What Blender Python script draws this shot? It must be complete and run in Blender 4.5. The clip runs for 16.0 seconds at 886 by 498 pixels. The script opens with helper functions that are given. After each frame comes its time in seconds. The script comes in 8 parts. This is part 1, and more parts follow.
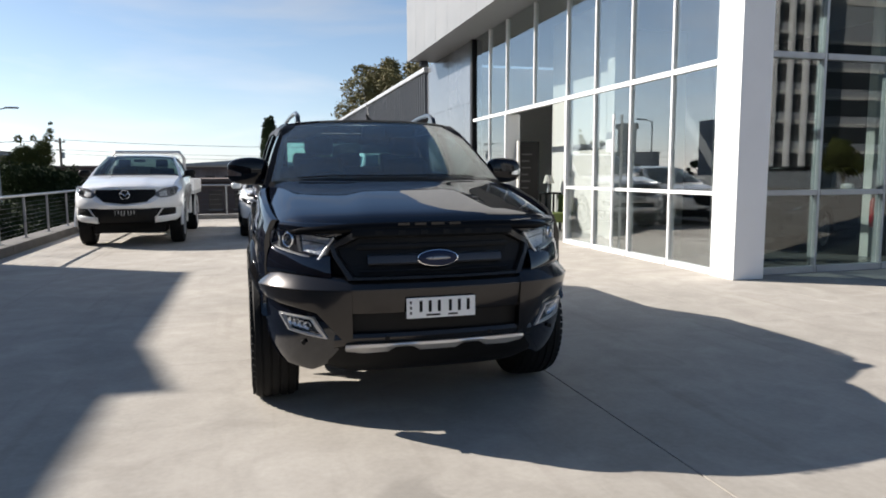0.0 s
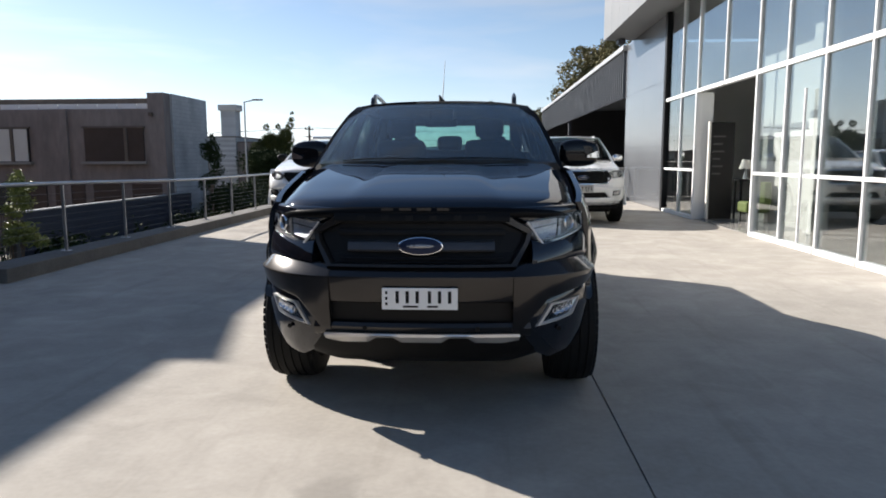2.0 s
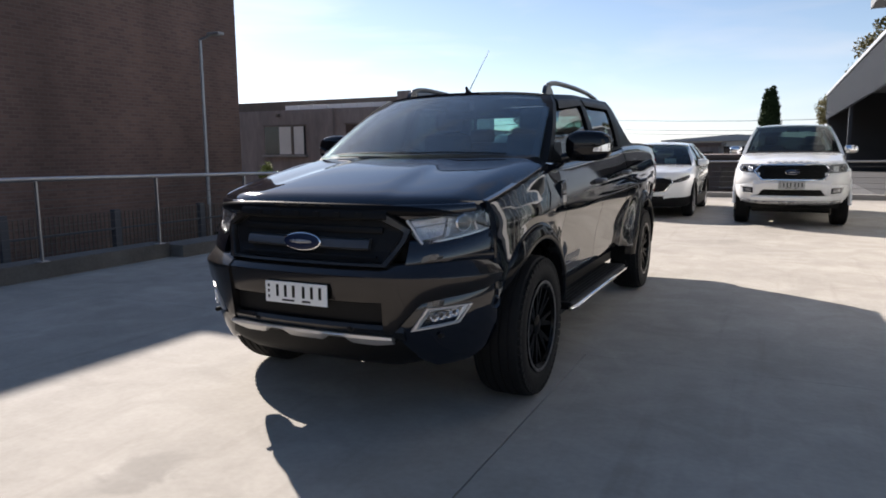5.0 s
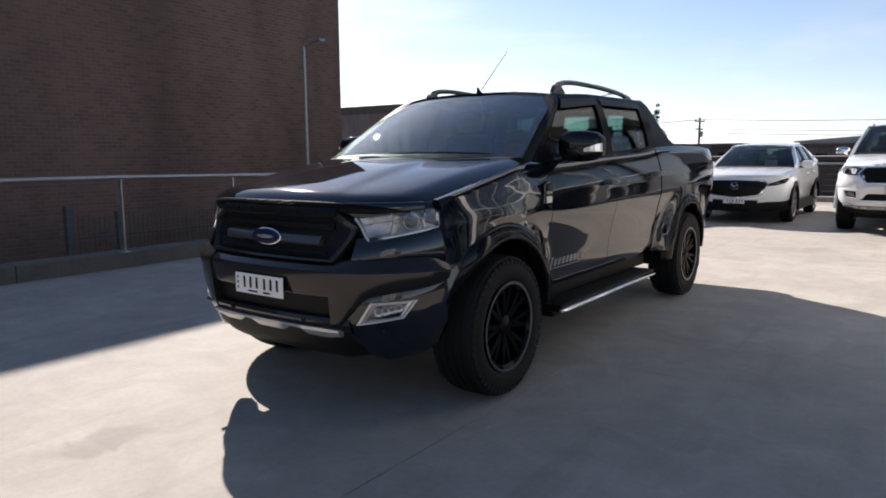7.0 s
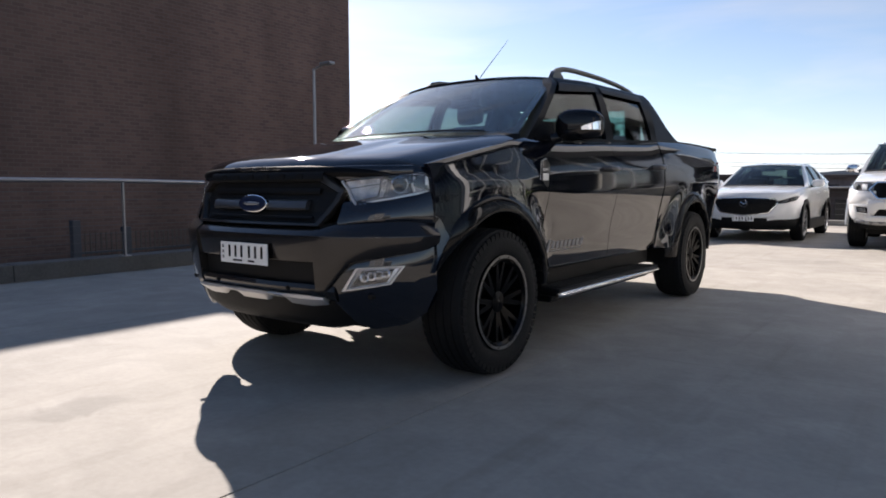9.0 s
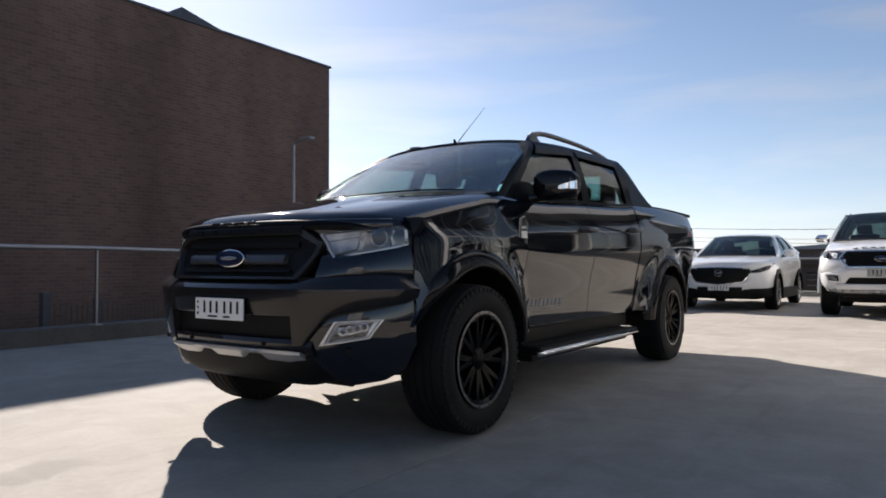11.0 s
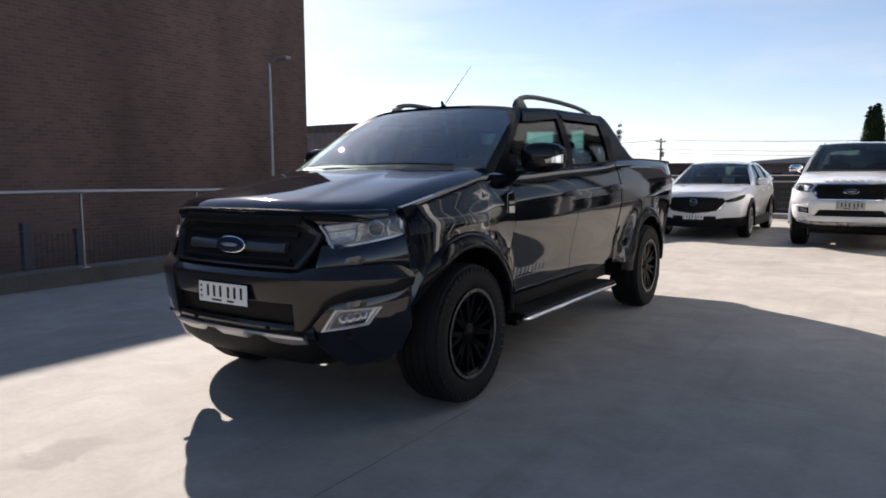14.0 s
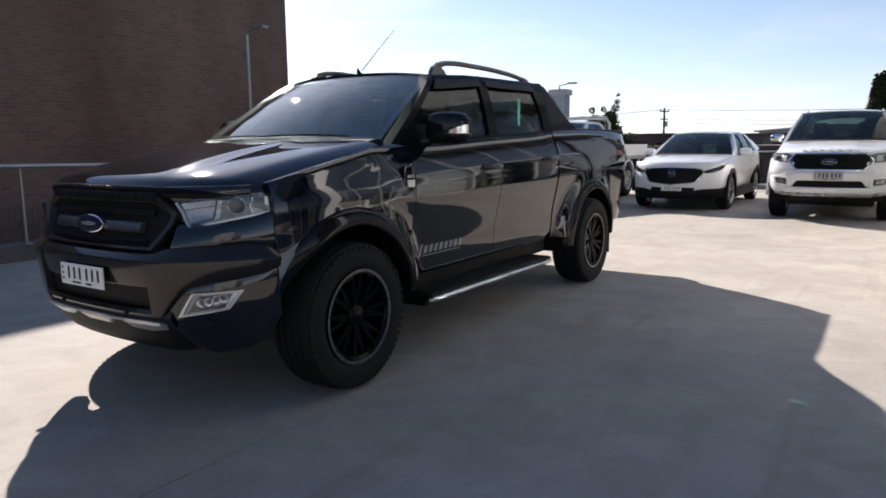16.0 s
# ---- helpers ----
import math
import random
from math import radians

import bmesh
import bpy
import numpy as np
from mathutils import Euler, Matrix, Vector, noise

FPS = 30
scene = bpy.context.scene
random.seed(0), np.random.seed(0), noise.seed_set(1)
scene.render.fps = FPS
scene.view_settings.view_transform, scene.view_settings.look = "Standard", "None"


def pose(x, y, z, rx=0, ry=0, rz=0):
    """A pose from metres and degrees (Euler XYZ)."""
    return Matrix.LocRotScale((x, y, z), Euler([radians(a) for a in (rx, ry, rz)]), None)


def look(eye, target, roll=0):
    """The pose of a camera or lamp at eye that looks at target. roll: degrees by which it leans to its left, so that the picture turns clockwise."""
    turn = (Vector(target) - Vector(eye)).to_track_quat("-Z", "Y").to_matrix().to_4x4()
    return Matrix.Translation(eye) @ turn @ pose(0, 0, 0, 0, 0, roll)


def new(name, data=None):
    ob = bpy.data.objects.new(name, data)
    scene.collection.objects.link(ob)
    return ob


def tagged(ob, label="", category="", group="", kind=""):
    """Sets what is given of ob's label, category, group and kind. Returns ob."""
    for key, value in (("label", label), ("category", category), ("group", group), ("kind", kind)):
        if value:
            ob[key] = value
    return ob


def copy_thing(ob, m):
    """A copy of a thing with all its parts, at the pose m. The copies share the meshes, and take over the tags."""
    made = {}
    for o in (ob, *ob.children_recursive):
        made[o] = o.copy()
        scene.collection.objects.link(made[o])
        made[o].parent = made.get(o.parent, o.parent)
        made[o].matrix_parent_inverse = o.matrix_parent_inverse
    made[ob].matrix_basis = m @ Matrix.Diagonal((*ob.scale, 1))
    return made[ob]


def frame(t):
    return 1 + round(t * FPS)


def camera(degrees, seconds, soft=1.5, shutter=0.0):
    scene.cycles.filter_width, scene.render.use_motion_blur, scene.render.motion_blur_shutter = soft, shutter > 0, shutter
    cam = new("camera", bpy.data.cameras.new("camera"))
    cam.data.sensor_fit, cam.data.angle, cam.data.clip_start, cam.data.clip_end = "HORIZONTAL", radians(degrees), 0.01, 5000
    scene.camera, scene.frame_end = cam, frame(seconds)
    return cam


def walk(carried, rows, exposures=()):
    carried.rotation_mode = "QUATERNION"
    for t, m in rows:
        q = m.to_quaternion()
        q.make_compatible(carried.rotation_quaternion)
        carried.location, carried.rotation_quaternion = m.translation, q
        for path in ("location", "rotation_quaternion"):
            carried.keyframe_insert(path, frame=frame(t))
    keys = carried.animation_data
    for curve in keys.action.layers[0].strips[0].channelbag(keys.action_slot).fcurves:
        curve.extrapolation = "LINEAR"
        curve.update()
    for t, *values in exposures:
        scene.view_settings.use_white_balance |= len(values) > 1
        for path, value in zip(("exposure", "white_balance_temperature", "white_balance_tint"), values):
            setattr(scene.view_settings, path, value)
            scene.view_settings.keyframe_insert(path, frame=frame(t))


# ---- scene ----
cam = camera(65.9, 16.0, soft=1.8)
METRES, EYE, TILT, LEAN, TURN = 5.706, 1.38, -0.4, -0.3, -15.6
ROWS = [
    (0.0, 0.0, 0.0, 0.0, -0.06, -5.94, 0.57),
    (0.5, 0.0539, 0.0204, 0.0011, 4.74, -6.43, 0.56),
    (1.0, 0.1055, 0.0342, -0.0003, 8.88, -6.52, 0.48),
    (1.5, 0.1511, 0.0598, -0.0012, 13.68, -7.06, 0.39),
    (2.0, 0.2019, 0.0799, -0.0035, 18.68, -7.05, 0.37),
    (2.5, 0.2524, 0.1012, -0.0031, 22.14, -7.3, 0.39),
    (3.0, 0.299, 0.1277, -0.0027, 26.11, -7.43, 0.35),
    (3.5, 0.3451, 0.156, -0.001, 30.34, -7.42, 0.31),
    (4.0, 0.3909, 0.1901, -0.0011, 34.5, -7.5, 0.31),
    (6.5, 0.5723, 0.3555, -0.0051, 49.15, -7.42, 0.37),
    (7.0, 0.5867, 0.3654, -0.0051, 51.38, -7.39, 0.26),
    (7.5, 0.5882, 0.3673, -0.0066, 52.45, -7.39, 0.07),
    (8.0, 0.5858, 0.373, -0.0198, 52.87, -7.05, -0.03),
    (8.5, 0.5854, 0.378, -0.0385, 52.89, -6.45, -0.09),
    (9.0, 0.5874, 0.388, -0.0649, 52.32, -4.59, -0.1),
    (9.5, 0.589, 0.3904, -0.0771, 51.75, -1.7, -0.07),
    (12.0, 0.575, 0.386, -0.0845, 50.28, 2.01, 0.04),
    (12.5, 0.572, 0.3801, -0.0732, 50.21, 0.45, 0.05),
    (13.0, 0.5763, 0.3722, -0.0478, 49.82, -2.92, 0.02),
    (13.5, 0.5857, 0.3626, -0.0214, 49.2, -4.89, 0.02),
    (14.0, 0.5958, 0.3611, -0.0146, 48.6, -5.8, 0.14),
    (14.5, 0.5956, 0.367, -0.0148, 48.18, -6.49, 0.1),
    (15.0, 0.6024, 0.3929, -0.0159, 48.09, -7.14, 0.22),
    (15.5, 0.6206, 0.4254, -0.0156, 48.15, -7.61, 0.32),
    (16.0, 0.6377, 0.4748, -0.0145, 49.05, -8.15, 0.46),
]
walk(cam, [(t, pose(0, 0, EYE, TILT, LEAN, TURN) @ pose(METRES * x, METRES * y, METRES * z, 90 + pitch, roll, yaw)) for t, x, y, z, yaw, pitch, roll in ROWS],
     [(0.0, 0.95, 6500, 11), (4.0, 0.97, 6550, 13), (6.5, 0.95, 6600, 16), (9.2, 0.97, 6600, 16), (9.7, 0.90, 6600, 15), (11.8, 0.73, 6650, 15),
      (12.5, 0.71, 6650, 15), (13.0, 0.80, 6600, 16), (13.6, 0.90, 6600, 16), (16.0, 0.95, 6600, 16)])

# ---- light ----
SUN_AZ, SUN_EL = 57.3, 29.6          # degrees left of +y, degrees above the horizon
SUN_DIR = Vector((-math.sin(radians(SUN_AZ)) * math.cos(radians(SUN_EL)), math.cos(radians(SUN_AZ)) * math.cos(radians(SUN_EL)), math.sin(radians(SUN_EL))))
world = bpy.data.worlds.new("world")
scene.world = world
world.use_nodes = True
wn = world.node_tree
sky = wn.nodes.new("ShaderNodeTexSky")
sky.sky_type, sky.sun_disc = "NISHITA", False
sky.sun_elevation, sky.sun_rotation = radians(SUN_EL), radians(-SUN_AZ)
sky.air_density, sky.dust_density, sky.ozone_density = 1.0, 0.3, 2.2
wn.nodes["Background"].inputs[1].default_value = 0.072
# a hazy day: the sky's colour drawn part way towards a cool white
grey = wn.nodes.new("ShaderNodeRGBToBW")
wn.links.new(sky.outputs[0], grey.inputs[0])
cool = wn.nodes.new("ShaderNodeMix")
cool.data_type, cool.blend_type = "RGBA", "MULTIPLY"
cool.inputs[0].default_value = 1.0
wn.links.new(grey.outputs[0], cool.inputs[6])
cool.inputs[7].default_value = (0.86, 1.0, 1.28, 1.0)
haze = wn.nodes.new("ShaderNodeMix")
haze.data_type = "RGBA"
up_dir = wn.nodes.new("ShaderNodeTexCoord")
up_sep = wn.nodes.new("ShaderNodeSeparateXYZ")
wn.links.new(up_dir.outputs["Generated"], up_sep.inputs[0])
thick = wn.nodes.new("ShaderNodeMapRange")
thick.inputs["From Min"].default_value, thick.inputs["From Max"].default_value = 0.05, 0.65
thick.inputs["To Min"].default_value, thick.inputs["To Max"].default_value = 0.46, 0.14
wn.links.new(up_sep.outputs["Z"], thick.inputs[0])
wn.links.new(thick.outputs[0], haze.inputs[0])
wn.links.new(sky.outputs[0], haze.inputs[6])
wn.links.new(cool.outputs[2], haze.inputs[7])
rich = wn.nodes.new("ShaderNodeHueSaturation")
rich.inputs["Saturation"].default_value, rich.inputs["Value"].default_value = 1.15, 1.02
wn.links.new(haze.outputs[2], rich.inputs["Color"])
# thin high cloud drawn out in long wisps
where = wn.nodes.new("ShaderNodeTexCoord")
drawn = wn.nodes.new("ShaderNodeMapping")
drawn.inputs["Scale"].default_value = (1.6, 1.0, 9.0)
drawn.inputs["Rotation"].default_value = (0.12, 0.05, 0.6)
wn.links.new(where.outputs["Generated"], drawn.inputs[0])
wisp = wn.nodes.new("ShaderNodeTexNoise")
wisp.inputs["Scale"].default_value, wisp.inputs["Detail"].default_value, wisp.inputs["Distortion"].default_value = 1.5, 6, 0.5
wn.links.new(drawn.outputs[0], wisp.inputs["Vector"])
thin = wn.nodes.new("ShaderNodeMapRange")
thin.inputs["From Min"].default_value, thin.inputs["From Max"].default_value = 0.50, 0.78
thin.inputs["To Max"].default_value = 0.5
wn.links.new(wisp.outputs["Fac"], thin.inputs[0])
pale = wn.nodes.new("ShaderNodeMix")
pale.data_type, pale.blend_type = "RGBA", "MULTIPLY"
pale.inputs[0].default_value = 1.0
wn.links.new(grey.outputs[0], pale.inputs[6])
pale.inputs[7].default_value = (1.30, 1.33, 1.38, 1.0)
cloud = wn.nodes.new("ShaderNodeMix")
cloud.data_type = "RGBA"
wn.links.new(thin.outputs[0], cloud.inputs[0])
wn.links.new(rich.outputs[0], cloud.inputs[6])
wn.links.new(pale.outputs[2], cloud.inputs[7])
wn.links.new(cloud.outputs[2], wn.nodes["Background"].inputs[0])
sun_data = bpy.data.lights.new("sun", "SUN")
sun_data.energy, sun_data.angle, sun_data.color = 5.5, radians(0.53), (1.0, 0.945, 0.87)
sun = new("sun", sun_data)
sun.matrix_world = look((0, 0, 60), Vector((0, 0, 60)) - SUN_DIR)


# ---- materials ----
def rgb(r, g, b):
    return (r, g, b, 1.0)


def material(name, c1, c2=None, rough=0.6, metal=0.0, scale=4.0, fine=60.0, bump=0.1, fine_mix=0.25, coat=0.0, rough_var=0.1, random_mix=0.0, spec=0.5, stretch=(1, 1, 1), coat_rough=0.03, coat_ior=1.5):
    """A surface whose colour wanders between two tones at a coarse and a fine scale, with fine relief."""
    m = bpy.data.materials.new(name)
    m.use_nodes = True
    nt = m.node_tree
    bsdf = nt.nodes["Principled BSDF"]
    c2 = c2 or tuple(v * 0.8 for v in c1)
    tc = nt.nodes.new("ShaderNodeTexCoord")
    mp = nt.nodes.new("ShaderNodeMapping")
    mp.inputs["Scale"].default_value = stretch
    nt.links.new(tc.outputs["Object"], mp.inputs[0])
    a = nt.nodes.new("ShaderNodeTexNoise")
    a.inputs["Scale"].default_value, a.inputs["Detail"].default_value, a.inputs["Roughness"].default_value = scale, 4, 0.6
    b = nt.nodes.new("ShaderNodeTexNoise")
    b.inputs["Scale"].default_value, b.inputs["Detail"].default_value = fine, 3
    for n in (a, b):
        nt.links.new(mp.outputs[0], n.inputs["Vector"])
    mixv = nt.nodes.new("ShaderNodeMix")
    mixv.inputs[0].default_value = fine_mix
    nt.links.new(a.outputs["Fac"], mixv.inputs[2])
    nt.links.new(b.outputs["Fac"], mixv.inputs[3])
    ramp = nt.nodes.new("ShaderNodeValToRGB")
    ramp.color_ramp.elements[0].position, ramp.color_ramp.elements[1].position = 0.3, 0.7
    ramp.color_ramp.elements[0].color, ramp.color_ramp.elements[1].color = rgb(*c1), rgb(*c2)
    nt.links.new(mixv.outputs[0], ramp.inputs[0])
    out = ramp.outputs[0]
    if random_mix:
        info = nt.nodes.new("ShaderNodeObjectInfo")
        hsv = nt.nodes.new("ShaderNodeHueSaturation")
        mr = nt.nodes.new("ShaderNodeMapRange")
        mr.inputs["To Min"].default_value, mr.inputs["To Max"].default_value = 1 - random_mix, 1 + random_mix
        nt.links.new(info.outputs["Random"], mr.inputs[0])
        nt.links.new(mr.outputs[0], hsv.inputs["Value"])
        nt.links.new(out, hsv.inputs["Color"])
        out = hsv.outputs[0]
    nt.links.new(out, bsdf.inputs["Base Color"])
    rr = nt.nodes.new("ShaderNodeMapRange")
    rr.inputs["To Min"].default_value, rr.inputs["To Max"].default_value = max(rough - rough_var, 0.0), min(rough + rough_var, 1)
    nt.links.new(mixv.outputs[0], rr.inputs[0])
    nt.links.new(rr.outputs[0], bsdf.inputs["Roughness"])
    bsdf.inputs["Metallic"].default_value = metal
    bsdf.inputs["Specular IOR Level"].default_value = spec
    bsdf.inputs["Coat Weight"].default_value = coat
    bsdf.inputs["Coat Roughness"].default_value = coat_rough
    bsdf.inputs["Coat IOR"].default_value = coat_ior
    if bump:
        bp = nt.nodes.new("ShaderNodeBump")
        bp.inputs["Strength"].default_value, bp.inputs["Distance"].default_value = bump, 0.01
        nt.links.new(b.outputs["Fac"], bp.inputs["Height"])
        nt.links.new(bp.outputs[0], bsdf.inputs["Normal"])
    return m


def glass(name, tint, clear, rough=0.0, ior=1.5, dust=0.0):
    """Window glass: a tinted see-through sheet with a Fresnel mirror on it."""
    m = bpy.data.materials.new(name)
    m.use_nodes = True
    nt = m.node_tree
    for n in list(nt.nodes):
        if n.type == "BSDF_PRINCIPLED":
            nt.nodes.remove(n)
    o = nt.nodes["Material Output"]
    tr = nt.nodes.new("ShaderNodeBsdfTransparent")
    tr.inputs[0].default_value = rgb(*[v * clear for v in tint])
    gl = nt.nodes.new("ShaderNodeBsdfGlossy")
    gl.inputs["Roughness"].default_value = rough
    lw = nt.nodes.new("ShaderNodeLayerWeight")
    lw.inputs[0].default_value = 0.5
    pw = nt.nodes.new("ShaderNodeMath")
    pw.operation = "POWER"
    pw.inputs[1].default_value = 5.0
    nt.links.new(lw.outputs["Facing"], pw.inputs[0])
    fr = nt.nodes.new("ShaderNodeMapRange")
    fr.inputs["To Min"].default_value = ((ior - 1) / (ior + 1)) ** 2
    nt.links.new(pw.outputs[0], fr.inputs[0])
    mx = nt.nodes.new("ShaderNodeMixShader")
    nt.links.new(fr.outputs[0], mx.inputs[0])
    nt.links.new(tr.outputs[0], mx.inputs[1])
    nt.links.new(gl.outputs[0], mx.inputs[2])
    out = mx.outputs[0]
    if dust:
        # a thin film of dust that catches the light
        film = nt.nodes.new("ShaderNodeBsdfDiffuse")
        film.inputs[0].default_value = rgb(0.8, 0.8, 0.78)
        thru = nt.nodes.new("ShaderNodeBsdfTranslucent")
        thru.inputs[0].default_value = rgb(0.8, 0.8, 0.78)
        both = nt.nodes.new("ShaderNodeMixShader")
        nt.links.new(film.outputs[0], both.inputs[1])
        nt.links.new(thru.outputs[0], both.inputs[2])
        grime = nt.nodes.new("ShaderNodeTexNoise")
        grime.inputs["Scale"].default_value, grime.inputs["Detail"].default_value = 5.0, 5
        tc = nt.nodes.new("ShaderNodeTexCoord")
        nt.links.new(tc.outputs["Object"], grime.inputs["Vector"])
        amount = nt.nodes.new("ShaderNodeMapRange")
        amount.inputs["To Min"].default_value, amount.inputs["To Max"].default_value = dust * 0.85, dust * 1.15
        nt.links.new(grime.outputs["Fac"], amount.inputs[0])
        dusty = nt.nodes.new("ShaderNodeMixShader")
        nt.links.new(amount.outputs[0], dusty.inputs[0])
        nt.links.new(out, dusty.inputs[1])
        nt.links.new(both.outputs[0], dusty.inputs[2])
        out = dusty.outputs[0]
    nt.links.new(out, o.inputs[0])
    return m


WORN_PATCHES = [((0.62, 2.66), (0.30, 0.22), 60)]      # middle, half sizes, turn in degrees


def concrete_slab():
    """Broom-finished forecourt concrete: pale, blotched, with tyre scuffs and darker damp stains."""
    m = material("forecourt_concrete", (0.285, 0.263, 0.230), (0.44, 0.407, 0.358), rough=0.86, scale=0.55, fine=28, bump=0.12, fine_mix=0.22, random_mix=0.04, spec=0.25)
    nt = m.node_tree
    bsdf = nt.nodes["Principled BSDF"]
    src = bsdf.inputs["Base Color"].links[0].from_socket
    tc = [n for n in nt.nodes if n.type == "TEX_COORD"][0]
    geo = nt.nodes.new("ShaderNodeNewGeometry")
    stain = nt.nodes.new("ShaderNodeTexNoise")
    stain.inputs["Scale"].default_value, stain.inputs["Detail"].default_value, stain.inputs["Distortion"].default_value = 0.55, 7, 0.4
    nt.links.new(geo.outputs["Position"], stain.inputs["Vector"])
    r = nt.nodes.new("ShaderNodeValToRGB")
    r.color_ramp.elements[0].position, r.color_ramp.elements[1].position = 0.50, 0.72
    r.color_ramp.elements[0].color, r.color_ramp.elements[1].color = rgb(1, 1, 1), rgb(0.76, 0.75, 0.745)
    nt.links.new(stain.outputs["Fac"], r.inputs[0])
    mapv = nt.nodes.new("ShaderNodeMapping")
    mapv.inputs["Scale"].default_value = (7.0, 0.35, 1)
    mapv.inputs["Rotation"].default_value = (0, 0, radians(17))
    nt.links.new(geo.outputs["Position"], mapv.inputs[0])
    scuff = nt.nodes.new("ShaderNodeTexNoise")
    scuff.inputs["Scale"].default_value, scuff.inputs["Detail"].default_value = 1.0, 5
    nt.links.new(mapv.outputs[0], scuff.inputs["Vector"])
    r2 = nt.nodes.new("ShaderNodeValToRGB")
    r2.color_ramp.elements[0].position, r2.color_ramp.elements[1].position = 0.58, 0.75
    r2.color_ramp.elements[0].color, r2.color_ramp.elements[1].color = rgb(1, 1, 1), rgb(0.88, 0.87, 0.86)
    nt.links.new(scuff.outputs["Fac"], r2.inputs[0])
    m1 = nt.nodes.new("ShaderNodeMix")
    m1.data_type, m1.blend_type = "RGBA", "MULTIPLY"
    m1.inputs[0].default_value = 1
    nt.links.new(src, m1.inputs[6])
    nt.links.new(r.outputs[0], m1.inputs[7])
    m2 = nt.nodes.new("ShaderNodeMix")
    m2.data_type, m2.blend_type = "RGBA", "MULTIPLY"
    m2.inputs[0].default_value = 1
    nt.links.new(m1.outputs[2], m2.inputs[6])
    nt.links.new(r2.outputs[0], m2.inputs[7])
    # hand-sized blotches where the trowel left the skin darker, and a worn patch
    blot = nt.nodes.new("ShaderNodeTexNoise")
    blot.inputs["Scale"].default_value, blot.inputs["Detail"].default_value, blot.inputs["Distortion"].default_value = 2.6, 6, 1.2
    nt.links.new(geo.outputs["Position"], blot.inputs["Vector"])
    r3 = nt.nodes.new("ShaderNodeValToRGB")
    r3.color_ramp.elements[0].position, r3.color_ramp.elements[1].position = 0.40, 0.68
    r3.color_ramp.elements[0].color, r3.color_ramp.elements[1].color = rgb(0.90, 0.895, 0.89), rgb(1.04, 1.04, 1.04)
    nt.links.new(blot.outputs["Fac"], r3.inputs[0])
    m3 = nt.nodes.new("ShaderNodeMix")
    m3.data_type, m3.blend_type = "RGBA", "MULTIPLY"
    m3.inputs[0].default_value = 1
    nt.links.new(m2.outputs[2], m3.inputs[6])
    nt.links.new(r3.outputs[0], m3.inputs[7])
    out = m3.outputs[2]
    for (px, py), (sx, sy), turn in WORN_PATCHES:
        place = nt.nodes.new("ShaderNodeMapping")
        place.vector_type = "TEXTURE"
        place.inputs["Location"].default_value = (px, py, 0)
        place.inputs["Rotation"].default_value = (0, 0, radians(turn))
        place.inputs["Scale"].default_value = (sx, sy, 1)
        nt.links.new(geo.outputs["Position"], place.inputs[0])
        far = nt.nodes.new("ShaderNodeVectorMath")
        far.operation = "LENGTH"
        nt.links.new(place.outputs[0], far.inputs[0])
        ragged = nt.nodes.new("ShaderNodeMath")
        ragged.operation = "MULTIPLY_ADD"
        ragged.inputs[1].default_value = 1.6
        nt.links.new(blot.outputs["Fac"], ragged.inputs[0])
        nt.links.new(far.outputs["Value"], ragged.inputs[2])
        edge = nt.nodes.new("ShaderNodeMapRange")
        edge.inputs["From Min"].default_value, edge.inputs["From Max"].default_value = 1.25, 1.55
        edge.inputs["To Min"].default_value, edge.inputs["To Max"].default_value = 0.80, 1.0
        nt.links.new(ragged.outputs[0], edge.inputs[0])
        dim = nt.nodes.new("ShaderNodeHueSaturation")
        nt.links.new(edge.outputs[0], dim.inputs["Value"])
        nt.links.new(out, dim.inputs["Color"])
        out = dim.outputs[0]
    nt.links.new(out, bsdf.inputs["Base Color"])
    # the coarse pattern follows the world, so that it runs on from slab to slab
    for n in nt.nodes:
        if n.type == "MAPPING" and n != mapv:
            nt.links.new(geo.outputs["Position"], n.inputs[0])
    return m


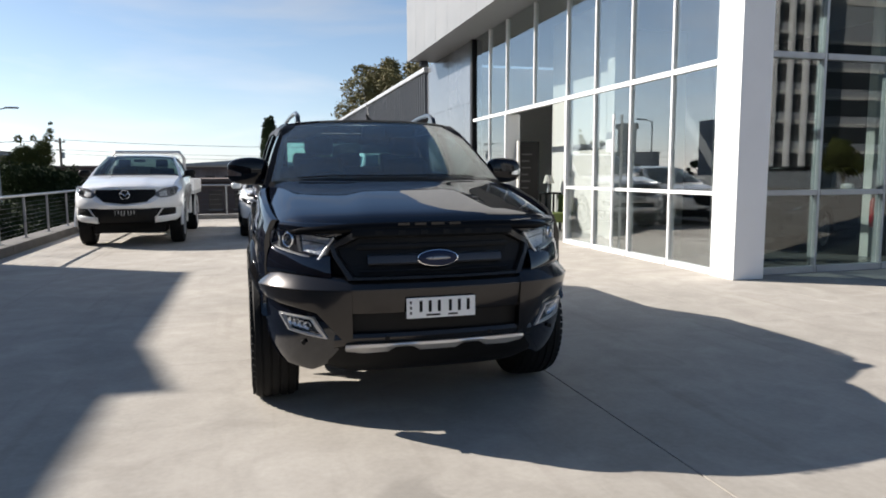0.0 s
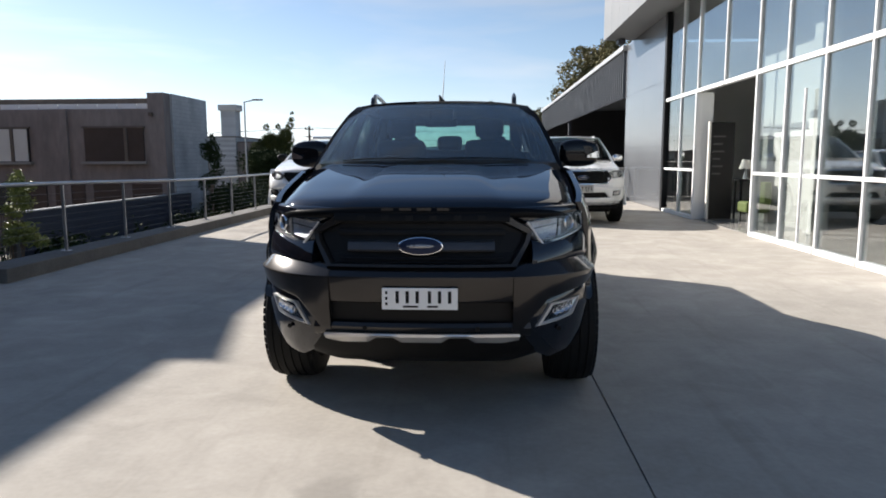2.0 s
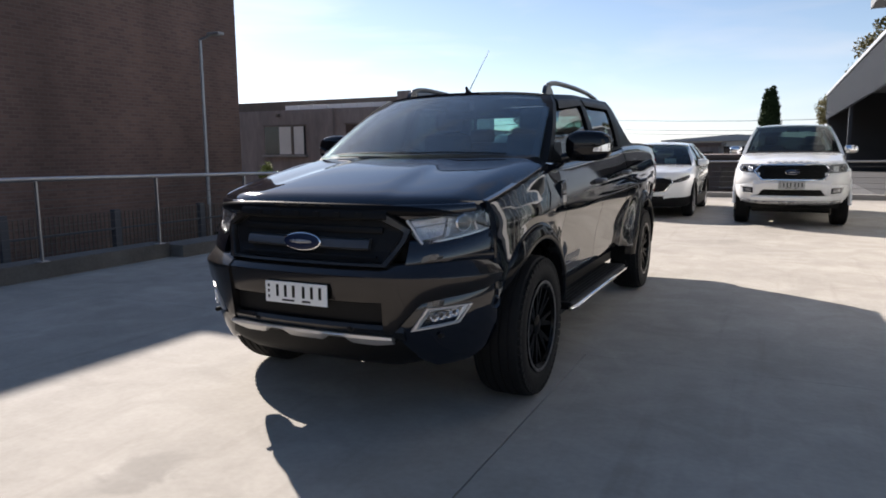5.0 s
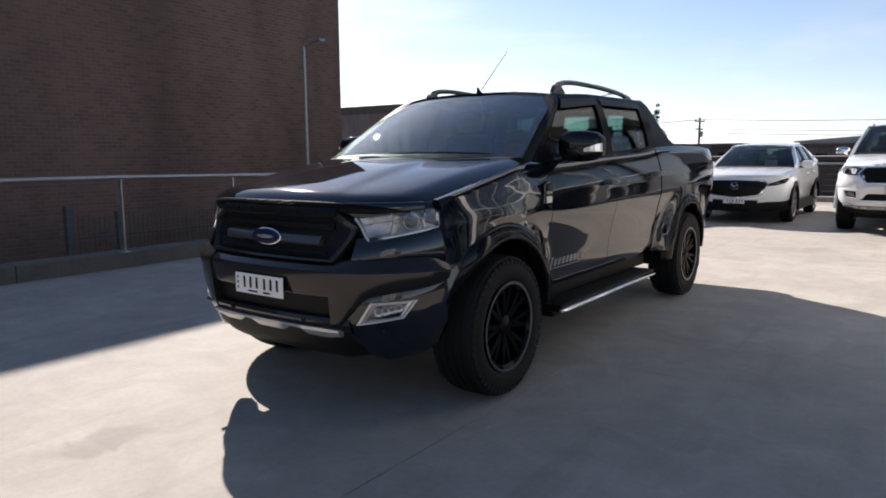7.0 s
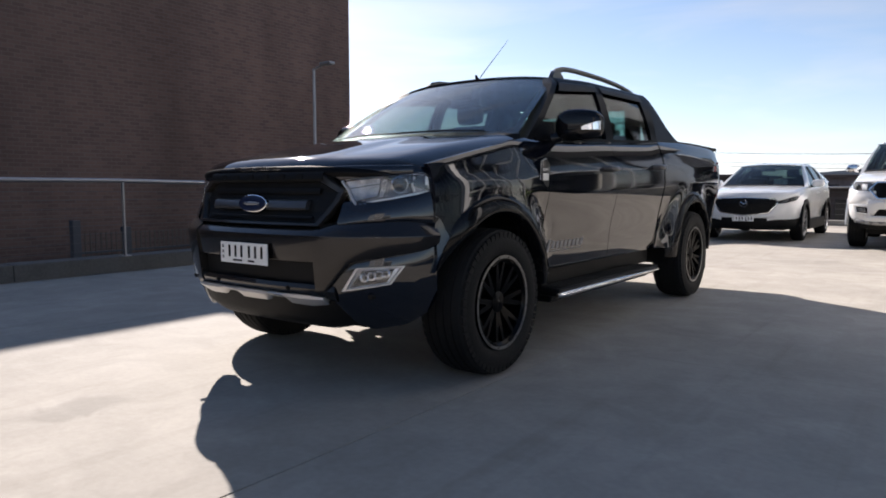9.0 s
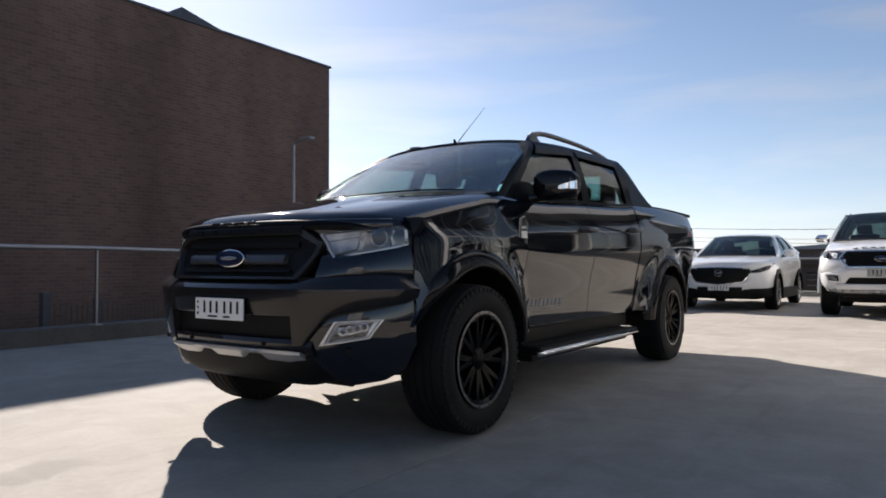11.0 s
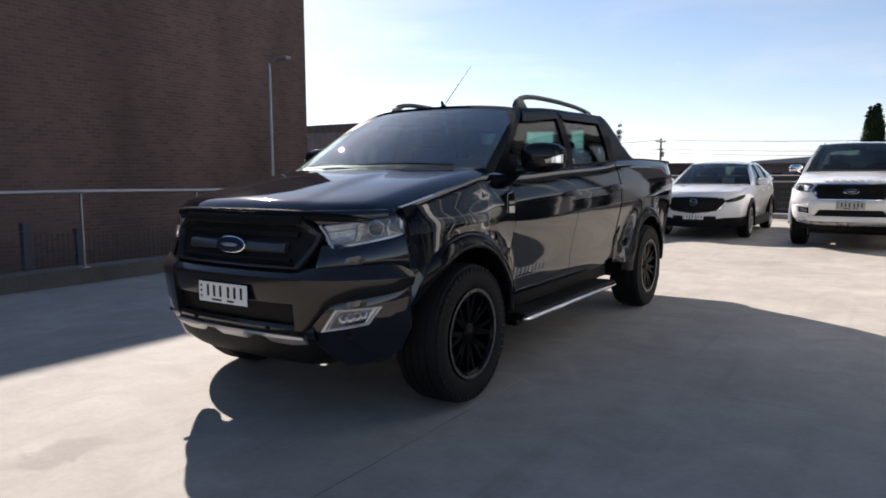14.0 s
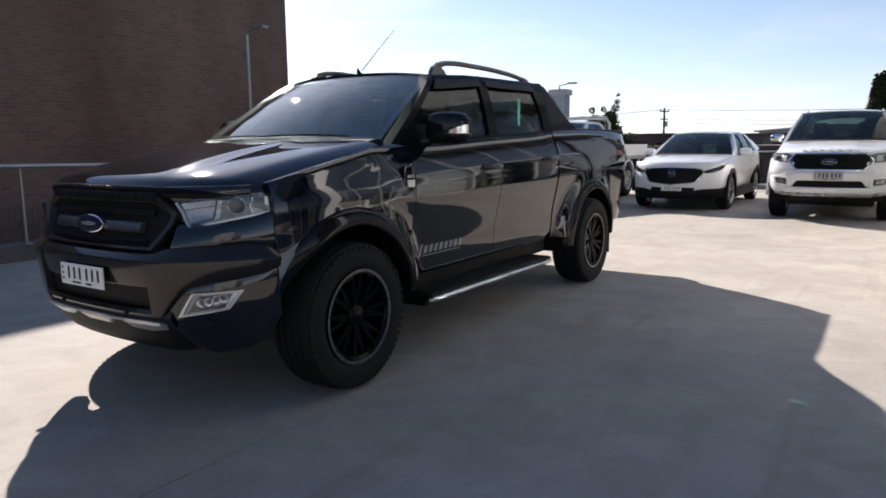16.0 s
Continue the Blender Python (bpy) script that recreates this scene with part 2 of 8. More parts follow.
def brick_wall(name, c1, c2, mortar, w=0.24, h=0.086, axis="x"):
    """Brickwork for a wall too far away for single bricks."""
    m = material(name, c1, c2, rough=0.85, scale=1.2, fine=30, bump=0.0)
    nt = m.node_tree
    bsdf = nt.nodes["Principled BSDF"]
    geo = nt.nodes.new("ShaderNodeNewGeometry")
    sep = nt.nodes.new("ShaderNodeSeparateXYZ")
    nt.links.new(geo.outputs["Position"], sep.inputs[0])
    com = nt.nodes.new("ShaderNodeCombineXYZ")
    nt.links.new(sep.outputs["Y" if axis == "x" else "X"], com.inputs[0])
    nt.links.new(sep.outputs["Z"], com.inputs[1])
    br = nt.nodes.new("ShaderNodeTexBrick")
    br.inputs["Scale"].default_value = 1.0
    br.inputs["Brick Width"].default_value, br.inputs["Row Height"].default_value, br.inputs["Mortar Size"].default_value = w, h, 0.009
    br.inputs["Color1"].default_value, br.inputs["Color2"].default_value, br.inputs["Mortar"].default_value = rgb(*c1), rgb(*c2), rgb(*mortar)
    br.inputs["Bias"].default_value = -0.1
    nt.links.new(com.outputs[0], br.inputs["Vector"])
    src = bsdf.inputs["Base Color"].links[0].from_socket
    mx = nt.nodes.new("ShaderNodeMix")
    mx.data_type = "RGBA"
    mx.inputs[0].default_value = 0.6
    nt.links.new(src, mx.inputs[6])
    nt.links.new(br.outputs["Color"], mx.inputs[7])
    # old soot and washed patches, metres wide, drawn out downwards
    wide = nt.nodes.new("ShaderNodeMapping")
    wide.inputs["Scale"].default_value = (0.5, 0.5, 0.16)
    nt.links.new(geo.outputs["Position"], wide.inputs[0])
    soot = nt.nodes.new("ShaderNodeTexNoise")
    soot.inputs["Scale"].default_value, soot.inputs["Detail"].default_value = 1.0, 7
    nt.links.new(wide.outputs[0], soot.inputs["Vector"])
    tone = nt.nodes.new("ShaderNodeMapRange")
    tone.inputs["From Min"].default_value, tone.inputs["From Max"].default_value = 0.3, 0.7
    tone.inputs["To Min"].default_value, tone.inputs["To Max"].default_value = 0.62, 1.18
    nt.links.new(soot.outputs["Fac"], tone.inputs[0])
    aged = nt.nodes.new("ShaderNodeHueSaturation")
    nt.links.new(tone.outputs[0], aged.inputs["Value"])
    nt.links.new(mx.outputs[2], aged.inputs["Color"])
    nt.links.new(aged.outputs[0], bsdf.inputs["Base Color"])
    bp = nt.nodes.new("ShaderNodeBump")
    bp.inputs["Strength"].default_value, bp.inputs["Distance"].default_value = 0.6, 0.012
    nt.links.new(br.outputs["Fac"], bp.inputs["Height"])
    bp.invert = True
    nt.links.new(bp.outputs[0], bsdf.inputs["Normal"])
    return m


M_CONCRETE = concrete_slab()
M_KERB = material("kerb_concrete", (0.21, 0.20, 0.185), (0.29, 0.275, 0.255), rough=0.85, scale=1.5, fine=40, bump=0.3)
M_KERB_OLD = material("weathered_kerb", (0.070, 0.066, 0.060), (0.135, 0.127, 0.116), rough=0.9, scale=2.2, fine=35, bump=0.35, fine_mix=0.35)
M_DECAL_GREY = material("faded_lettering", (0.035, 0.035, 0.036), (0.055, 0.055, 0.056), rough=0.6, scale=9, fine=60, bump=0.0)
M_JOINT = material("joint_sealant", (0.085, 0.08, 0.072), (0.15, 0.14, 0.125), rough=0.9, scale=3, fine=50)
M_EARTH = material("bare_ground", (0.05, 0.048, 0.034), (0.085, 0.078, 0.055), rough=0.95, scale=0.3, fine=6, bump=0.5)
M_ASPHALT = material("asphalt", (0.045, 0.045, 0.047), (0.07, 0.07, 0.072), rough=0.9, scale=0.5, fine=60, bump=0.4)
M_STEEL = material("brushed_steel", (0.34, 0.34, 0.345), (0.42, 0.42, 0.42), rough=0.38, metal=0.85, scale=6, fine=120, bump=0.03)
M_CABLE = material("steel_cable", (0.12, 0.12, 0.12), (0.17, 0.17, 0.17), rough=0.5, metal=0.8, scale=9, fine=200, bump=0.0)
M_WHITE_FRAME = material("white_powder_coat", (0.70, 0.70, 0.70), (0.76, 0.76, 0.76), rough=0.42, scale=1.5, fine=90, bump=0.02)
M_CLADDING = material("pale_grey_cladding", (0.160, 0.164, 0.166), (0.205, 0.208, 0.208), rough=0.5, scale=0.8, fine=30, bump=0.03, random_mix=0.05)
M_GREY_PANEL = material("grey_metal_panel", (0.17, 0.18, 0.195), (0.22, 0.23, 0.245), rough=0.2, metal=0.45, scale=0.7, fine=20, bump=0.03, random_mix=0.03)
M_DARK_STEEL = material("dark_corrugated_steel", (0.050, 0.055, 0.065), (0.075, 0.080, 0.090), rough=0.55, scale=0.8, fine=20, bump=0.05)
M_BLUE_STEEL = material("blue_corrugated_steel", (0.022, 0.026, 0.045), (0.034, 0.040, 0.064), rough=0.5, scale=0.8, fine=20, bump=0.05)
M_BROWN_BRICK = brick_wall("brown_brick", (0.195, 0.118, 0.092), (0.110, 0.070, 0.059), (0.195, 0.155, 0.133))
M_RENDER = material("weathered_render", (0.150, 0.126, 0.116), (0.295, 0.252, 0.232), rough=0.9, scale=0.9, fine=6, bump=0.15, stretch=(1, 1, 0.28), fine_mix=0.35)
M_WHITE_BRICK = brick_wall("painted_white_brick", (0.55, 0.55, 0.54), (0.44, 0.44, 0.44), (0.33, 0.33, 0.33), w=0.5, h=0.17)
M_DARK_GLASS = material("dark_window", (0.02, 0.022, 0.025), (0.03, 0.032, 0.035), rough=0.06, scale=2, fine=10, bump=0.0, rough_var=0.02)
M_CURTAIN = material("pale_curtain", (0.55, 0.53, 0.49), (0.65, 0.63, 0.58), rough=0.9, scale=1, fine=20)
M_GLAZING_CLEAR = glass("street_glazing", (0.80, 0.88, 0.87), 0.74, ior=1.9)
M_GLAZING = glass("showroom_glazing", (0.94, 0.985, 0.98), 0.92, ior=2.9)
# dark wall tone; in the showroom it carries the shade of the depth
M_INT_DARK = material("charcoal_wall_paint", (0.035, 0.036, 0.038), (0.05, 0.05, 0.052), rough=0.7, scale=1.2, fine=60, bump=0.05)
M_INT_WALL = material("painted_plaster", (0.60, 0.585, 0.55), (0.68, 0.665, 0.63), rough=0.8, scale=0.6, fine=40, bump=0.05)
M_INT_FLOOR = material("showroom_tile", (0.22, 0.215, 0.205), (0.28, 0.275, 0.265), rough=0.2, scale=0.6, fine=15, bump=0.0)
M_BOARD = material("black_board", (0.006, 0.006, 0.0065), (0.010, 0.010, 0.011), rough=0.5, scale=3, fine=60, bump=0.02, spec=0.2)
M_GREEN = material("lime_upholstery", (0.060, 0.088, 0.016), (0.085, 0.115, 0.022), rough=0.8, scale=6, fine=120)
M_BARK = material("bark", (0.10, 0.075, 0.055), (0.16, 0.125, 0.095), rough=0.95, scale=5, fine=40, bump=0.6, stretch=(1, 1, 0.3))
M_LEAF_DARK = material("dark_foliage", (0.016, 0.028, 0.011), (0.036, 0.052, 0.018), rough=0.85, scale=0.8, fine=8, bump=0.0, spec=0.12)
M_LEAF_OLIVE = material("olive_foliage", (0.10, 0.095, 0.03), (0.21, 0.17, 0.065), rough=0.65, scale=0.6, fine=6, bump=0.0)
M_LEAF_YOUNG = material("young_foliage", (0.14, 0.17, 0.035), (0.24, 0.26, 0.07), rough=0.5, scale=1.2, fine=10, bump=0.0)
M_LEAF_GREEN = material("green_foliage", (0.045, 0.055, 0.017), (0.100, 0.110, 0.032), rough=0.8, scale=1.2, fine=10, bump=0.0, spec=0.15)
M_POLE = material("galvanised_pole", (0.32, 0.33, 0.34), (0.42, 0.43, 0.44), rough=0.5, metal=0.6, scale=4, fine=60)
M_TIMBER = material("weathered_timber", (0.10, 0.08, 0.065), (0.16, 0.13, 0.105), rough=0.9, scale=3, fine=40, bump=0.4, stretch=(1, 1, 0.2))
M_ROOF = material("brown_roof_sheet", (0.12, 0.09, 0.075), (0.17, 0.13, 0.11), rough=0.8, scale=0.5, fine=8)
M_GREY_ROOF = material("grey_roof_sheet", (0.30, 0.32, 0.34), (0.38, 0.40, 0.42), rough=0.6, scale=0.4, fine=8)
M_BRICK_RED = material("brown_brick_far", (0.115, 0.088, 0.076), (0.165, 0.128, 0.112), rough=0.9, scale=0.8, fine=10)


# ---- building blocks ----
def finish(bm, name, mat, smooth=False):
    bmesh.ops.recalc_face_normals(bm, faces=bm.faces)
    me = bpy.data.meshes.new(name)
    bm.to_mesh(me)
    bm.free()
    if smooth:
        me.polygons.foreach_set("use_smooth", [True] * len(me.polygons))
        me.set_sharp_from_angle(angle=radians(smooth if smooth is not True else 40))
    mats = mat if isinstance(mat, (list, tuple)) else [mat]
    for m in mats:
        me.materials.append(m)
    return me


def part(name, bm, mat, parent, label="", smooth=False):
    ob = new(name, finish(bm, name, mat, smooth))
    ob.parent = parent
    if label:
        tagged(ob, label)
    return ob


def thing(name, label, category, m=None, group="", kind=""):
    ob = new(name)
    ob.empty_display_size = 0.2
    if m is not None:
        ob.matrix_basis = m
    return tagged(ob, label, category, group, kind)


def mesh_thing(name, bm, mat, label, category, m=None, group="", kind="", smooth=False):
    ob = new(name, finish(bm, name, mat, smooth))
    if m is not None:
        ob.matrix_basis = m
    return tagged(ob, label, category, group, kind)


def box(bm, x0, x1, y0, y1, z0, z1, bevel=0.0):
    r = bmesh.ops.create_cube(bm, size=1.0)
    vs = r["verts"]
    for v in vs:
        v.co = Vector(((x0 + x1) / 2 + v.co.x * (x1 - x0), (y0 + y1) / 2 + v.co.y * (y1 - y0), (z0 + z1) / 2 + v.co.z * (z1 - z0)))
    if bevel:
        es = list({e for v in vs for e in v.link_edges})
        bmesh.ops.bevel(bm, geom=es, offset=bevel, segments=2, affect="EDGES", profile=0.5)
    return bm


def boxed(*a, bevel=0.0):
    return box(bmesh.new(), *a, bevel=bevel)


def tube(bm, pts, r, seg=10, radii=None, caps=True):
    """A round tube through the points."""
    pts = [Vector(p) for p in pts]
    rings = []
    ref = Vector((0.13, 0.21, 1)).normalized()
    for i, p in enumerate(pts):
        d = (pts[min(i + 1, len(pts) - 1)] - pts[max(i - 1, 0)]).normalized()
        u = d.cross(ref)
        if u.length < 1e-3:
            u = d.cross(Vector((1, 0, 0)))
        u.normalize()
        w = d.cross(u)
        rr = radii[i] if radii else r
        rings.append([bm.verts.new(p + (u * math.cos(2 * math.pi * k / seg) + w * math.sin(2 * math.pi * k / seg)) * rr) for k in range(seg)])
    for a, b in zip(rings, rings[1:]):
        for k in range(seg):
            bm.faces.new((a[k], a[(k + 1) % seg], b[(k + 1) % seg], b[k]))
    if caps:
        bm.faces.new(rings[0][::-1])
        bm.faces.new(rings[-1])
    return bm


def prism(bm, outline, a0, a1, axis="y"):
    """Extrudes a closed outline. axis x: outline is (y, z); y: (x, z); z: (x, y)."""
    def at(p, a):
        return {"x": (a, p[0], p[1]), "y": (p[0], a, p[1]), "z": (p[0], p[1], a)}[axis]
    lo = [bm.verts.new(at(p, a0)) for p in outline]
    hi = [bm.verts.new(at(p, a1)) for p in outline]
    n = len(outline)
    for i in range(n):
        bm.faces.new((lo[i], lo[(i + 1) % n], hi[(i + 1) % n], hi[i]))
    bm.faces.new(lo[::-1])
    bm.faces.new(hi)
    return bm


def corrugated(bm, length, height, pitch=0.2, depth=0.03, thick=0.004):
    """A trapezoidal rib sheet in the x-z plane, ribs upright."""
    pts, x = [], 0.0
    while x < length:
        for f, d in ((0.0, 0.0), (0.55, 0.0), (0.65, depth), (0.9, depth)):
            if x + f * pitch <= length:
                pts.append((x + f * pitch, d))
        x += pitch
    pts.append((length, 0.0))
    rows = []
    for px, d in pts:
        rows.append([bm.verts.new((px, -d, 0)), bm.verts.new((px, -d, height)), bm.verts.new((px, -d + thick + 0.03, height)), bm.verts.new((px, -d + thick + 0.03, 0))])
    for a, b in zip(rows, rows[1:]):
        for k in range(4):
            bm.faces.new((a[k], b[k], b[(k + 1) % 4], a[(k + 1) % 4]))
    bm.faces.new(rows[0])
    bm.faces.new(rows[-1][::-1])
    return bm


def lerp_table(table, v):
    """Value at v in a table of (v, value) rows, smooth between rows."""
    if v <= table[0][0]:
        return table[0][1]
    for (a, p), (b, q) in zip(table, table[1:]):
        if v <= b:
            return p + (q - p) * (v - a) / (b - a)
    return table[-1][1]


# ---- ground ----
GROUND_Z = -2.0
mesh_thing("ground", box(bmesh.new(), -1500, 1500, -1500, 1500, GROUND_Z - 2, GROUND_Z), M_EARTH, "bare brown lower ground running out to the horizon", "ground", kind="structure")
forecourt = thing("forecourt", "pale sunlit concrete forecourt slabs with sealed joints", "pavement", kind="structure")
part("slab_base", boxed(-4.46, 45, -40, 22.3, GROUND_Z, -0.012), M_JOINT, forecourt, "dark sealant in the slab joints")
JX = [-4.45, -2.54, 1.945, 5.93, 10.5, 15.0, 24.0, 45.0]
JY = [-40, -28, -19, -11, -4.0, 5.2]
for x0, x1 in zip(JX, JX[1:]):
    for y0, y1 in zip(JY, JY[1:]):
        gap = 0.004 if x0 < 6 else 0.0015
        part("slab", boxed(x0 + gap, x1 - gap, y0 + 0.001, y1 - 0.001, -0.15, 0.0, bevel=0.002), M_CONCRETE, forecourt)
for x0, x1 in zip((-4.45, -2.54, 5.93, 15.0), (-2.54, 5.93, 15.0, 45.0)):
    part("slab", boxed(x0 + 0.0015, x1 - 0.0015, 5.2, 22.3, -0.15, 0.0, bevel=0.002), M_CONCRETE, forecourt)

kerb = thing("kerb", "raised weathered concrete kerb in long lengths along the forecourt", "kerb", kind="structure")
for k in range(14):
    y0 = -20.0 + 3.04 * k
    x0, x1 = (-4.58, -4.24) if k < 9 else (-4.48, -4.02)
    part("kerb_length", boxed(x0, x1, y0 + 0.004, y0 + 3.036, GROUND_Z, 0.19 if k < 9 else 0.165, bevel=0.012), M_KERB_OLD, kerb)
part("kerb_core", boxed(-4.46, -4.26, -20, 22.55, GROUND_Z, 0.15), M_JOINT, kerb)
mesh_thing("kerb", boxed(-4.16, 5.95, 22.32, 22.6, GROUND_Z, 0.14, bevel=0.012), M_KERB, "low concrete kerb across the far end of the forecourt", "kerb", kind="structure")


def side_railing():
    r = thing("railing", "brushed steel railing with thin horizontal cables on the kerb", "railing")
    def top(y):
        return lerp_table([(-5.3, 1.115), (5.5, 1.108), (9.0, 1.060), (13.0, 0.985), (22.45, 0.985)], y)

    ys = [-5.3, -3.75, -2.2, -0.65, 0.9, 2.45, 4.0, 5.57, 7.2, 8.86, 10.4, 11.96, 13.52, 15.0, 16.57, 18.2, 19.75, 21.3, 22.45]
    for y in ys:
        foot, x = 0.19 if y < 7.3 else 0.165, -4.255
        bm = boxed(x - 0.020, x + 0.020, y - 0.011, y + 0.011, foot, top(y) - 0.02, bevel=0.003)
        box(bm, x - 0.055, x + 0.055, y - 0.05, y + 0.05, foot, foot + 0.012, bevel=0.003)
        part("post", bm, M_STEEL, r)
    part("handrail", tube(bmesh.new(), [(-4.255, y, top(y)) for y in (ys[0], 3.0, 5.5, 7.2, 9.0, 11.0, 13.0, ys[-1])], 0.025, 14), M_STEEL, r, smooth=True)
    for k in range(8):
        part("cable", tube(bmesh.new(), [(-4.255, y, 0.28 + k * (top(y) - 0.41) / 7) for y in (ys[0], 5.5, 9.0, 13.0, ys[-1])], 0.0028, 5), M_CABLE, r)
    return r


side_railing()


def end_railing():
    r = thing("railing", "pale steel end railing with three horizontal bars", "railing")
    for i in range(7):
        x = -4.0 + i * 1.63
        part("post", boxed(x - 0.025, x + 0.025, 22.42, 22.47, 0.14, 1.03, bevel=0.004), M_STEEL, r)
    part("handrail", tube(bmesh.new(), [(-4.1, 22.445, 1.04), (5.9, 22.445, 1.04)], 0.028, 12), M_STEEL, r, smooth=True)
    for k in range(5):
        part("cable", tube(bmesh.new(), [(-4.1, 22.445, 0.3 + 0.15 * k), (5.9, 22.445, 0.3 + 0.15 * k)], 0.006, 6), M_CABLE, r)
    return r


end_railing()

# ---- showroom ----
GX = 5.98            # the glass line that runs along y
GY = 7.62            # the glass line that runs along x
showroom = thing("showroom", "white-framed glass car showroom with an overhanging white fascia", "building", kind="structure")


def mullion_bar(name, x0, x1, y0, y1, z0, z1):
    return part(name, boxed(x0, x1, y0, y1, z0, z1, bevel=0.004), M_WHITE_FRAME, showroom)


MY = [7.80, 8.89, 10.03, 11.24, 12.38, 13.99, 15.66, 16.88, 18.18]
for y in MY[1:-1]:
    lo = 2.86 if y in (13.99,) else 0.0
    mullion_bar("mullion", GX - 0.015, GX + 0.09, y - 0.020, y + 0.020, lo, 5.0)
for y0, y1, low in zip(MY, MY[1:], [1, 1, 1, 1, 0, 0, 1, 1]):
    a, b = y0 + 0.020, y1 - 0.020
    mullion_bar("transom", GX - 0.022, GX + 0.09, a, b, 2.775, 2.852)
    if low:
        mullion_bar("transom", GX - 0.015, GX + 0.08, a, b, 1.065, 1.117)
        mullion_bar("glazing_sill", GX - 0.04, GX + 0.10, a, b, 0.0, 0.075)
        part("pane", boxed(GX + 0.02, GX + 0.032, a, b, 0.075, 1.065), M_GLAZING, showroom)
        part("pane", boxed(GX + 0.02, GX + 0.032, a, b, 1.117, 2.775), M_GLAZING, showroom)
    part("pane", boxed(GX + 0.02, GX + 0.032, a, b, 2.852, 5.0), M_GLAZING, showroom)
# entrance jambs and the upright pull bar of a door leaf
mullion_bar("door_jamb", GX - 0.03, GX + 0.35, 15.645, 15.705, 0.0, 2.775)
mullion_bar("door_jamb", GX - 0.03, GX + 0.12, 12.335, 12.395, 0.0, 2.775)
mullion_bar("pull_bar", GX - 0.07, GX - 0.035, 10.45, 10.48, 0.1, 2.35)

# corner column
part("corner_column", boxed(GX - 0.10, GX + 0.36, 7.30, 7.77, 0.0, 5.6, bevel=0.01), M_WHITE_FRAME, showroom, "white corner column")
# street front
def street_bar(name, x0, x1, y0, y1, z0, z1):
    return part(name, boxed(x0, x1, y0, y1, z0, z1, bevel=0.004), M_POLE, showroom)


for x in (6.36, 7.43, 8.56, 9.7, 10.85, 12.0, 13.15, 14.3):
    street_bar("mullion", x - 0.02, x + 0.02, GY - 0.03, GY + 0.10, 0.0, 5.0)
for x0, x1 in zip((6.36, 7.43, 8.56, 9.7, 10.85, 12.0, 13.15), (7.43, 8.56, 9.7, 10.85, 12.0, 13.15, 14.3)):
    a, b = x0 + 0.03, x1 - 0.03
    for z0, z1 in ((0.0, 0.09), (1.06, 1.13), (2.86, 2.94)):
        street_bar("transom", a, b, GY - 0.035, GY + 0.09, z0, z1)
    for z0, z1 in ((0.09, 1.06), (1.13, 2.86), (2.94, 5.0)):
        part("pane", boxed(a, b, GY + 0.02, GY + 0.032, z0, z1), M_GLAZING_CLEAR, showroom)

# overhanging fascia with upright cladding panels
FX = 5.10
part("fascia", boxed(FX, 15.0, 6.9, 22.38, 5.0, 9.0), M_CLADDING, showroom, "pale grey cladding above the glass")
for k in range(13):
    y0 = 6.9 + 15.48 * k / 13
    part("cladding_panel", boxed(FX - 0.025, FX - 0.001, y0 + 0.004, y0 + 15.48 / 13 - 0.004, 4.985, 9.0, bevel=0.003), M_CLADDING, showroom)
part("dark_edge_strip", boxed(GX - 0.05, GX + 0.12, 18.16, 18.335, 0.0, 4.995), M_BOARD, showroom)
# grey panel wall past the glass
part("panel_wall", boxed(GX + 0.03, GX + 0.3, 18.34, 23.2, 0.0, 5.0), M_GREY_PANEL, showroom, "grey metal panel wall")
for k in range(3):
    z0 = 0.02 + 1.66 * k
    for y0, y1 in ((18.35, 20.7), (20.71, 23.18)):
        part("wall_panel", boxed(GX + 0.005, GX + 0.03, y0, y1, z0, z0 + 1.653, bevel=0.0015), M_GREY_PANEL, showroom)
part("soffit_lamp", boxed(5.45, 5.68, 22.0, 22.3, 4.84, 4.995, bevel=0.02), M_DARK_STEEL, showroom, "small dark floodlight under the soffit")

# showroom inside
part("inside_floor", boxed(6.02, 15, 7.70, 23.0, -0.1, 0.012), M_INT_FLOOR, showroom)
# far wall coloured dark in place of the shade deep inside
part("inside_wall", boxed(14.7, 15, 7.7, 23.1, 0, 5.0), M_INT_DARK, showroom, "far inside wall darkened for the showroom's dim depth")
part("inside_wall", boxed(6.3, 14.7, 22.9, 23.1, 0, 5.0), M_INT_WALL, showroom)
part("inside_wall", boxed(7.3, 7.5, 13.2, 15.9, 0, 4.95), M_INT_WALL, showroom)
part("inside_wall", boxed(7.5, 11.0, 15.75, 15.9, 0, 4.95), M_INT_WALL, showroom)
for x, y in ((7.2, 12.6), (7.2, 9.2), (10.8, 9.2), (10.8, 14.0)):
    part("inside_column", boxed(x - 0.15, x + 0.15, y - 0.15, y + 0.15, 0.012, 5.0, bevel=0.01), M_INT_WALL, showroom)

sign = thing("display_board", "tall black display board standing inside the entrance", "display board")
part("board", boxed(6.22, 6.72, 15.38, 15.44, 0.012, 2.12, bevel=0.006), M_BOARD, sign)
part("board_edge", boxed(6.17, 6.215, 15.36, 15.45, 0.012, 2.14, bevel=0.004), M_CURTAIN, sign, "pale edge strip")
part("foot", boxed(6.14, 6.78, 15.28, 15.56, 0.0125, 0.03, bevel=0.004), M_DARK_STEEL, sign)
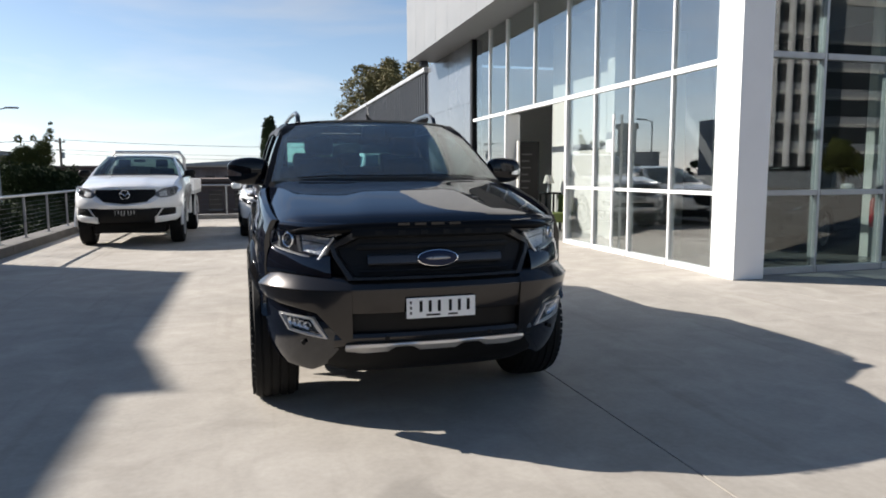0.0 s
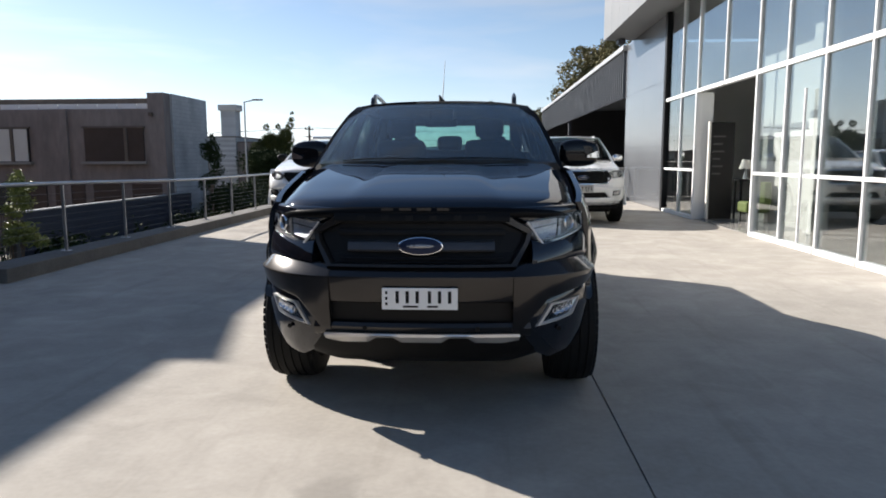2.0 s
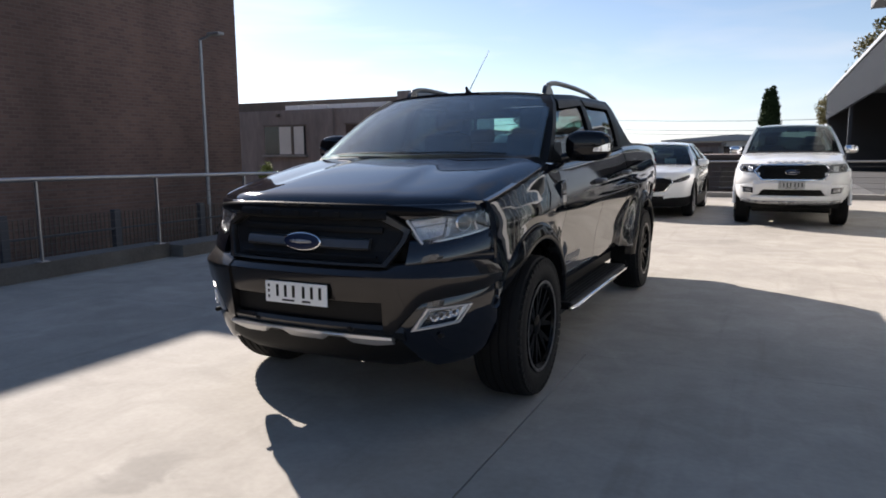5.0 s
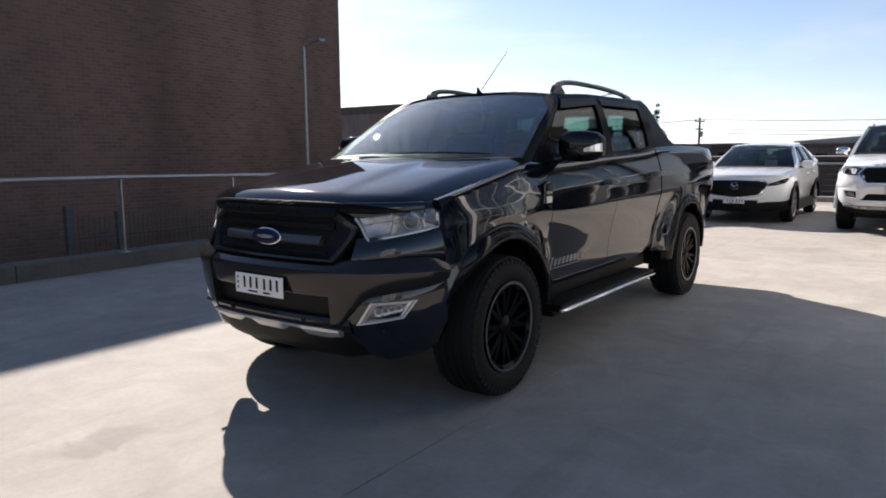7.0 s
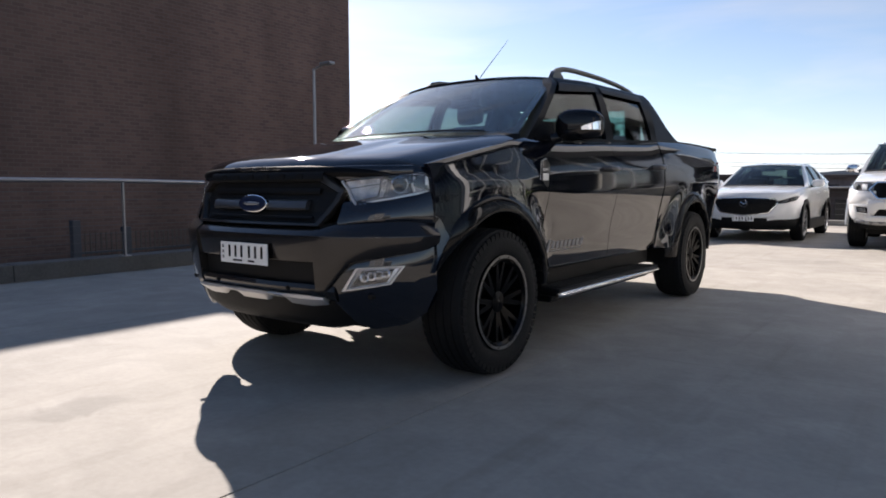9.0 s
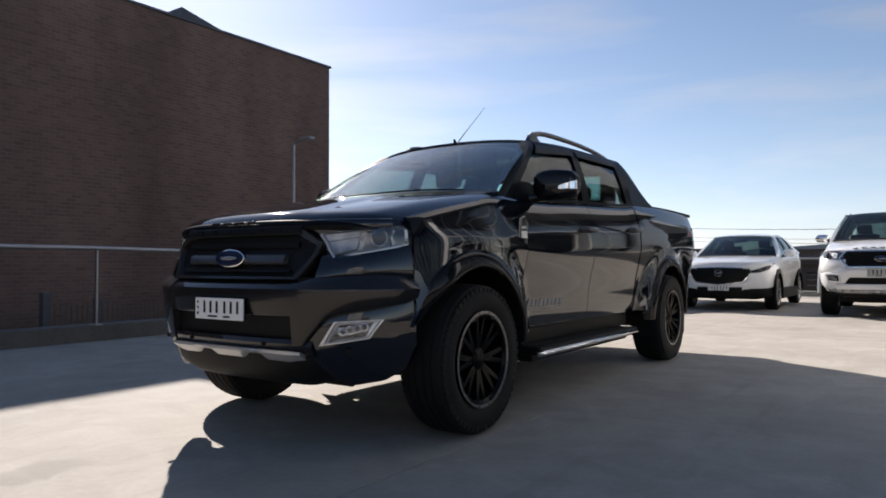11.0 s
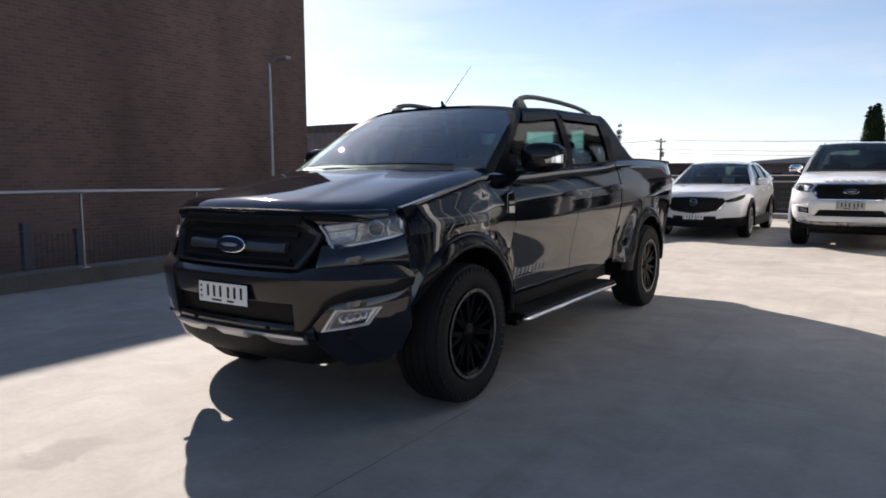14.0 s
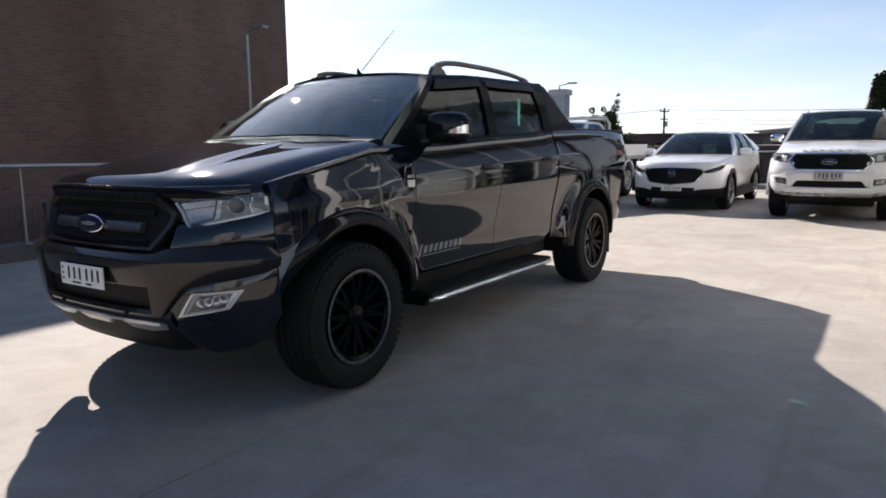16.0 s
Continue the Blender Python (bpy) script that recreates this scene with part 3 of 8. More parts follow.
for k in range(6):
    part("text_bar", boxed(6.27, 6.27 + (0.26, 0.20, 0.24, 0.16, 0.22, 0.18)[k], 15.374, 15.379, 1.80 - 0.16 * k, 1.835 - 0.16 * k), M_DECAL_GREY, sign)

chair = thing("lounge_chair", "lime green upholstered lounge chair inside the entrance", "chair")
part("seat", boxed(6.72, 7.22, 14.55, 15.1, 0.22, 0.45, bevel=0.05), M_GREEN, chair)
part("backrest", boxed(7.08, 7.24, 14.55, 15.1, 0.40, 0.86, bevel=0.05), M_GREEN, chair)
for x in (6.77, 7.17):
    for y in (14.6, 15.05):
        part("leg", tube(bmesh.new(), [(x, y, 0.012), (x, y, 0.23)], 0.015, 8), M_STEEL, chair)
desk = thing("side_table", "small dark side table inside the entrance", "table")
part("tabletop", boxed(6.84, 7.26, 15.24, 15.66, 0.86, 0.90, bevel=0.006), M_BOARD, desk)
for x in (6.87, 7.23):
    for y in (15.27, 15.63):
        part("leg", boxed(x - 0.02, x + 0.02, y - 0.02, y + 0.02, 0.012, 0.86), M_BOARD, desk)
lamp = thing("table_lamp", "table lamp with a white cone shade on the side table", "lamp")
part("base", tube(bmesh.new(), [(7.0, 15.42, 0.90), (7.0, 15.42, 1.16)], 0.02, 10, radii=[0.05, 0.012]), M_STEEL, lamp, smooth=50)
part("shade", tube(bmesh.new(), [(7.0, 15.42, 1.12), (7.0, 15.42, 1.32)], 0.1, 16, radii=[0.14, 0.08]), M_CURTAIN, lamp, smooth=50)

# ---- shed past the showroom ----
shed = thing("shed", "open dark steel shed with a corrugated fascia and pale gutter", "shed", kind="structure")
f = part("fascia_sheet", corrugated(bmesh.new(), 30.0, 1.55, 0.34, 0.09), M_DARK_STEEL, shed, "dark corrugated fascia")
f.matrix_basis = pose(6.0, 53.3, 3.32, 0, 0, -90)
part("gutter", boxed(5.85, 6.08, 23.25, 53.3, 4.83, 4.99, bevel=0.02), M_POLE, shed, "pale gutter")
part("roof", boxed(6.06, 20, 23.25, 53.3, 4.9, 5.0), M_GREY_ROOF, shed)
part("rear_wall", boxed(14, 14.2, 23.25, 53.3, -2, 4.9), M_INT_DARK, shed)
part("end_wall", boxed(6.1, 14, 53.0, 53.3, -2, 4.9), M_INT_DARK, shed)
part("end_wall", boxed(6.32, 14, 23.2, 23.4, -2, 4.9), M_DARK_STEEL, shed)
part("shed_floor", boxed(6.0, 14, 23.25, 53.3, -2, -0.05), M_ASPHALT, shed)
for y in (38.3, 53.1):
    part("shed_post", boxed(6.04, 6.2, y - 0.08, y + 0.08, -0.05, 4.9), M_DARK_STEEL, shed)

# ---- neighbours beyond the side railing ----
hall = thing("brick_hall", "tall windowless brown brick wall of a neighbouring hall", "building")
part("wall", boxed(-26, -11.75, -42, 17.15, GROUND_Z, 7.24), M_BROWN_BRICK, hall)
part("coping", boxed(-26.03, -11.70, -42.03, 17.2, 7.24, 7.31, bevel=0.01), M_DARK_STEEL, hall, "dark metal coping")
part("parapet_step", prism(bmesh.new(), [(11.75, 7.31), (12.95, 7.31), (11.75, 7.57)], -14.0, -11.72, "x"), M_DARK_STEEL, hall, "sloping step in the dark coping")

low = thing("rendered_workshop", "low pinkish rendered workshop with a white brick side", "building")
part("wall", boxed(-32, -12.75, 28.74, 33.0, GROUND_Z, 3.5), M_RENDER, low)
part("parapet", boxed(-32, -12.75, 29.3, 33.0, 3.5, 3.98), M_TIMBER, low, "brown parapet")
part("pier", boxed(-12.75, -12.05, 28.70, 29.3, GROUND_Z, 4.16), M_RENDER, low)
part("side_wall", boxed(-12.75, -11.95, 29.3, 33.0, GROUND_Z, 4.16), M_WHITE_BRICK, low, "painted white brick side wall")
part("pier", boxed(-16.72, -16.28, 28.62, 28.74, GROUND_Z, 3.5), M_RENDER, low)
for k in range(8):
    x0 = -19.3 + k * 0.86
    part("roof_sheet", boxed(x0 + 0.02, x0 + 0.84, 28.85, 29.28, 3.5, 3.72, bevel=0.01), M_WHITE_FRAME, low, "translucent white roof strip")
for (x0, x1), curtain in (((-20.5, -18.0), True), ((-15.55, -12.98), False), ((-26, -23.4), False)):
    w = part("window", boxed(x0, x1, 28.64, 28.735, 1.3, 2.72), M_DARK_GLASS, low)
    part("window_frame", boxed(x0 - 0.06, x1 + 0.06, 28.60, 28.73, 2.70, 2.78), M_TIMBER, w)
    part("window_frame", boxed(x0 + (x1 - x0) * 0.68, x0 + (x1 - x0) * 0.73, 28.60, 28.64, 1.3, 2.70), M_TIMBER, w)
    part("window_sill", boxed(x0 - 0.12, x1 + 0.12, 28.50, 28.74, 1.18, 1.3, bevel=0.01), M_KERB, w)
    if curtain:
        part("curtain", boxed(x0 + 0.95, x0 + 1.68, 28.62, 28.638, 1.32, 2.68), M_CURTAIN, w, "pale curtain")
        part("curtain", boxed(x0 + 1.86, x1 - 0.05, 28.62, 28.638, 1.32, 2.68), M_CURTAIN, w, "pale curtain")
for k in range(5):
    x0 = -20.4 + 1.7 * k
    part("window", boxed(x0, x0 + 1.3, 28.66, 28.735, -1.0, 0.35), M_DARK_GLASS, low)
for x in (-19.6, -12.6):
    part("wall_vent", boxed(x - 0.08, x + 0.08, 28.55, 28.74, 3.18, 3.34, bevel=0.02), M_TIMBER, low)

annex = thing("rendered_annex", "grey rendered annex with a white brick chimney stack", "building")
part("wall", boxed(-18.6, -15.6, 47, 53, GROUND_Z, 2.88), M_WHITE_BRICK, annex)
part("wall", boxed(-15.6, -13.4, 47.2, 53, GROUND_Z, 2.52), M_RENDER, annex)
part("coping", boxed(-18.65, -15.55, 46.95, 53, 2.88, 2.95), M_TIMBER, annex)
part("coping", boxed(-15.55, -13.35, 47.15, 53, 2.52, 2.58), M_TIMBER, annex)
part("chimney", boxed(-16.62, -15.6, 47.1, 48.1, 2.95, 4.70), M_WHITE_BRICK, annex, "white brick chimney stack")
part("chimney_cap", boxed(-16.76, -15.46, 46.98, 48.22, 4.70, 5.10, bevel=0.02), M_CURTAIN, annex)


def street_lamp(x, y, h, label, reach=0.9, r=0.055):
    t = thing("street_lamp", label, "street lamp", pose(x, y, GROUND_Z))
    H = h - GROUND_Z
    part("pole", tube(bmesh.new(), [(0, 0, 0), (0, 0, H * 0.5), (0, 0, H)], r, 10, radii=[r, r * 0.85, r * 0.7]), M_POLE, t, smooth=True)
    part("base_plate", boxed(-0.15, 0.15, -0.15, 0.15, 0, 0.03), M_POLE, t)
    part("arm", tube(bmesh.new(), [(0, 0, H - 0.02), (reach * 0.5, 0, H + 0.07), (reach * 0.6, 0, H + 0.09)], 0.03, 8), M_POLE, t, smooth=True)
    bm = boxed(reach * 0.45, reach, -0.11, 0.11, H + 0.06, H + 0.13, bevel=0.02)
    part("lamp_head", bm, M_POLE, t)
    part("lens", boxed(reach * 0.55, reach * 0.95, -0.08, 0.08, H + 0.05, H + 0.065), M_GREY_ROOF, t)
    return t


street_lamp(-10.95, 14.9, 4.40, "slim galvanised street lamp beside the brick hall", 0.75)
street_lamp(-11.35, 36.7, 4.42, "slim galvanised street lamp beside the annex", 1.0)

fence = thing("sheet_fence", "dark blue ribbed steel fence with a pale capping", "fence")
for k in range(11):
    part("rib_sheet", boxed(-11.0 - 0.02 * (k % 2), -10.92 - 0.02 * (k % 2), 17.3, 28.4, -1.95 + 0.175 * k, -1.95 + 0.175 * (k + 1) - 0.006), M_BLUE_STEEL, fence)
part("capping", boxed(-11.06, -10.88, 17.3, 28.4, -0.02, 0.02), M_POLE, fence)

pickets = thing("picket_fence", "dark steel picket fence at the foot of the brick hall", "fence")
for k in range(82):
    y = 8.14 + k * 0.11
    part("picket", boxed(-10.61, -10.59, y - 0.014, y + 0.014, GROUND_Z + 0.1, 0.10 - 0.012 * (y - 8.0)), M_TIMBER, pickets)
for z in (-1.6, -0.34):
    part("fence_rail", boxed(-10.58, -10.54, 7.95, 17.1, z, z + 0.04), M_DARK_STEEL, pickets)
for y, top in ((7.93, 0.36), (9.0, 0.19), (11.6, 0.12), (14.2, 0.09), (16.8, 0.06)):
    part("fence_post", boxed(-10.66, -10.50, y - 0.08, y + 0.08, GROUND_Z, top, bevel=0.008), M_DARK_STEEL, pickets)


# ---- vehicle materials ----
M_BLACK_PAINT = material("black_car_paint", (0.0028, 0.0038, 0.0070), (0.0038, 0.0049, 0.0088), rough=0.24, scale=3, fine=400, bump=0.0, coat=1.0, rough_var=0.04, spec=0.0, coat_rough=0.04, coat_ior=1.66)
M_TRIM_GLOSS = material("gloss_black_trim", (0.0035, 0.0038, 0.0050), (0.0050, 0.0053, 0.0068), rough=0.3, scale=4, fine=200, bump=0.0, coat=0.7, rough_var=0.04, spec=0.0, coat_rough=0.03)
M_BUMPER = material("titanium_bumper_paint", (0.025, 0.0228, 0.0220), (0.035, 0.0315, 0.0300), rough=0.26, metal=0.7, scale=3, fine=300, bump=0.0, coat=0.6, rough_var=0.04, spec=0.1, coat_rough=0.04)
M_FLARE = material("gloss_flare", (0.0050, 0.0050, 0.0055), (0.0075, 0.0074, 0.0078), rough=0.35, scale=4, fine=200, bump=0.0, coat=0.45, rough_var=0.05, spec=0.0, coat_rough=0.05)
M_PLASTIC = material("black_plastic", (0.0055, 0.0055, 0.0056), (0.0095, 0.0095, 0.0095), rough=0.5, scale=8, fine=300, bump=0.08, spec=0.12)
M_GRILLE_BAR = material("dark_grey_grille", (0.055, 0.055, 0.058), (0.085, 0.085, 0.088), rough=0.3, metal=0.5, scale=6, fine=120, bump=0.02)
M_FRAME_GREY = material("titanium_grey_trim", (0.028, 0.0255, 0.024), (0.040, 0.036, 0.033), rough=0.3, metal=0.6, scale=6, fine=120, bump=0.01, coat=0.4, spec=0.2, coat_rough=0.06)
M_SILVER = material("satin_silver", (0.55, 0.54, 0.53), (0.66, 0.65, 0.64), rough=0.35, metal=0.7, scale=6, fine=100, bump=0.03)
M_BEZEL = material("satin_bezel", (0.24, 0.24, 0.245), (0.34, 0.34, 0.345), rough=0.28, metal=0.6, scale=12, fine=100, bump=0.02)
M_CHROME = material("chrome", (0.75, 0.75, 0.76), (0.85, 0.85, 0.86), rough=0.08, metal=1.0, scale=4, fine=60, bump=0.0, rough_var=0.04)
M_RUBBER = material("tyre_rubber", (0.006, 0.006, 0.006), (0.012, 0.0118, 0.0115), rough=0.75, scale=6, fine=80, bump=0.25, spec=0.2)
M_RIM = material("gloss_black_rim", (0.0018, 0.0018, 0.0020), (0.0030, 0.0030, 0.0032), rough=0.4, scale=6, fine=80, bump=0.0, coat=0.20, spec=0.02, coat_rough=0.10)
M_REFLECTOR = material("lamp_reflector", (0.34, 0.34, 0.345), (0.62, 0.62, 0.625), rough=0.36, metal=0.9, scale=26, fine=70, bump=0.9, rough_var=0.2)
M_TINT = glass("tinted_glass", (0.70, 0.82, 0.79), 0.66, ior=1.5)
M_SCREEN = glass("windscreen_glass", (0.87, 0.96, 0.95), 0.90, ior=1.95, dust=0.02)
M_CAR_SCREEN = glass("dark_windscreen", (0.72, 0.82, 0.82), 0.80, ior=1.5, dust=0.01)
M_REAR_GLASS = glass("rear_window_glass", (0.72, 0.95, 0.92), 0.93, ior=1.4)
M_LENS = glass("clear_lens", (0.97, 0.98, 0.99), 0.98, ior=1.45)
M_SMOKED_LENS = glass("smoked_lens", (0.6, 0.62, 0.65), 0.7, ior=1.35)
M_PROJ = material("projector_lens", (0.012, 0.014, 0.018), (0.022, 0.025, 0.03), rough=0.05, scale=4, fine=30, bump=0.0, coat=1.0)
M_LAMP_DARK = material("lamp_housing", (0.075, 0.075, 0.078), (0.19, 0.19, 0.195), rough=0.3, metal=0.6, scale=16, fine=60, bump=0.4)
M_LAMP_SMOKE = material("smoked_lamp_housing", (0.03, 0.03, 0.032), (0.055, 0.055, 0.058), rough=0.3, metal=0.3, scale=8, fine=80, bump=0.0)
M_SEAT = material("dark_seat_cloth", (0.018, 0.018, 0.019), (0.03, 0.03, 0.031), rough=0.85, scale=9, fine=160, bump=0.2)
M_PLATE = material("white_plate", (0.72, 0.72, 0.70), (0.80, 0.80, 0.78), rough=0.4, scale=6, fine=60, bump=0.02)
M_DULL_PLATE = material("dusty_plate", (0.34, 0.34, 0.33), (0.42, 0.42, 0.40), rough=0.5, scale=6, fine=60, bump=0.02)
M_INK = material("black_ink", (0.006, 0.006, 0.0065), (0.010, 0.010, 0.010), rough=0.45, scale=9, fine=60, bump=0.0, spec=0.15)
M_RAIL = material("gloss_black_rail", (0.010, 0.010, 0.011), (0.016, 0.016, 0.017), rough=0.32, metal=0.2, scale=6, fine=120, bump=0.01, coat=0.7, coat_rough=0.06)
M_PILLAR = material("satin_black_pillar", (0.0040, 0.0042, 0.0050), (0.0060, 0.0062, 0.0070), rough=0.4, scale=4, fine=200, bump=0.0, coat=0.12, rough_var=0.05, spec=0.02, coat_rough=0.08)
M_LIP = material("machined_rim_edge", (0.10, 0.10, 0.10), (0.17, 0.17, 0.17), rough=0.3, metal=0.8, scale=9, fine=90, bump=0.02)
M_BLUE_BADGE = material("blue_enamel", (0.004, 0.010, 0.034), (0.006, 0.013, 0.042), rough=0.4, scale=9, fine=60, bump=0.0, coat=0.12, spec=0.2)
M_DECAL = material("grey_decal", (0.12, 0.12, 0.125), (0.19, 0.19, 0.195), rough=0.35, scale=9, fine=60, bump=0.0)
M_RED_PAINT = material("red_enamel", (0.32, 0.012, 0.010), (0.38, 0.018, 0.014), rough=0.3, scale=6, fine=60, bump=0.02)
M_RED_LENS = material("red_lamp_lens", (0.16, 0.006, 0.006), (0.22, 0.01, 0.01), rough=0.1, scale=9, fine=60, bump=0.0, coat=1.0)
M_WHITE_PAINT = material("white_car_paint", (0.74, 0.74, 0.73), (0.79, 0.79, 0.78), rough=0.25, scale=2, fine=300, bump=0.0, coat=0.9, rough_var=0.04)
M_GREY_PAINT = material("dark_grey_car_paint", (0.03, 0.032, 0.036), (0.045, 0.047, 0.05), rough=0.25, metal=0.3, scale=2, fine=300, bump=0.0, coat=0.9)


# ---- surfaces of vehicles ----
def smooth_table(table, v):
    """Value at v in a table of (v, value) rows along a curve with no kinks and no overshoot."""
    if v <= table[0][0]:
        return table[0][1]
    if v >= table[-1][0]:
        return table[-1][1]
    i = max(k for k in range(len(table) - 1) if table[k][0] <= v)

    def grade(k):
        return (table[k + 1][1] - table[k][1]) / (table[k + 1][0] - table[k][0])

    def tangent(k):
        if k == 0 or k == len(table) - 1:
            return grade(min(k, len(table) - 2))
        a, b = grade(k - 1), grade(k)
        return 0.0 if a * b <= 0 else 2 * a * b / (a + b)

    h = table[i + 1][0] - table[i][0]
    t = (v - table[i][0]) / h
    p, q, m, n = table[i][1], table[i + 1][1], tangent(i) * h, tangent(i + 1) * h
    return p + t * (m + t * (3 * (q - p) - 2 * m - n + t * (2 * (p - q) + m + n)))


class Front:
    """The wrapped face of a car: u runs round the plan from the middle, z up, off stands out of it."""

    def __init__(self, plan, lean):
        pts = [Vector(p) for p in plan]
        fine = []
        n = len(pts)
        for i in range(n - 1):
            p0, p1, p2, p3 = pts[max(i - 1, 0)], pts[i], pts[i + 1], pts[min(i + 2, n - 1)]
            if i == 0:
                p0 = Vector((-p2.x, p2.y))
            for k in range(8):
                t = k / 8
                fine.append(0.5 * ((2 * p1) + (p2 - p0) * t + (2 * p0 - 5 * p1 + 4 * p2 - p3) * t * t + (3 * p1 - 3 * p2 + p3 - p0) * t ** 3))
        fine.append(pts[-1])
        self.p, self.s = fine, [0.0]
        for a, b in zip(fine, fine[1:]):
            self.s.append(self.s[-1] + (b - a).length)
        self.lean = lean

    def u_of_x(self, x):
        return lerp_table([(q.x, s) for q, s in zip(self.p, self.s)], x)

    def at(self, u, z, off=0.0):
        a = abs(u)
        i = max(k for k in range(len(self.s) - 1) if self.s[k] <= a + 1e-9) if a < self.s[-1] else len(self.s) - 2
        f = (a - self.s[i]) / (self.s[i + 1] - self.s[i])
        q = self.p[i] + (self.p[i + 1] - self.p[i]) * f
        d = (self.p[min(i + 2, len(self.p) - 1)] - self.p[max(i - 1, 0)]).normalized()
        n = Vector((d.y, -d.x))
        q = q + n * off
        return Vector((q.x if u >= 0 else -q.x, q.y + lerp_table(self.lean, z), z))

    def strip(self, bm, stations, prof, nu=24):
        """A bar between a lower and an upper edge; prof rows: (share of the height, off)."""
        u0, u1 = stations[0][0], stations[-1][0]
        lo = [(s[0], s[1]) for s in stations]
        hi = [(s[0], s[2]) for s in stations]
        cols = []
        for k in range(nu + 1):
            u = u0 + (u1 - u0) * k / nu
            a, b = lerp_table(lo, u), lerp_table(hi, u)
            cols.append([bm.verts.new(self.at(u, a + (b - a) * f, o)) for f, o in prof])
        m = len(prof)
        for c, d in zip(cols, cols[1:]):
            for j in range(m):
                bm.faces.new((c[j], c[(j + 1) % m], d[(j + 1) % m], d[j]))
        bm.faces.new(cols[0][::-1])
        bm.faces.new(cols[-1])
        return bm

    def patch(self, bm, poly, off, back, edge=0.006, n=6, dome=0.0):
        """A filled outline in (u, z) that follows the face."""
        loop = []
        for i, p in enumerate(poly):
            q = poly[(i + 1) % len(poly)]
            for k in range(n):
                loop.append((p[0] + (q[0] - p[0]) * k / n, p[1] + (q[1] - p[1]) * k / n))
        cu, cz = sum(p[0] for p in loop) / len(loop), sum(p[1] for p in loop) / len(loop)
        rings = []
        for s, o in ((1.0, back), (1.0, off - edge), (0.975, off), (0.8, off + dome * 0.5), (0.55, off + dome * 0.85), (0.3, off + dome)):
            rings.append([bm.verts.new(self.at(cu + (p[0] - cu) * s, cz + (p[1] - cz) * s, o)) for p in loop])
        m = len(loop)
        for a, b in zip(rings, rings[1:]):
            for k in range(m):
                bm.faces.new((a[k], a[(k + 1) % m], b[(k + 1) % m], b[k]))
        bm.faces.new(rings[-1])
        bm.faces.new(rings[0][::-1])
        return bm

    def ring(self, bm, outer, inner, off, back, n=6, edge=0.008):
        """A frame between two outlines with the same number of corners."""
        def dense(poly):
            out = []
            for i, p in enumerate(poly):
                q = poly[(i + 1) % len(poly)]
                for k in range(n):
                    out.append((p[0] + (q[0] - p[0]) * k / n, p[1] + (q[1] - p[1]) * k / n))
            return out
        a, b = dense(outer), dense(inner)
        m = len(a)
        rows = []
        for f, o in ((0, back), (0, off - edge), (0.15, off), (0.85, off), (1, off - edge), (1, back)):
            rows.append([bm.verts.new(self.at(p[0] + (q[0] - p[0]) * f, p[1] + (q[1] - p[1]) * f, o)) for p, q in zip(a, b)])
        for c, d in zip(rows, rows[1:] + rows[:1]):
            for k in range(m):
                bm.faces.new((c[k], c[(k + 1) % m], d[(k + 1) % m], d[k]))
        return bm


ROUND = [(0.0, -0.05), (0.0, -0.012), (0.06, -0.003), (0.2, 0.004), (0.5, 0.008), (0.8, 0.004), (0.94, -0.003), (1.0, -0.012), (1.0, -0.05)]


def shift(prof, d):
    return [(f, o + d) for f, o in prof]


def sheet(bm, rows, inward, keep=None):
    """A panel with thickness from rows of points; inward: the way to its back."""
    inward = Vector(inward)
    n, m = len(rows), len(rows[0])
    front = [[bm.verts.new(p) for p in r] for r in rows]
    back = [[bm.verts.new(Vector(p) + inward) for p in r] for r in rows]
    ok = [[keep is None or keep(i, j) for j in range(m - 1)] for i in range(n - 1)]
    for i in range(n - 1):
        for j in range(m - 1):
            if not ok[i][j]:
                continue
            bm.faces.new((front[i][j], front[i][j + 1], front[i + 1][j + 1], front[i + 1][j]))
            bm.faces.new((back[i][j], back[i + 1][j], back[i + 1][j + 1], back[i][j + 1]))
            for di, dj, a, b in ((-1, 0, (i, j), (i, j + 1)), (1, 0, (i + 1, j), (i + 1, j + 1)), (0, -1, (i, j), (i + 1, j)), (0, 1, (i, j + 1), (i + 1, j + 1))):
                ii, jj = i + di, j + dj
                if not (0 <= ii < n - 1 and 0 <= jj < m - 1 and ok[ii][jj]):
                    bm.faces.new((front[a[0]][a[1]], front[b[0]][b[1]], back[b[0]][b[1]], back[a[0]][a[1]]))
    bmesh.ops.delete(bm, geom=[v for v in bm.verts if not v.link_faces], context="VERTS")
    return bm


def revolve(bm, prof, seg=48, closed=True):
    """Turns a profile of (x, r) about the x axis."""
    rings = [[bm.verts.new((x, r * math.cos(2 * math.pi * k / seg), r * math.sin(2 * math.pi * k / seg))) for x, r in prof] for k in range(seg)]
    m = len(prof)
    for k in range(seg):
        a, b = rings[k], rings[(k + 1) % seg]
        for j in range(m if closed else m - 1):
            bm.faces.new((a[j], a[(j + 1) % m], b[(j + 1) % m], b[j]))
    return bm


def mirrored(bm):
    """A copy of a bmesh on the other side of the middle plane."""
    c = bm.copy()
    for v in c.verts:
        v.co.x = -v.co.x
    return c


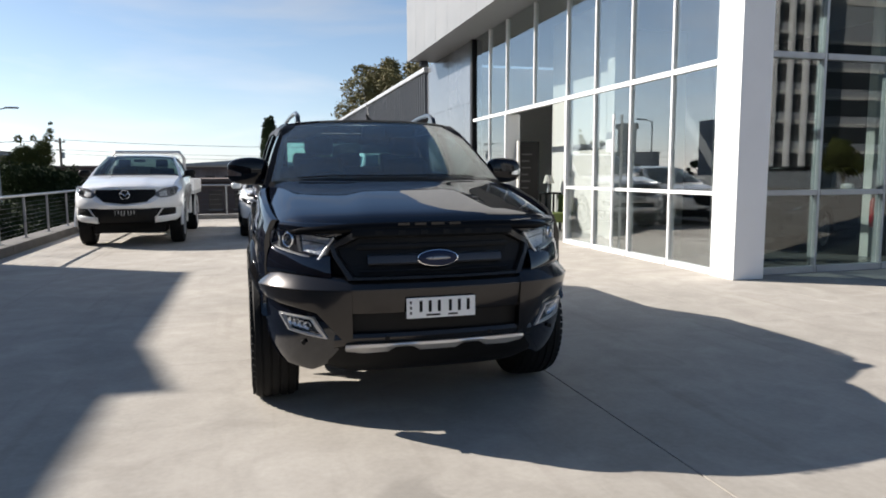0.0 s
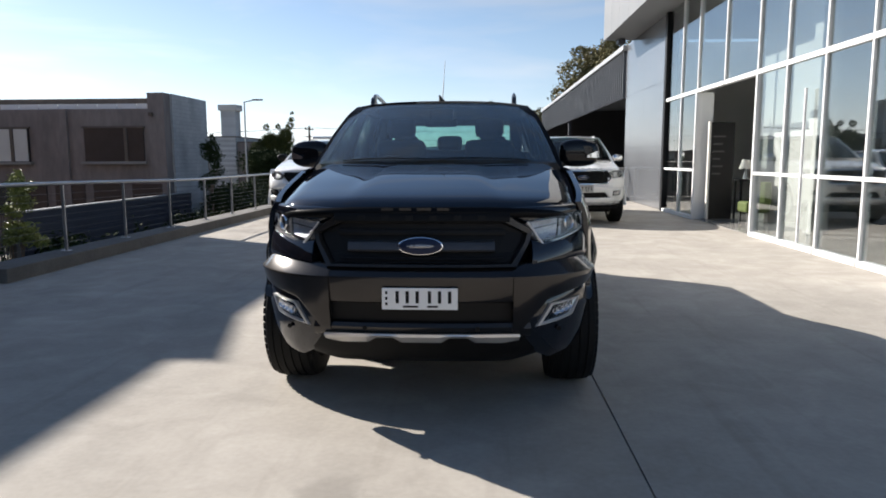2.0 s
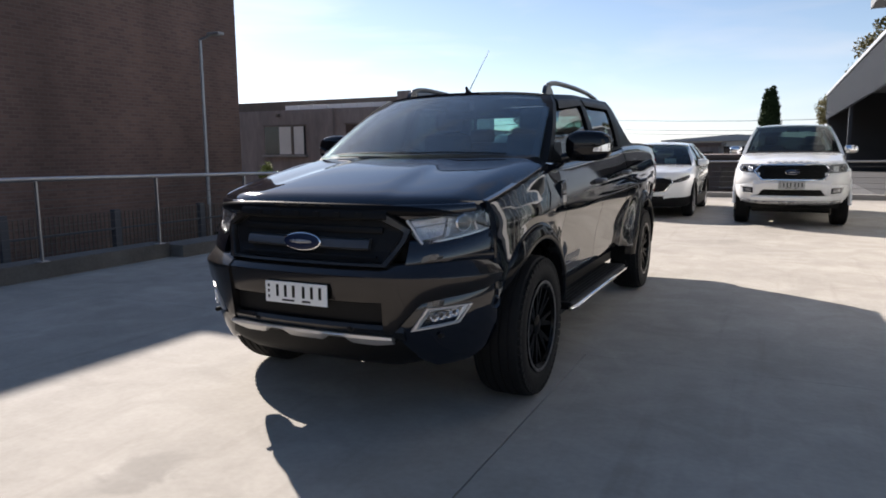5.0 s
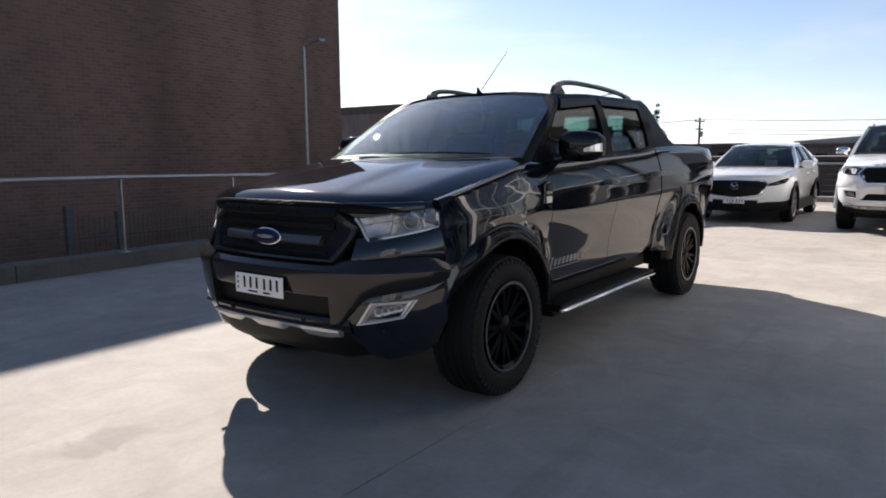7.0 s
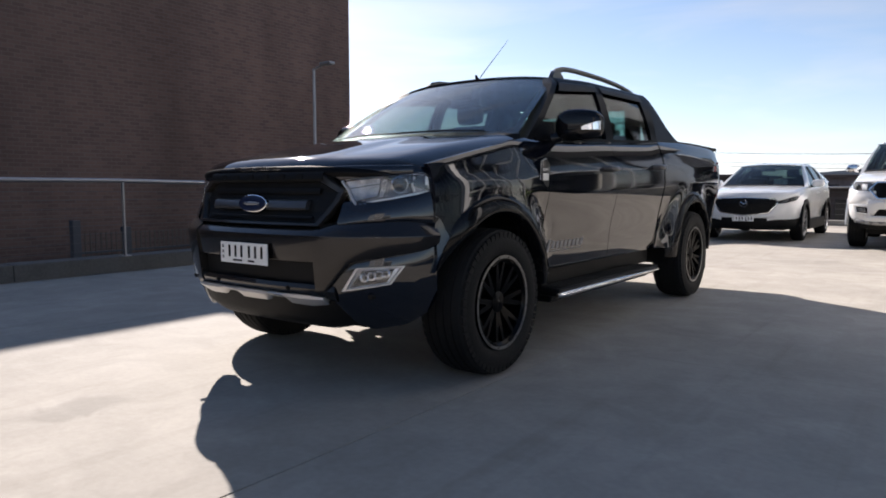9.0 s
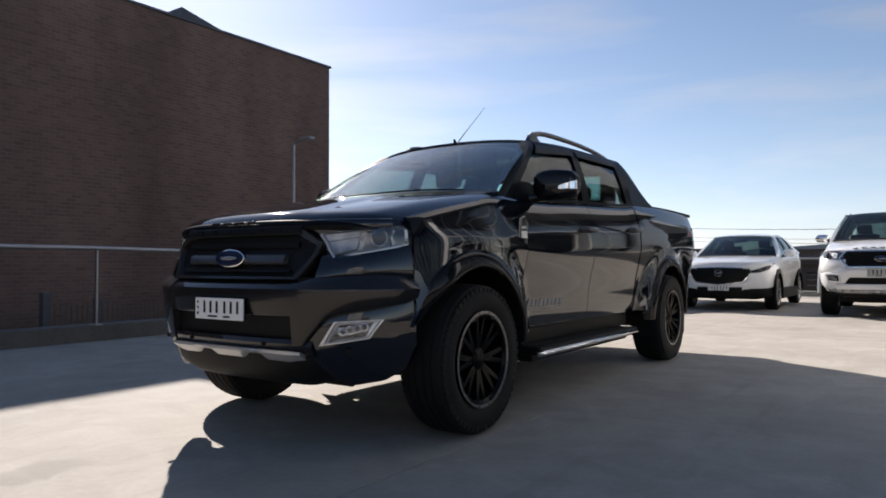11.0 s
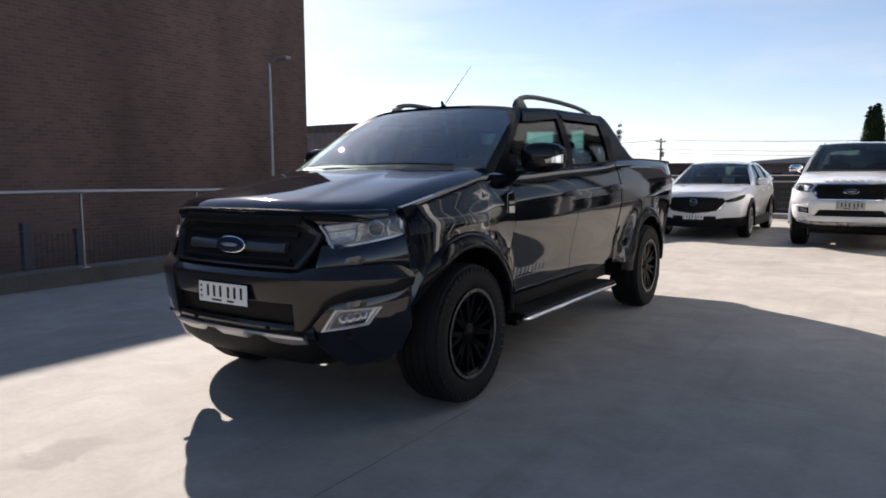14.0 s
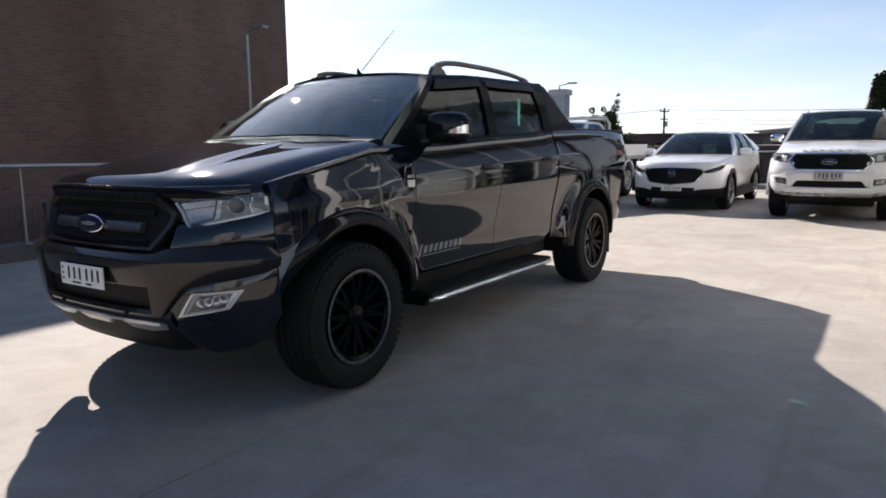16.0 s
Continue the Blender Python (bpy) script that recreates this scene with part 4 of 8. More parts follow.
def wheel_parts(parent, R, W, rim_r, style, tyre_mat=None, rim_mat=None, tread=True, seg=48):
    """A wheel whose outer face looks along +x, its middle at the origin, as parts of parent."""
    w = W / 2
    wheel = new("wheel")
    wheel.empty_display_size = 0.1
    wheel.parent = parent
    ribs = []
    for g0 in (-0.52, -0.18, 0.18, 0.52):
        top = R - 0.003 * abs(g0) if tread else R
        ribs += [((g0 - 0.045) * w, top), ((g0 - 0.03) * w, top - 0.008), ((g0 + 0.03) * w, top - 0.008), ((g0 + 0.045) * w, top)]
    prof = [(-w * 0.80, rim_r), (-w * 0.98, rim_r + 0.03), (-w, rim_r + (R - rim_r) * 0.55), (-w * 0.93, R - 0.035), (-w * 0.80, R - 0.008), *ribs, (w * 0.80, R - 0.008), (w * 0.93, R - 0.035), (w, rim_r + (R - rim_r) * 0.55), (w * 0.985, rim_r + (R - rim_r) * 0.35), (w * 0.97, rim_r + 0.03), (w * 0.80, rim_r)]
    part("tyre", revolve(bmesh.new(), prof, seg), tyre_mat or M_RUBBER, wheel, smooth=35)
    if tread:
        bm = bmesh.new()
        n = 54
        for k in range(n):
            for row, x in enumerate((-0.88, 0.88)):
                a = 2 * math.pi * (k + 0.5 * row) / n
                b2 = bmesh.new()
                box(b2, (x - 0.085) * w, (x + 0.085) * w, -math.pi * R / n * 0.72, math.pi * R / n * 0.72, R - 0.06, R - 0.020)
                bmesh.ops.rotate(b2, verts=b2.verts, cent=(0, 0, 0), matrix=Matrix.Rotation(a, 3, "X"))
                vs = [bm.verts.new(v.co) for v in b2.verts]
                b2.verts.index_update()
                for f in b2.faces:
                    bm.faces.new([vs[v.index] for v in f.verts])
                b2.free()
        tagged(part("tread", bm, tyre_mat or M_RUBBER, wheel), kind="stuff")
    rm = rim_mat or M_RIM
    bm = revolve(bmesh.new(), [(-w * 0.9, rim_r - 0.002), (w * 0.88, rim_r - 0.002), (w * 0.93, rim_r + 0.012), (w * 0.98, rim_r + 0.010), (w * 0.97, rim_r - 0.012), (w * 0.86, rim_r - 0.026), (-w * 0.88, rim_r - 0.022)], seg)
    part("rim", bm, rm, wheel, smooth=35)
    part("brake_disc", revolve(bmesh.new(), [(-0.02, 0.02), (-0.02, rim_r * 0.72), (0.0, rim_r * 0.72), (0.0, 0.02)], 32), M_PLASTIC, wheel)
    ns = 8 if style == "split" else 10
    for k in range(ns):
        bm = bmesh.new()
        for side in ((-1, 1) if style == "split" else (0,)):
            b2 = bmesh.new()
            tip = 0.046 * side
            pts = [(0.020, 0.05), (-0.020, 0.05), (tip - 0.013, rim_r - 0.015), (tip + 0.013, rim_r - 0.015)]
            lo = [b2.verts.new((w * 0.55 - 0.03, y, z)) for y, z in pts]
            hi = [b2.verts.new((w * (0.72 if z < 0.1 else 0.86), y * 0.8, z)) for y, z in pts]
            for i in range(4):
                b2.faces.new((lo[i], lo[(i + 1) % 4], hi[(i + 1) % 4], hi[i]))
            b2.faces.new(hi)
            b2.faces.new(lo[::-1])
            bmesh.ops.rotate(b2, verts=b2.verts, cent=(0, 0, 0), matrix=Matrix.Rotation(2 * math.pi * k / ns, 3, "X"))
            vs = [bm.verts.new(v.co) for v in b2.verts]
            b2.verts.index_update()
            for f in b2.faces:
                bm.faces.new([vs[v.index] for v in f.verts])
            b2.free()
        part("spoke", bm, rm, wheel)
    part("hub_cap", revolve(bmesh.new(), [(w * 0.45, 0.001), (w * 0.45, 0.062), (w * 0.74, 0.058), (w * 0.80, 0.040), (w * 0.82, 0.001)], 24), rm, wheel, smooth=35)
    if style == "split":
        part("rim_edge", revolve(bmesh.new(), [(w * 0.972, rim_r - 0.006), (w * 0.988, rim_r - 0.004), (w * 0.992, rim_r + 0.0105), (w * 0.975, rim_r + 0.0105)], seg), M_LIP, wheel, "thin machined rim edge")
        for k in range(8):
            a = 2 * math.pi * (k + 0.5) / 8
            tooth = boxed(w * 0.90, w * 0.985, -0.024, 0.024, rim_r - 0.024, rim_r + 0.004, bevel=0.004)
            bmesh.ops.rotate(tooth, verts=tooth.verts, cent=(0, 0, 0), matrix=Matrix.Rotation(a, 3, "X"))
            part("rim_tooth", tooth, rm, wheel)
        bm = bmesh.new()
        for k in range(16):
            a = 2 * math.pi * (k + 0.5) / 16
            tube(bm, [(w * 0.93, (rim_r + 0.001) * math.cos(a), (rim_r + 0.001) * math.sin(a)), (w * 1.0, (rim_r + 0.001) * math.cos(a), (rim_r + 0.001) * math.sin(a))], 0.006, 6)
        tagged(part("rim_bolts", bm, M_FRAME_GREY, wheel, "small grey rim bolts"), kind="stuff")
    return wheel


def copy_part(ob, m):
    """Another instance of a part with its own parts, under the same thing."""
    made = {}
    for o in (ob, *ob.children_recursive):
        made[o] = o.copy()
        scene.collection.objects.link(made[o])
        made[o].parent = made.get(o.parent, o.parent)
    made[ob].matrix_basis = m
    return made[ob]


def put_wheels(wheel, x, y_front, y_rear, z):
    wheel.matrix_basis = pose(x, y_front, z)
    copy_part(wheel, pose(x, y_rear, z, 25))
    copy_part(wheel, pose(-x, y_front, z, 40, 0, 180))
    copy_part(wheel, pose(-x, y_rear, z, 10, 0, 180))


def plate_parts(parent, m, w=0.372, h=0.107, field=None, ink=None):
    """A number plate facing -y whose characters are plain bars."""
    p = part("number_plate", boxed(-w / 2, w / 2, -0.004, 0.004, -h / 2, h / 2, bevel=0.002), field or M_PLATE, parent, "dark number plate with pale bars" if ink else "white number plate with dark bars")
    p.matrix_basis = m
    part("plate_border", boxed(-w / 2 - 0.001, w / 2 + 0.001, 0.002, 0.010, -h / 2 - 0.001, h / 2 + 0.001, bevel=0.002), M_INK, p)
    for k in range(6):
        x = -w * 0.30 + k * w * 0.132 + (w * 0.03 if k > 2 else 0)
        part("plate_bar", boxed(x - w * 0.018, x + w * 0.026, -0.0055, -0.0045, -h * 0.20, h * 0.36), ink or M_INK, p)
    for k in range(3):
        part("plate_bar", boxed(-w * 0.455, -w * 0.425, -0.0055, -0.0045, -h * 0.30 + k * h * 0.26, -h * 0.16 + k * h * 0.26), ink or M_INK, p)
    part("plate_bar", boxed(-w * 0.22, -w * 0.02, -0.0055, -0.0045, -h * 0.40, -h * 0.31), ink or M_INK, p)
    part("plate_bar", boxed(w * 0.10, w * 0.24, -0.0055, -0.0045, -h * 0.40, -h * 0.31), ink or M_INK, p)
    return p


# ---- the black pickup ----
truck = thing("pickup_truck", "gloss black dual-cab pickup with black wheels on pale concrete", "pickup", pose(0.94, 3.37, 0))
F = Front([(0, 0.07), (0.2, 0.074), (0.4, 0.093), (0.55, 0.130), (0.68, 0.20), (0.78, 0.30), (0.847, 0.405), (0.89, 0.53), (0.915, 0.70), (0.925, 0.9)],
          [(0.30, 0.10), (0.42, 0.05), (0.52, 0.012), (0.62, 0.0), (0.82, 0.0), (0.90, 0.045), (1.0, 0.078), (1.12, 0.090), (1.2, 0.12)])
U = F.u_of_x
AX_F, AX_R, HUB_Z = 0.97, 4.35, 0.40


def belt(y):
    return smooth_table([(0.3, 1.085), (0.6, 1.16), (1.0, 1.24), (1.4, 1.305), (1.9, 1.315), (2.5, 1.345), (3.4, 1.385), (3.7, 1.41), (4.5, 1.43), (5.45, 1.42)], y)


def half_width(y):
    return smooth_table([(0.45, 0.872), (0.55, 0.895), (0.7, 0.913), (0.95, 0.924), (1.5, 0.930), (3.6, 0.930), (5.0, 0.925), (5.3, 0.912), (5.44, 0.885)], y)


SIDE_PROF = [(0.0, -0.092), (0.06, -0.074), (0.15, -0.066), (0.22, -0.062), (0.28, -0.055), (0.42, -0.030), (0.52, -0.011), (0.58, -0.002), (0.62, 0.0), (0.68, -0.003), (0.74, -0.008), (0.80, -0.016), (0.86, -0.030), (0.91, -0.044), (0.95, -0.058), (0.98, -0.072), (1.0, -0.092)]


def side_point(y, f, top_in=0.0):
    z0 = 0.50
    zt = belt(y)
    z = z0 + (zt - z0) * f
    x = half_width(y) + smooth_table(SIDE_PROF, f)
    front = max(0.0, min(1.0, (1.55 - y) / 0.4))
    front = front * front * (3 - 2 * front)
    if f > 0.66:
        x = half_width(y) + smooth_table(SIDE_PROF, f) * (1 - 0.5 * front)
    # the fender swells over the wheel, then the soft shoulder line
    x += 0.024 * math.exp(-((z - 1.03) / 0.075) ** 2) * math.exp(-((y - AX_F) / 0.50) ** 2)
    x += 0.016 * math.exp(-((z - 1.06) / 0.085) ** 2) * math.exp(-((y - AX_R) / 0.45) ** 2)
    x += 0.006 * math.exp(-((z - (1.10 + 0.035 * (y - 1.5))) / 0.035) ** 2) * (1 - front)
    # the sheet metal bulges out to meet the flares
    for c in (AX_F, AX_R):
        k = max(0.0, min(1.0, 1 - (math.hypot(y - c, z - 0.42) - 0.55) / 0.17))
        rim = half_width(y) + 0.016
        if x < rim:
            x += (rim - x) * k * k * (3 - 2 * k)
    return Vector((x, y, z))


def arch_fit(p, R=0.545):
    """Moves a point that lies just inside a wheel arch out to its edge."""
    for c in (AX_F, AX_R):
        d = Vector((p.y - c, p.z - 0.42))
        if 0.40 < d.length < R:
            d = d.normalized() * R
            return Vector((p.x, c + d.x, 0.42 + d.y))
    return p


def side_panel(name, y0, y1, step=0.045, mat=None):
    n = max(int((y1 - y0) / step), 2)
    fs = sorted({f for f, _ in SIDE_PROF} | {0.10, 0.21, 0.35, 0.48, 0.60, 0.70})
    rows = [[side_point(y0 + (y1 - y0) * i / n, f) for f in fs] for i in range(n + 1)]

    def inside(p):
        return any((p.y - c) ** 2 + (p.z - 0.42) ** 2 < 0.50 ** 2 for c in (AX_F, AX_R))

    cut = [[inside((rows[i][j] + rows[i + 1][j] + rows[i][j + 1] + rows[i + 1][j + 1]) / 4) for j in range(len(fs) - 1)] for i in range(n)]
    bm = sheet(bmesh.new(), [[arch_fit(p) for p in r] for r in rows], (-0.03, 0, 0), lambda i, j: not cut[i][j])
    other = mirrored(bm)
    part(name, bm, mat or M_BLACK_PAINT, truck, smooth=30)
    part(name, other, mat or M_BLACK_PAINT, truck, smooth=30)


SEAM_A, SEAM_B, SEAM_C = 1.545, 2.60, 3.585
side_panel("fender", 0.48, SEAM_A - 0.003)
side_panel("front_door", SEAM_A + 0.003, SEAM_B - 0.003)
side_panel("rear_door", SEAM_B + 0.003, SEAM_C - 0.003)
side_panel("bed_side", SEAM_C + 0.025, 5.44)

# dark inner tub, chassis and wheel wells
part("cabin_tub", boxed(-0.84, 0.84, 1.36, 3.58, 0.50, 1.22, bevel=0.02), M_PLASTIC, truck)
part("firewall", boxed(-0.60, 0.60, 0.45, 1.36, 0.62, 1.04), M_PLASTIC, truck)
bm = boxed(-0.46, -0.34, 0.45, 5.2, 0.38, 0.52)
box(bm, 0.34, 0.46, 0.45, 5.2, 0.38, 0.52)
box(bm, -0.6, 0.6, 1.6, 3.4, 0.42, 0.50)
box(bm, -0.5, 0.5, 0.66, 0.78, 0.40, 0.50)
part("chassis", bm, M_PLASTIC, truck)
for sgn in (1, -1):
    part("control_arm", prism(bmesh.new(), [(sgn * 0.30, 0.62), (sgn * 0.30, 1.32), (sgn * 0.70, 1.05), (sgn * 0.70, 0.92)], 0.30, 0.345, "z"), M_PLASTIC, truck)
# plate added to keep the gap under the bumper dark and shaded
part("air_deflector", boxed(-0.46, 0.46, 0.50, 0.525, 0.27, 0.49, bevel=0.01), M_PLASTIC, truck)
part("front_differential", boxed(-0.20, 0.20, 0.80, 1.12, 0.27, 0.46, bevel=0.05), M_PLASTIC, truck)
part("cross_member", boxed(-0.50, 0.50, 1.34, 1.50, 0.30, 0.42, bevel=0.02), M_PLASTIC, truck)
part("gearbox", boxed(-0.24, 0.24, 1.45, 2.6, 0.30, 0.46, bevel=0.06), M_PLASTIC, truck)
part("under_tray", boxed(-0.50, 0.50, 0.30, 1.45, 0.345, 0.375, bevel=0.01), M_PLASTIC, truck)
for c in (AX_F, AX_R):
    part("axle", tube(bmesh.new(), [(-0.8, c, HUB_Z), (0.8, c, HUB_Z)], 0.05, 10), M_PLASTIC, truck)
for sgn in (1, -1):
    for c in (AX_F, AX_R):
        bm = bmesh.new()
        ring = []
        for k in range(25):
            a = math.pi * (-0.04 + ((0.87 if c == AX_F else 1.04) + 0.04) * k / 24)
            y, z = c + 0.535 * math.cos(a), 0.42 + 0.535 * math.sin(a)
            xo = 0.905 - 0.5 * max(0.0, 0.62 - y) if c == AX_F else 0.905
            ring.append([Vector((sgn * 0.46, y, z)), Vector((sgn * xo, y, z))])
        sheet(bm, ring, (0, 0, 0.012))
        part("wheel_liner", bm, M_PLASTIC, truck)
        # inner side of the well
        part("well_side", boxed(min(sgn * 0.44, sgn * 0.46), max(sgn * 0.44, sgn * 0.46), c - 0.53, c + 0.53, 0.45, 0.98), M_PLASTIC, truck)

# wheel arch flares
FLARE = [(0.470, 0.890), (0.472, 0.960), (0.478, 0.974), (0.490, 0.979), (0.515, 0.974), (0.540, 0.965), (0.562, 0.954), (0.574, 0.940), (0.578, 0.890)]
for sgn in (1, -1):
    for c, a0, a1 in ((AX_F, 0.02, 0.875), (AX_R, 0.0, 1.0)):
        bm = bmesh.new()
        rings = []
        for k in range(41):
            f = k / 40
            a = math.pi * (a0 + (a1 - a0) * f)
            tuck = 0.02 * max(0, (abs(f - 0.5) - 0.36) / 0.14) + (0.07 * max(0.0, (f - 0.78) / 0.22) if c == AX_F else 0.0)
            rings.append([bm.verts.new((sgn * (x - tuck - (0.045 * max(0.0, f - 0.55) if c == AX_F else 0.0)), c + r * math.cos(a) * 1.0, 0.415 + r * math.sin(a) * 0.99)) for r, x in FLARE])
        for p, q in zip(rings, rings[1:]):
            for j in range(len(FLARE) - 1):
                bm.faces.new((p[j], p[j + 1], q[j + 1], q[j]))
            bm.faces.new((p[-1], p[0], q[0], q[-1]))
        bm.faces.new(rings[0][::-1])
        bm.faces.new(rings[-1])
        part("flare", bm, M_FLARE, truck, "wide gloss black wheel arch flare", smooth=40)

wheel = wheel_parts(truck, 0.398, 0.275, 0.245, "split")
put_wheels(wheel, 0.835, AX_F, AX_R, HUB_Z)

# bonnet
def bonnet_point(s, t):
    """s from -1 to 1 across, t from 0 at the nose to 1 at the screen."""
    w = 0.840 + 0.012 * t
    x = s * w
    y0 = F.at(U(min(abs(x), 0.88)), 1.12, -0.005).y - 0.01 + 0.03 * max(0.0, abs(s) - 0.85)
    y1 = 1.24 + 0.13 * s * s
    y = y0 + (y1 - y0) * t
    z = smooth_table([(0, 1.092), (0.02, 1.128), (0.06, 1.158), (0.14, 1.182), (0.28, 1.213), (0.5, 1.257), (0.8, 1.308), (1.0, 1.338)], t)
    z -= 0.022 * abs(s) ** 3 * (1 - 0.4 * t)
    plateau = 1 / (1 + math.exp((abs(x) - (0.40 - 0.12 * t)) * 42))
    z += 0.015 * plateau * smooth_table([(0, 0.1), (0.10, 0.35), (0.35, 0.8), (0.6, 1.0), (0.85, 0.7), (1.0, 0.0)], t)
    if abs(s) > 0.80:
        z -= 0.050 * ((abs(s) - 0.80) / 0.20) ** 2.2
    return Vector((x, y, z))


ss = [-1, -0.985, -0.95, -0.9] + [-0.86 + 0.02 * k for k in range(87)] + [0.9, 0.95, 0.985, 1]
tt = [0, 0.012, 0.03, 0.055, 0.08] + [0.11 + 0.03 * k for k in range(31)]
part("bonnet", sheet(bmesh.new(), [[bonnet_point(s, min(t, 1.0)) for s in ss] for t in tt], (0, 0, -0.02)), M_BLACK_PAINT, truck, smooth=25)
# bonnet protector along the nose
us = [k / 30 * 2 - 1 for k in range(31)]
rows = []
for f, lift, fwd in ((0.0, -0.018, 0.006), (0.35, 0.004, 0.011), (0.7, 0.020, 0.005), (1.0, 0.030, -0.012)):
    row = []
    for s in us:
        p = bonnet_point(s * 0.90, 0.0)
        fwd_s, lift_s = fwd * (1 - 0.9 * abs(s) ** 6), lift * (1 - 0.5 * abs(s) ** 6)
        n = (F.at(U(min(abs(p.x), 0.88)) * (1 if s >= 0 else -1), 1.12, fwd_s) - F.at(U(min(abs(p.x), 0.88)) * (1 if s >= 0 else -1), 1.12, 0.0))
        row.append(p + n + Vector((0, 0, lift_s)))
    rows.append(row)
part("bonnet_protector", sheet(bmesh.new(), rows, (0, 0.006, -0.004)), M_PILLAR, truck, "dark acrylic bonnet protector", smooth=50)
for x0, x1 in ((-0.20, -0.14), (-0.11, -0.05), (-0.02, 0.05), (0.08, 0.14)):
    y = bonnet_point(0.05, 0.0).y - 0.020
    part("lettering_bar", boxed(x0, x1, y, y + 0.004, 1.108, 1.120), M_FRAME_GREY, truck, "small grey lettering bar on the protector")

# front: backing, bumper, grilles
part("front_backing", F.strip(bmesh.new(), [(-1.25, 0.76, 1.06), (-0.95, 0.74, 1.06), (-0.80, 0.52, 1.06), (0.80, 0.52, 1.06), (0.95, 0.74, 1.06), (1.25, 0.76, 1.06)], [(0, -0.16), (0, -0.07), (1, -0.07), (1, -0.16)], 40), M_PLASTIC, truck)
BUMP = [(0.0, -0.06), (0.0, 0.0), (0.04, 0.012), (0.10, 0.017), (0.54, 0.034), (0.62, 0.035), (0.66, 0.032), (0.70, 0.027), (0.93, -0.006), (1.0, -0.026), (1.0, -0.06)]
CREASE = 0.787
FACE = [(0.0, -0.06), (0.0, 0.002), (0.04, 0.013), (0.12, 0.018), (0.95, 0.033), (1.0, 0.032), (1.0, -0.06)]
TOP = [(0.0, -0.06), (0.0, 0.032), (0.05, 0.030), (0.72, -0.008), (0.90, -0.020), (1.0, -0.036), (1.0, -0.06)]
part("bumper", F.strip(bmesh.new(), [(-0.50, 0.655, CREASE), (0.50, 0.655, CREASE)], FACE, 40), M_BUMPER, truck, "titanium grey front bumper bar", smooth=28)
part("bumper_top", F.strip(bmesh.new(), [(-0.50, CREASE, 0.846), (0.50, CREASE, 0.846)], TOP, 40), M_BUMPER, truck, smooth=28)
for sg in (1, -1):
    st = [(0.455, 0.49, CREASE), (0.50, 0.50, CREASE), (0.56, 0.575, CREASE), (0.64, 0.660, CREASE), (0.75, 0.682, CREASE), (0.90, 0.700, CREASE), (1.00, 0.716, CREASE), (1.06, 0.740, CREASE)]
    st = [(sg * u, a, b) for u, a, b in st]
    part("bumper_corner", F.strip(bmesh.new(), st if sg > 0 else st[::-1], shift(FACE, 0.008), 30), M_BUMPER, truck, smooth=28)
    st = [(sg * u, a, b) for u, a, b in [(0.455, CREASE, 0.846), (0.56, CREASE, 0.858), (0.75, CREASE, 0.872), (0.90, CREASE, 0.874), (1.00, CREASE, 0.862), (1.06, CREASE, 0.840)]]
    part("bumper_top", F.strip(bmesh.new(), st if sg > 0 else st[::-1], shift(TOP, 0.008), 30), M_BUMPER, truck, smooth=28)
    # body colour between lamp and bumper
    st = [(sg * u, a, b) for u, a, b in [(0.56, 0.835, 0.955), (0.70, 0.850, 0.95), (0.90, 0.855, 0.985), (1.02, 0.84, 1.02), (1.25, 0.80, 1.06)]]
    part("valance_panel", F.strip(bmesh.new(), st if sg > 0 else st[::-1], shift(ROUND, 0.004), 24), M_BLACK_PAINT, truck, smooth=40)
    # lower corner skirt
    st = [(sg * u, a, b) for u, a, b in [(0.53, 0.440, 0.64), (0.60, 0.365, 0.67), (0.68, 0.328, 0.69), (0.85, 0.350, 0.72), (0.98, 0.405, 0.75), (1.06, 0.48, 0.80)]]
    part("skirt", F.strip(bmesh.new(), st if sg > 0 else st[::-1], shift(ROUND, -0.004), 26), M_BLACK_PAINT, truck, smooth=40)
    # fog lamp
    fo = [(U(0.572), 0.522), (U(0.764), 0.558), (U(0.810), 0.648), (U(0.645), 0.638)]
    fi = [(U(0.600), 0.536), (U(0.757), 0.565), (U(0.799), 0.642), (U(0.656), 0.633)]
    sw = (lambda L: [(sg * u, z) for u, z in L])
    part("fog_lamp_bezel", F.ring(bmesh.new(), sw(fo), sw(fi), 0.014, -0.01), M_SILVER, truck, "grey fog lamp bezel", smooth=40)
    lamp = part("fog_lamp", F.patch(bmesh.new(), sw(fi), 0.004, -0.03, 0.004, dome=-0.008), M_SILVER, truck)
    for k in range(4):
        uu, zz = U(0.676) + 0.034 * k, 0.592 + 0.006 * k
        nrm = (F.at(sg * uu, zz, 0.05) - F.at(sg * uu, zz, 0.0)).normalized()
        bowl = part("bulb_bowl", revolve(bmesh.new(), [(-0.006, 0.008), (0.004, 0.014), (0.011, 0.020), (0.007, 0.0215), (-0.006, 0.0215)], 18), M_CHROME, lamp, smooth=40)
        bowl.matrix_basis = Matrix.Translation(F.at(sg * uu, zz, 0.002)) @ nrm.to_track_quat("X", "Z").to_matrix().to_4x4()
    part("fog_lens", F.patch(bmesh.new(), sw(fi), 0.018, 0.014, 0.003), M_LENS, lamp, "clear fog lamp lens", smooth=40)
    # headlamp
    ho = [(U(0.520), 1.052), (U(0.700), 1.078), (U(0.828), 1.090), (U(0.856), 1.056), (U(0.850), 0.995), (U(0.74), 0.952), (U(0.600), 0.922), (U(0.555), 0.985)]
    hl = part("headlamp", F.patch(bmesh.new(), sw(ho), -0.022, -0.07, 0.004, 5), M_LAMP_DARK, truck, "clear headlamp with a round projector lens", smooth=40)
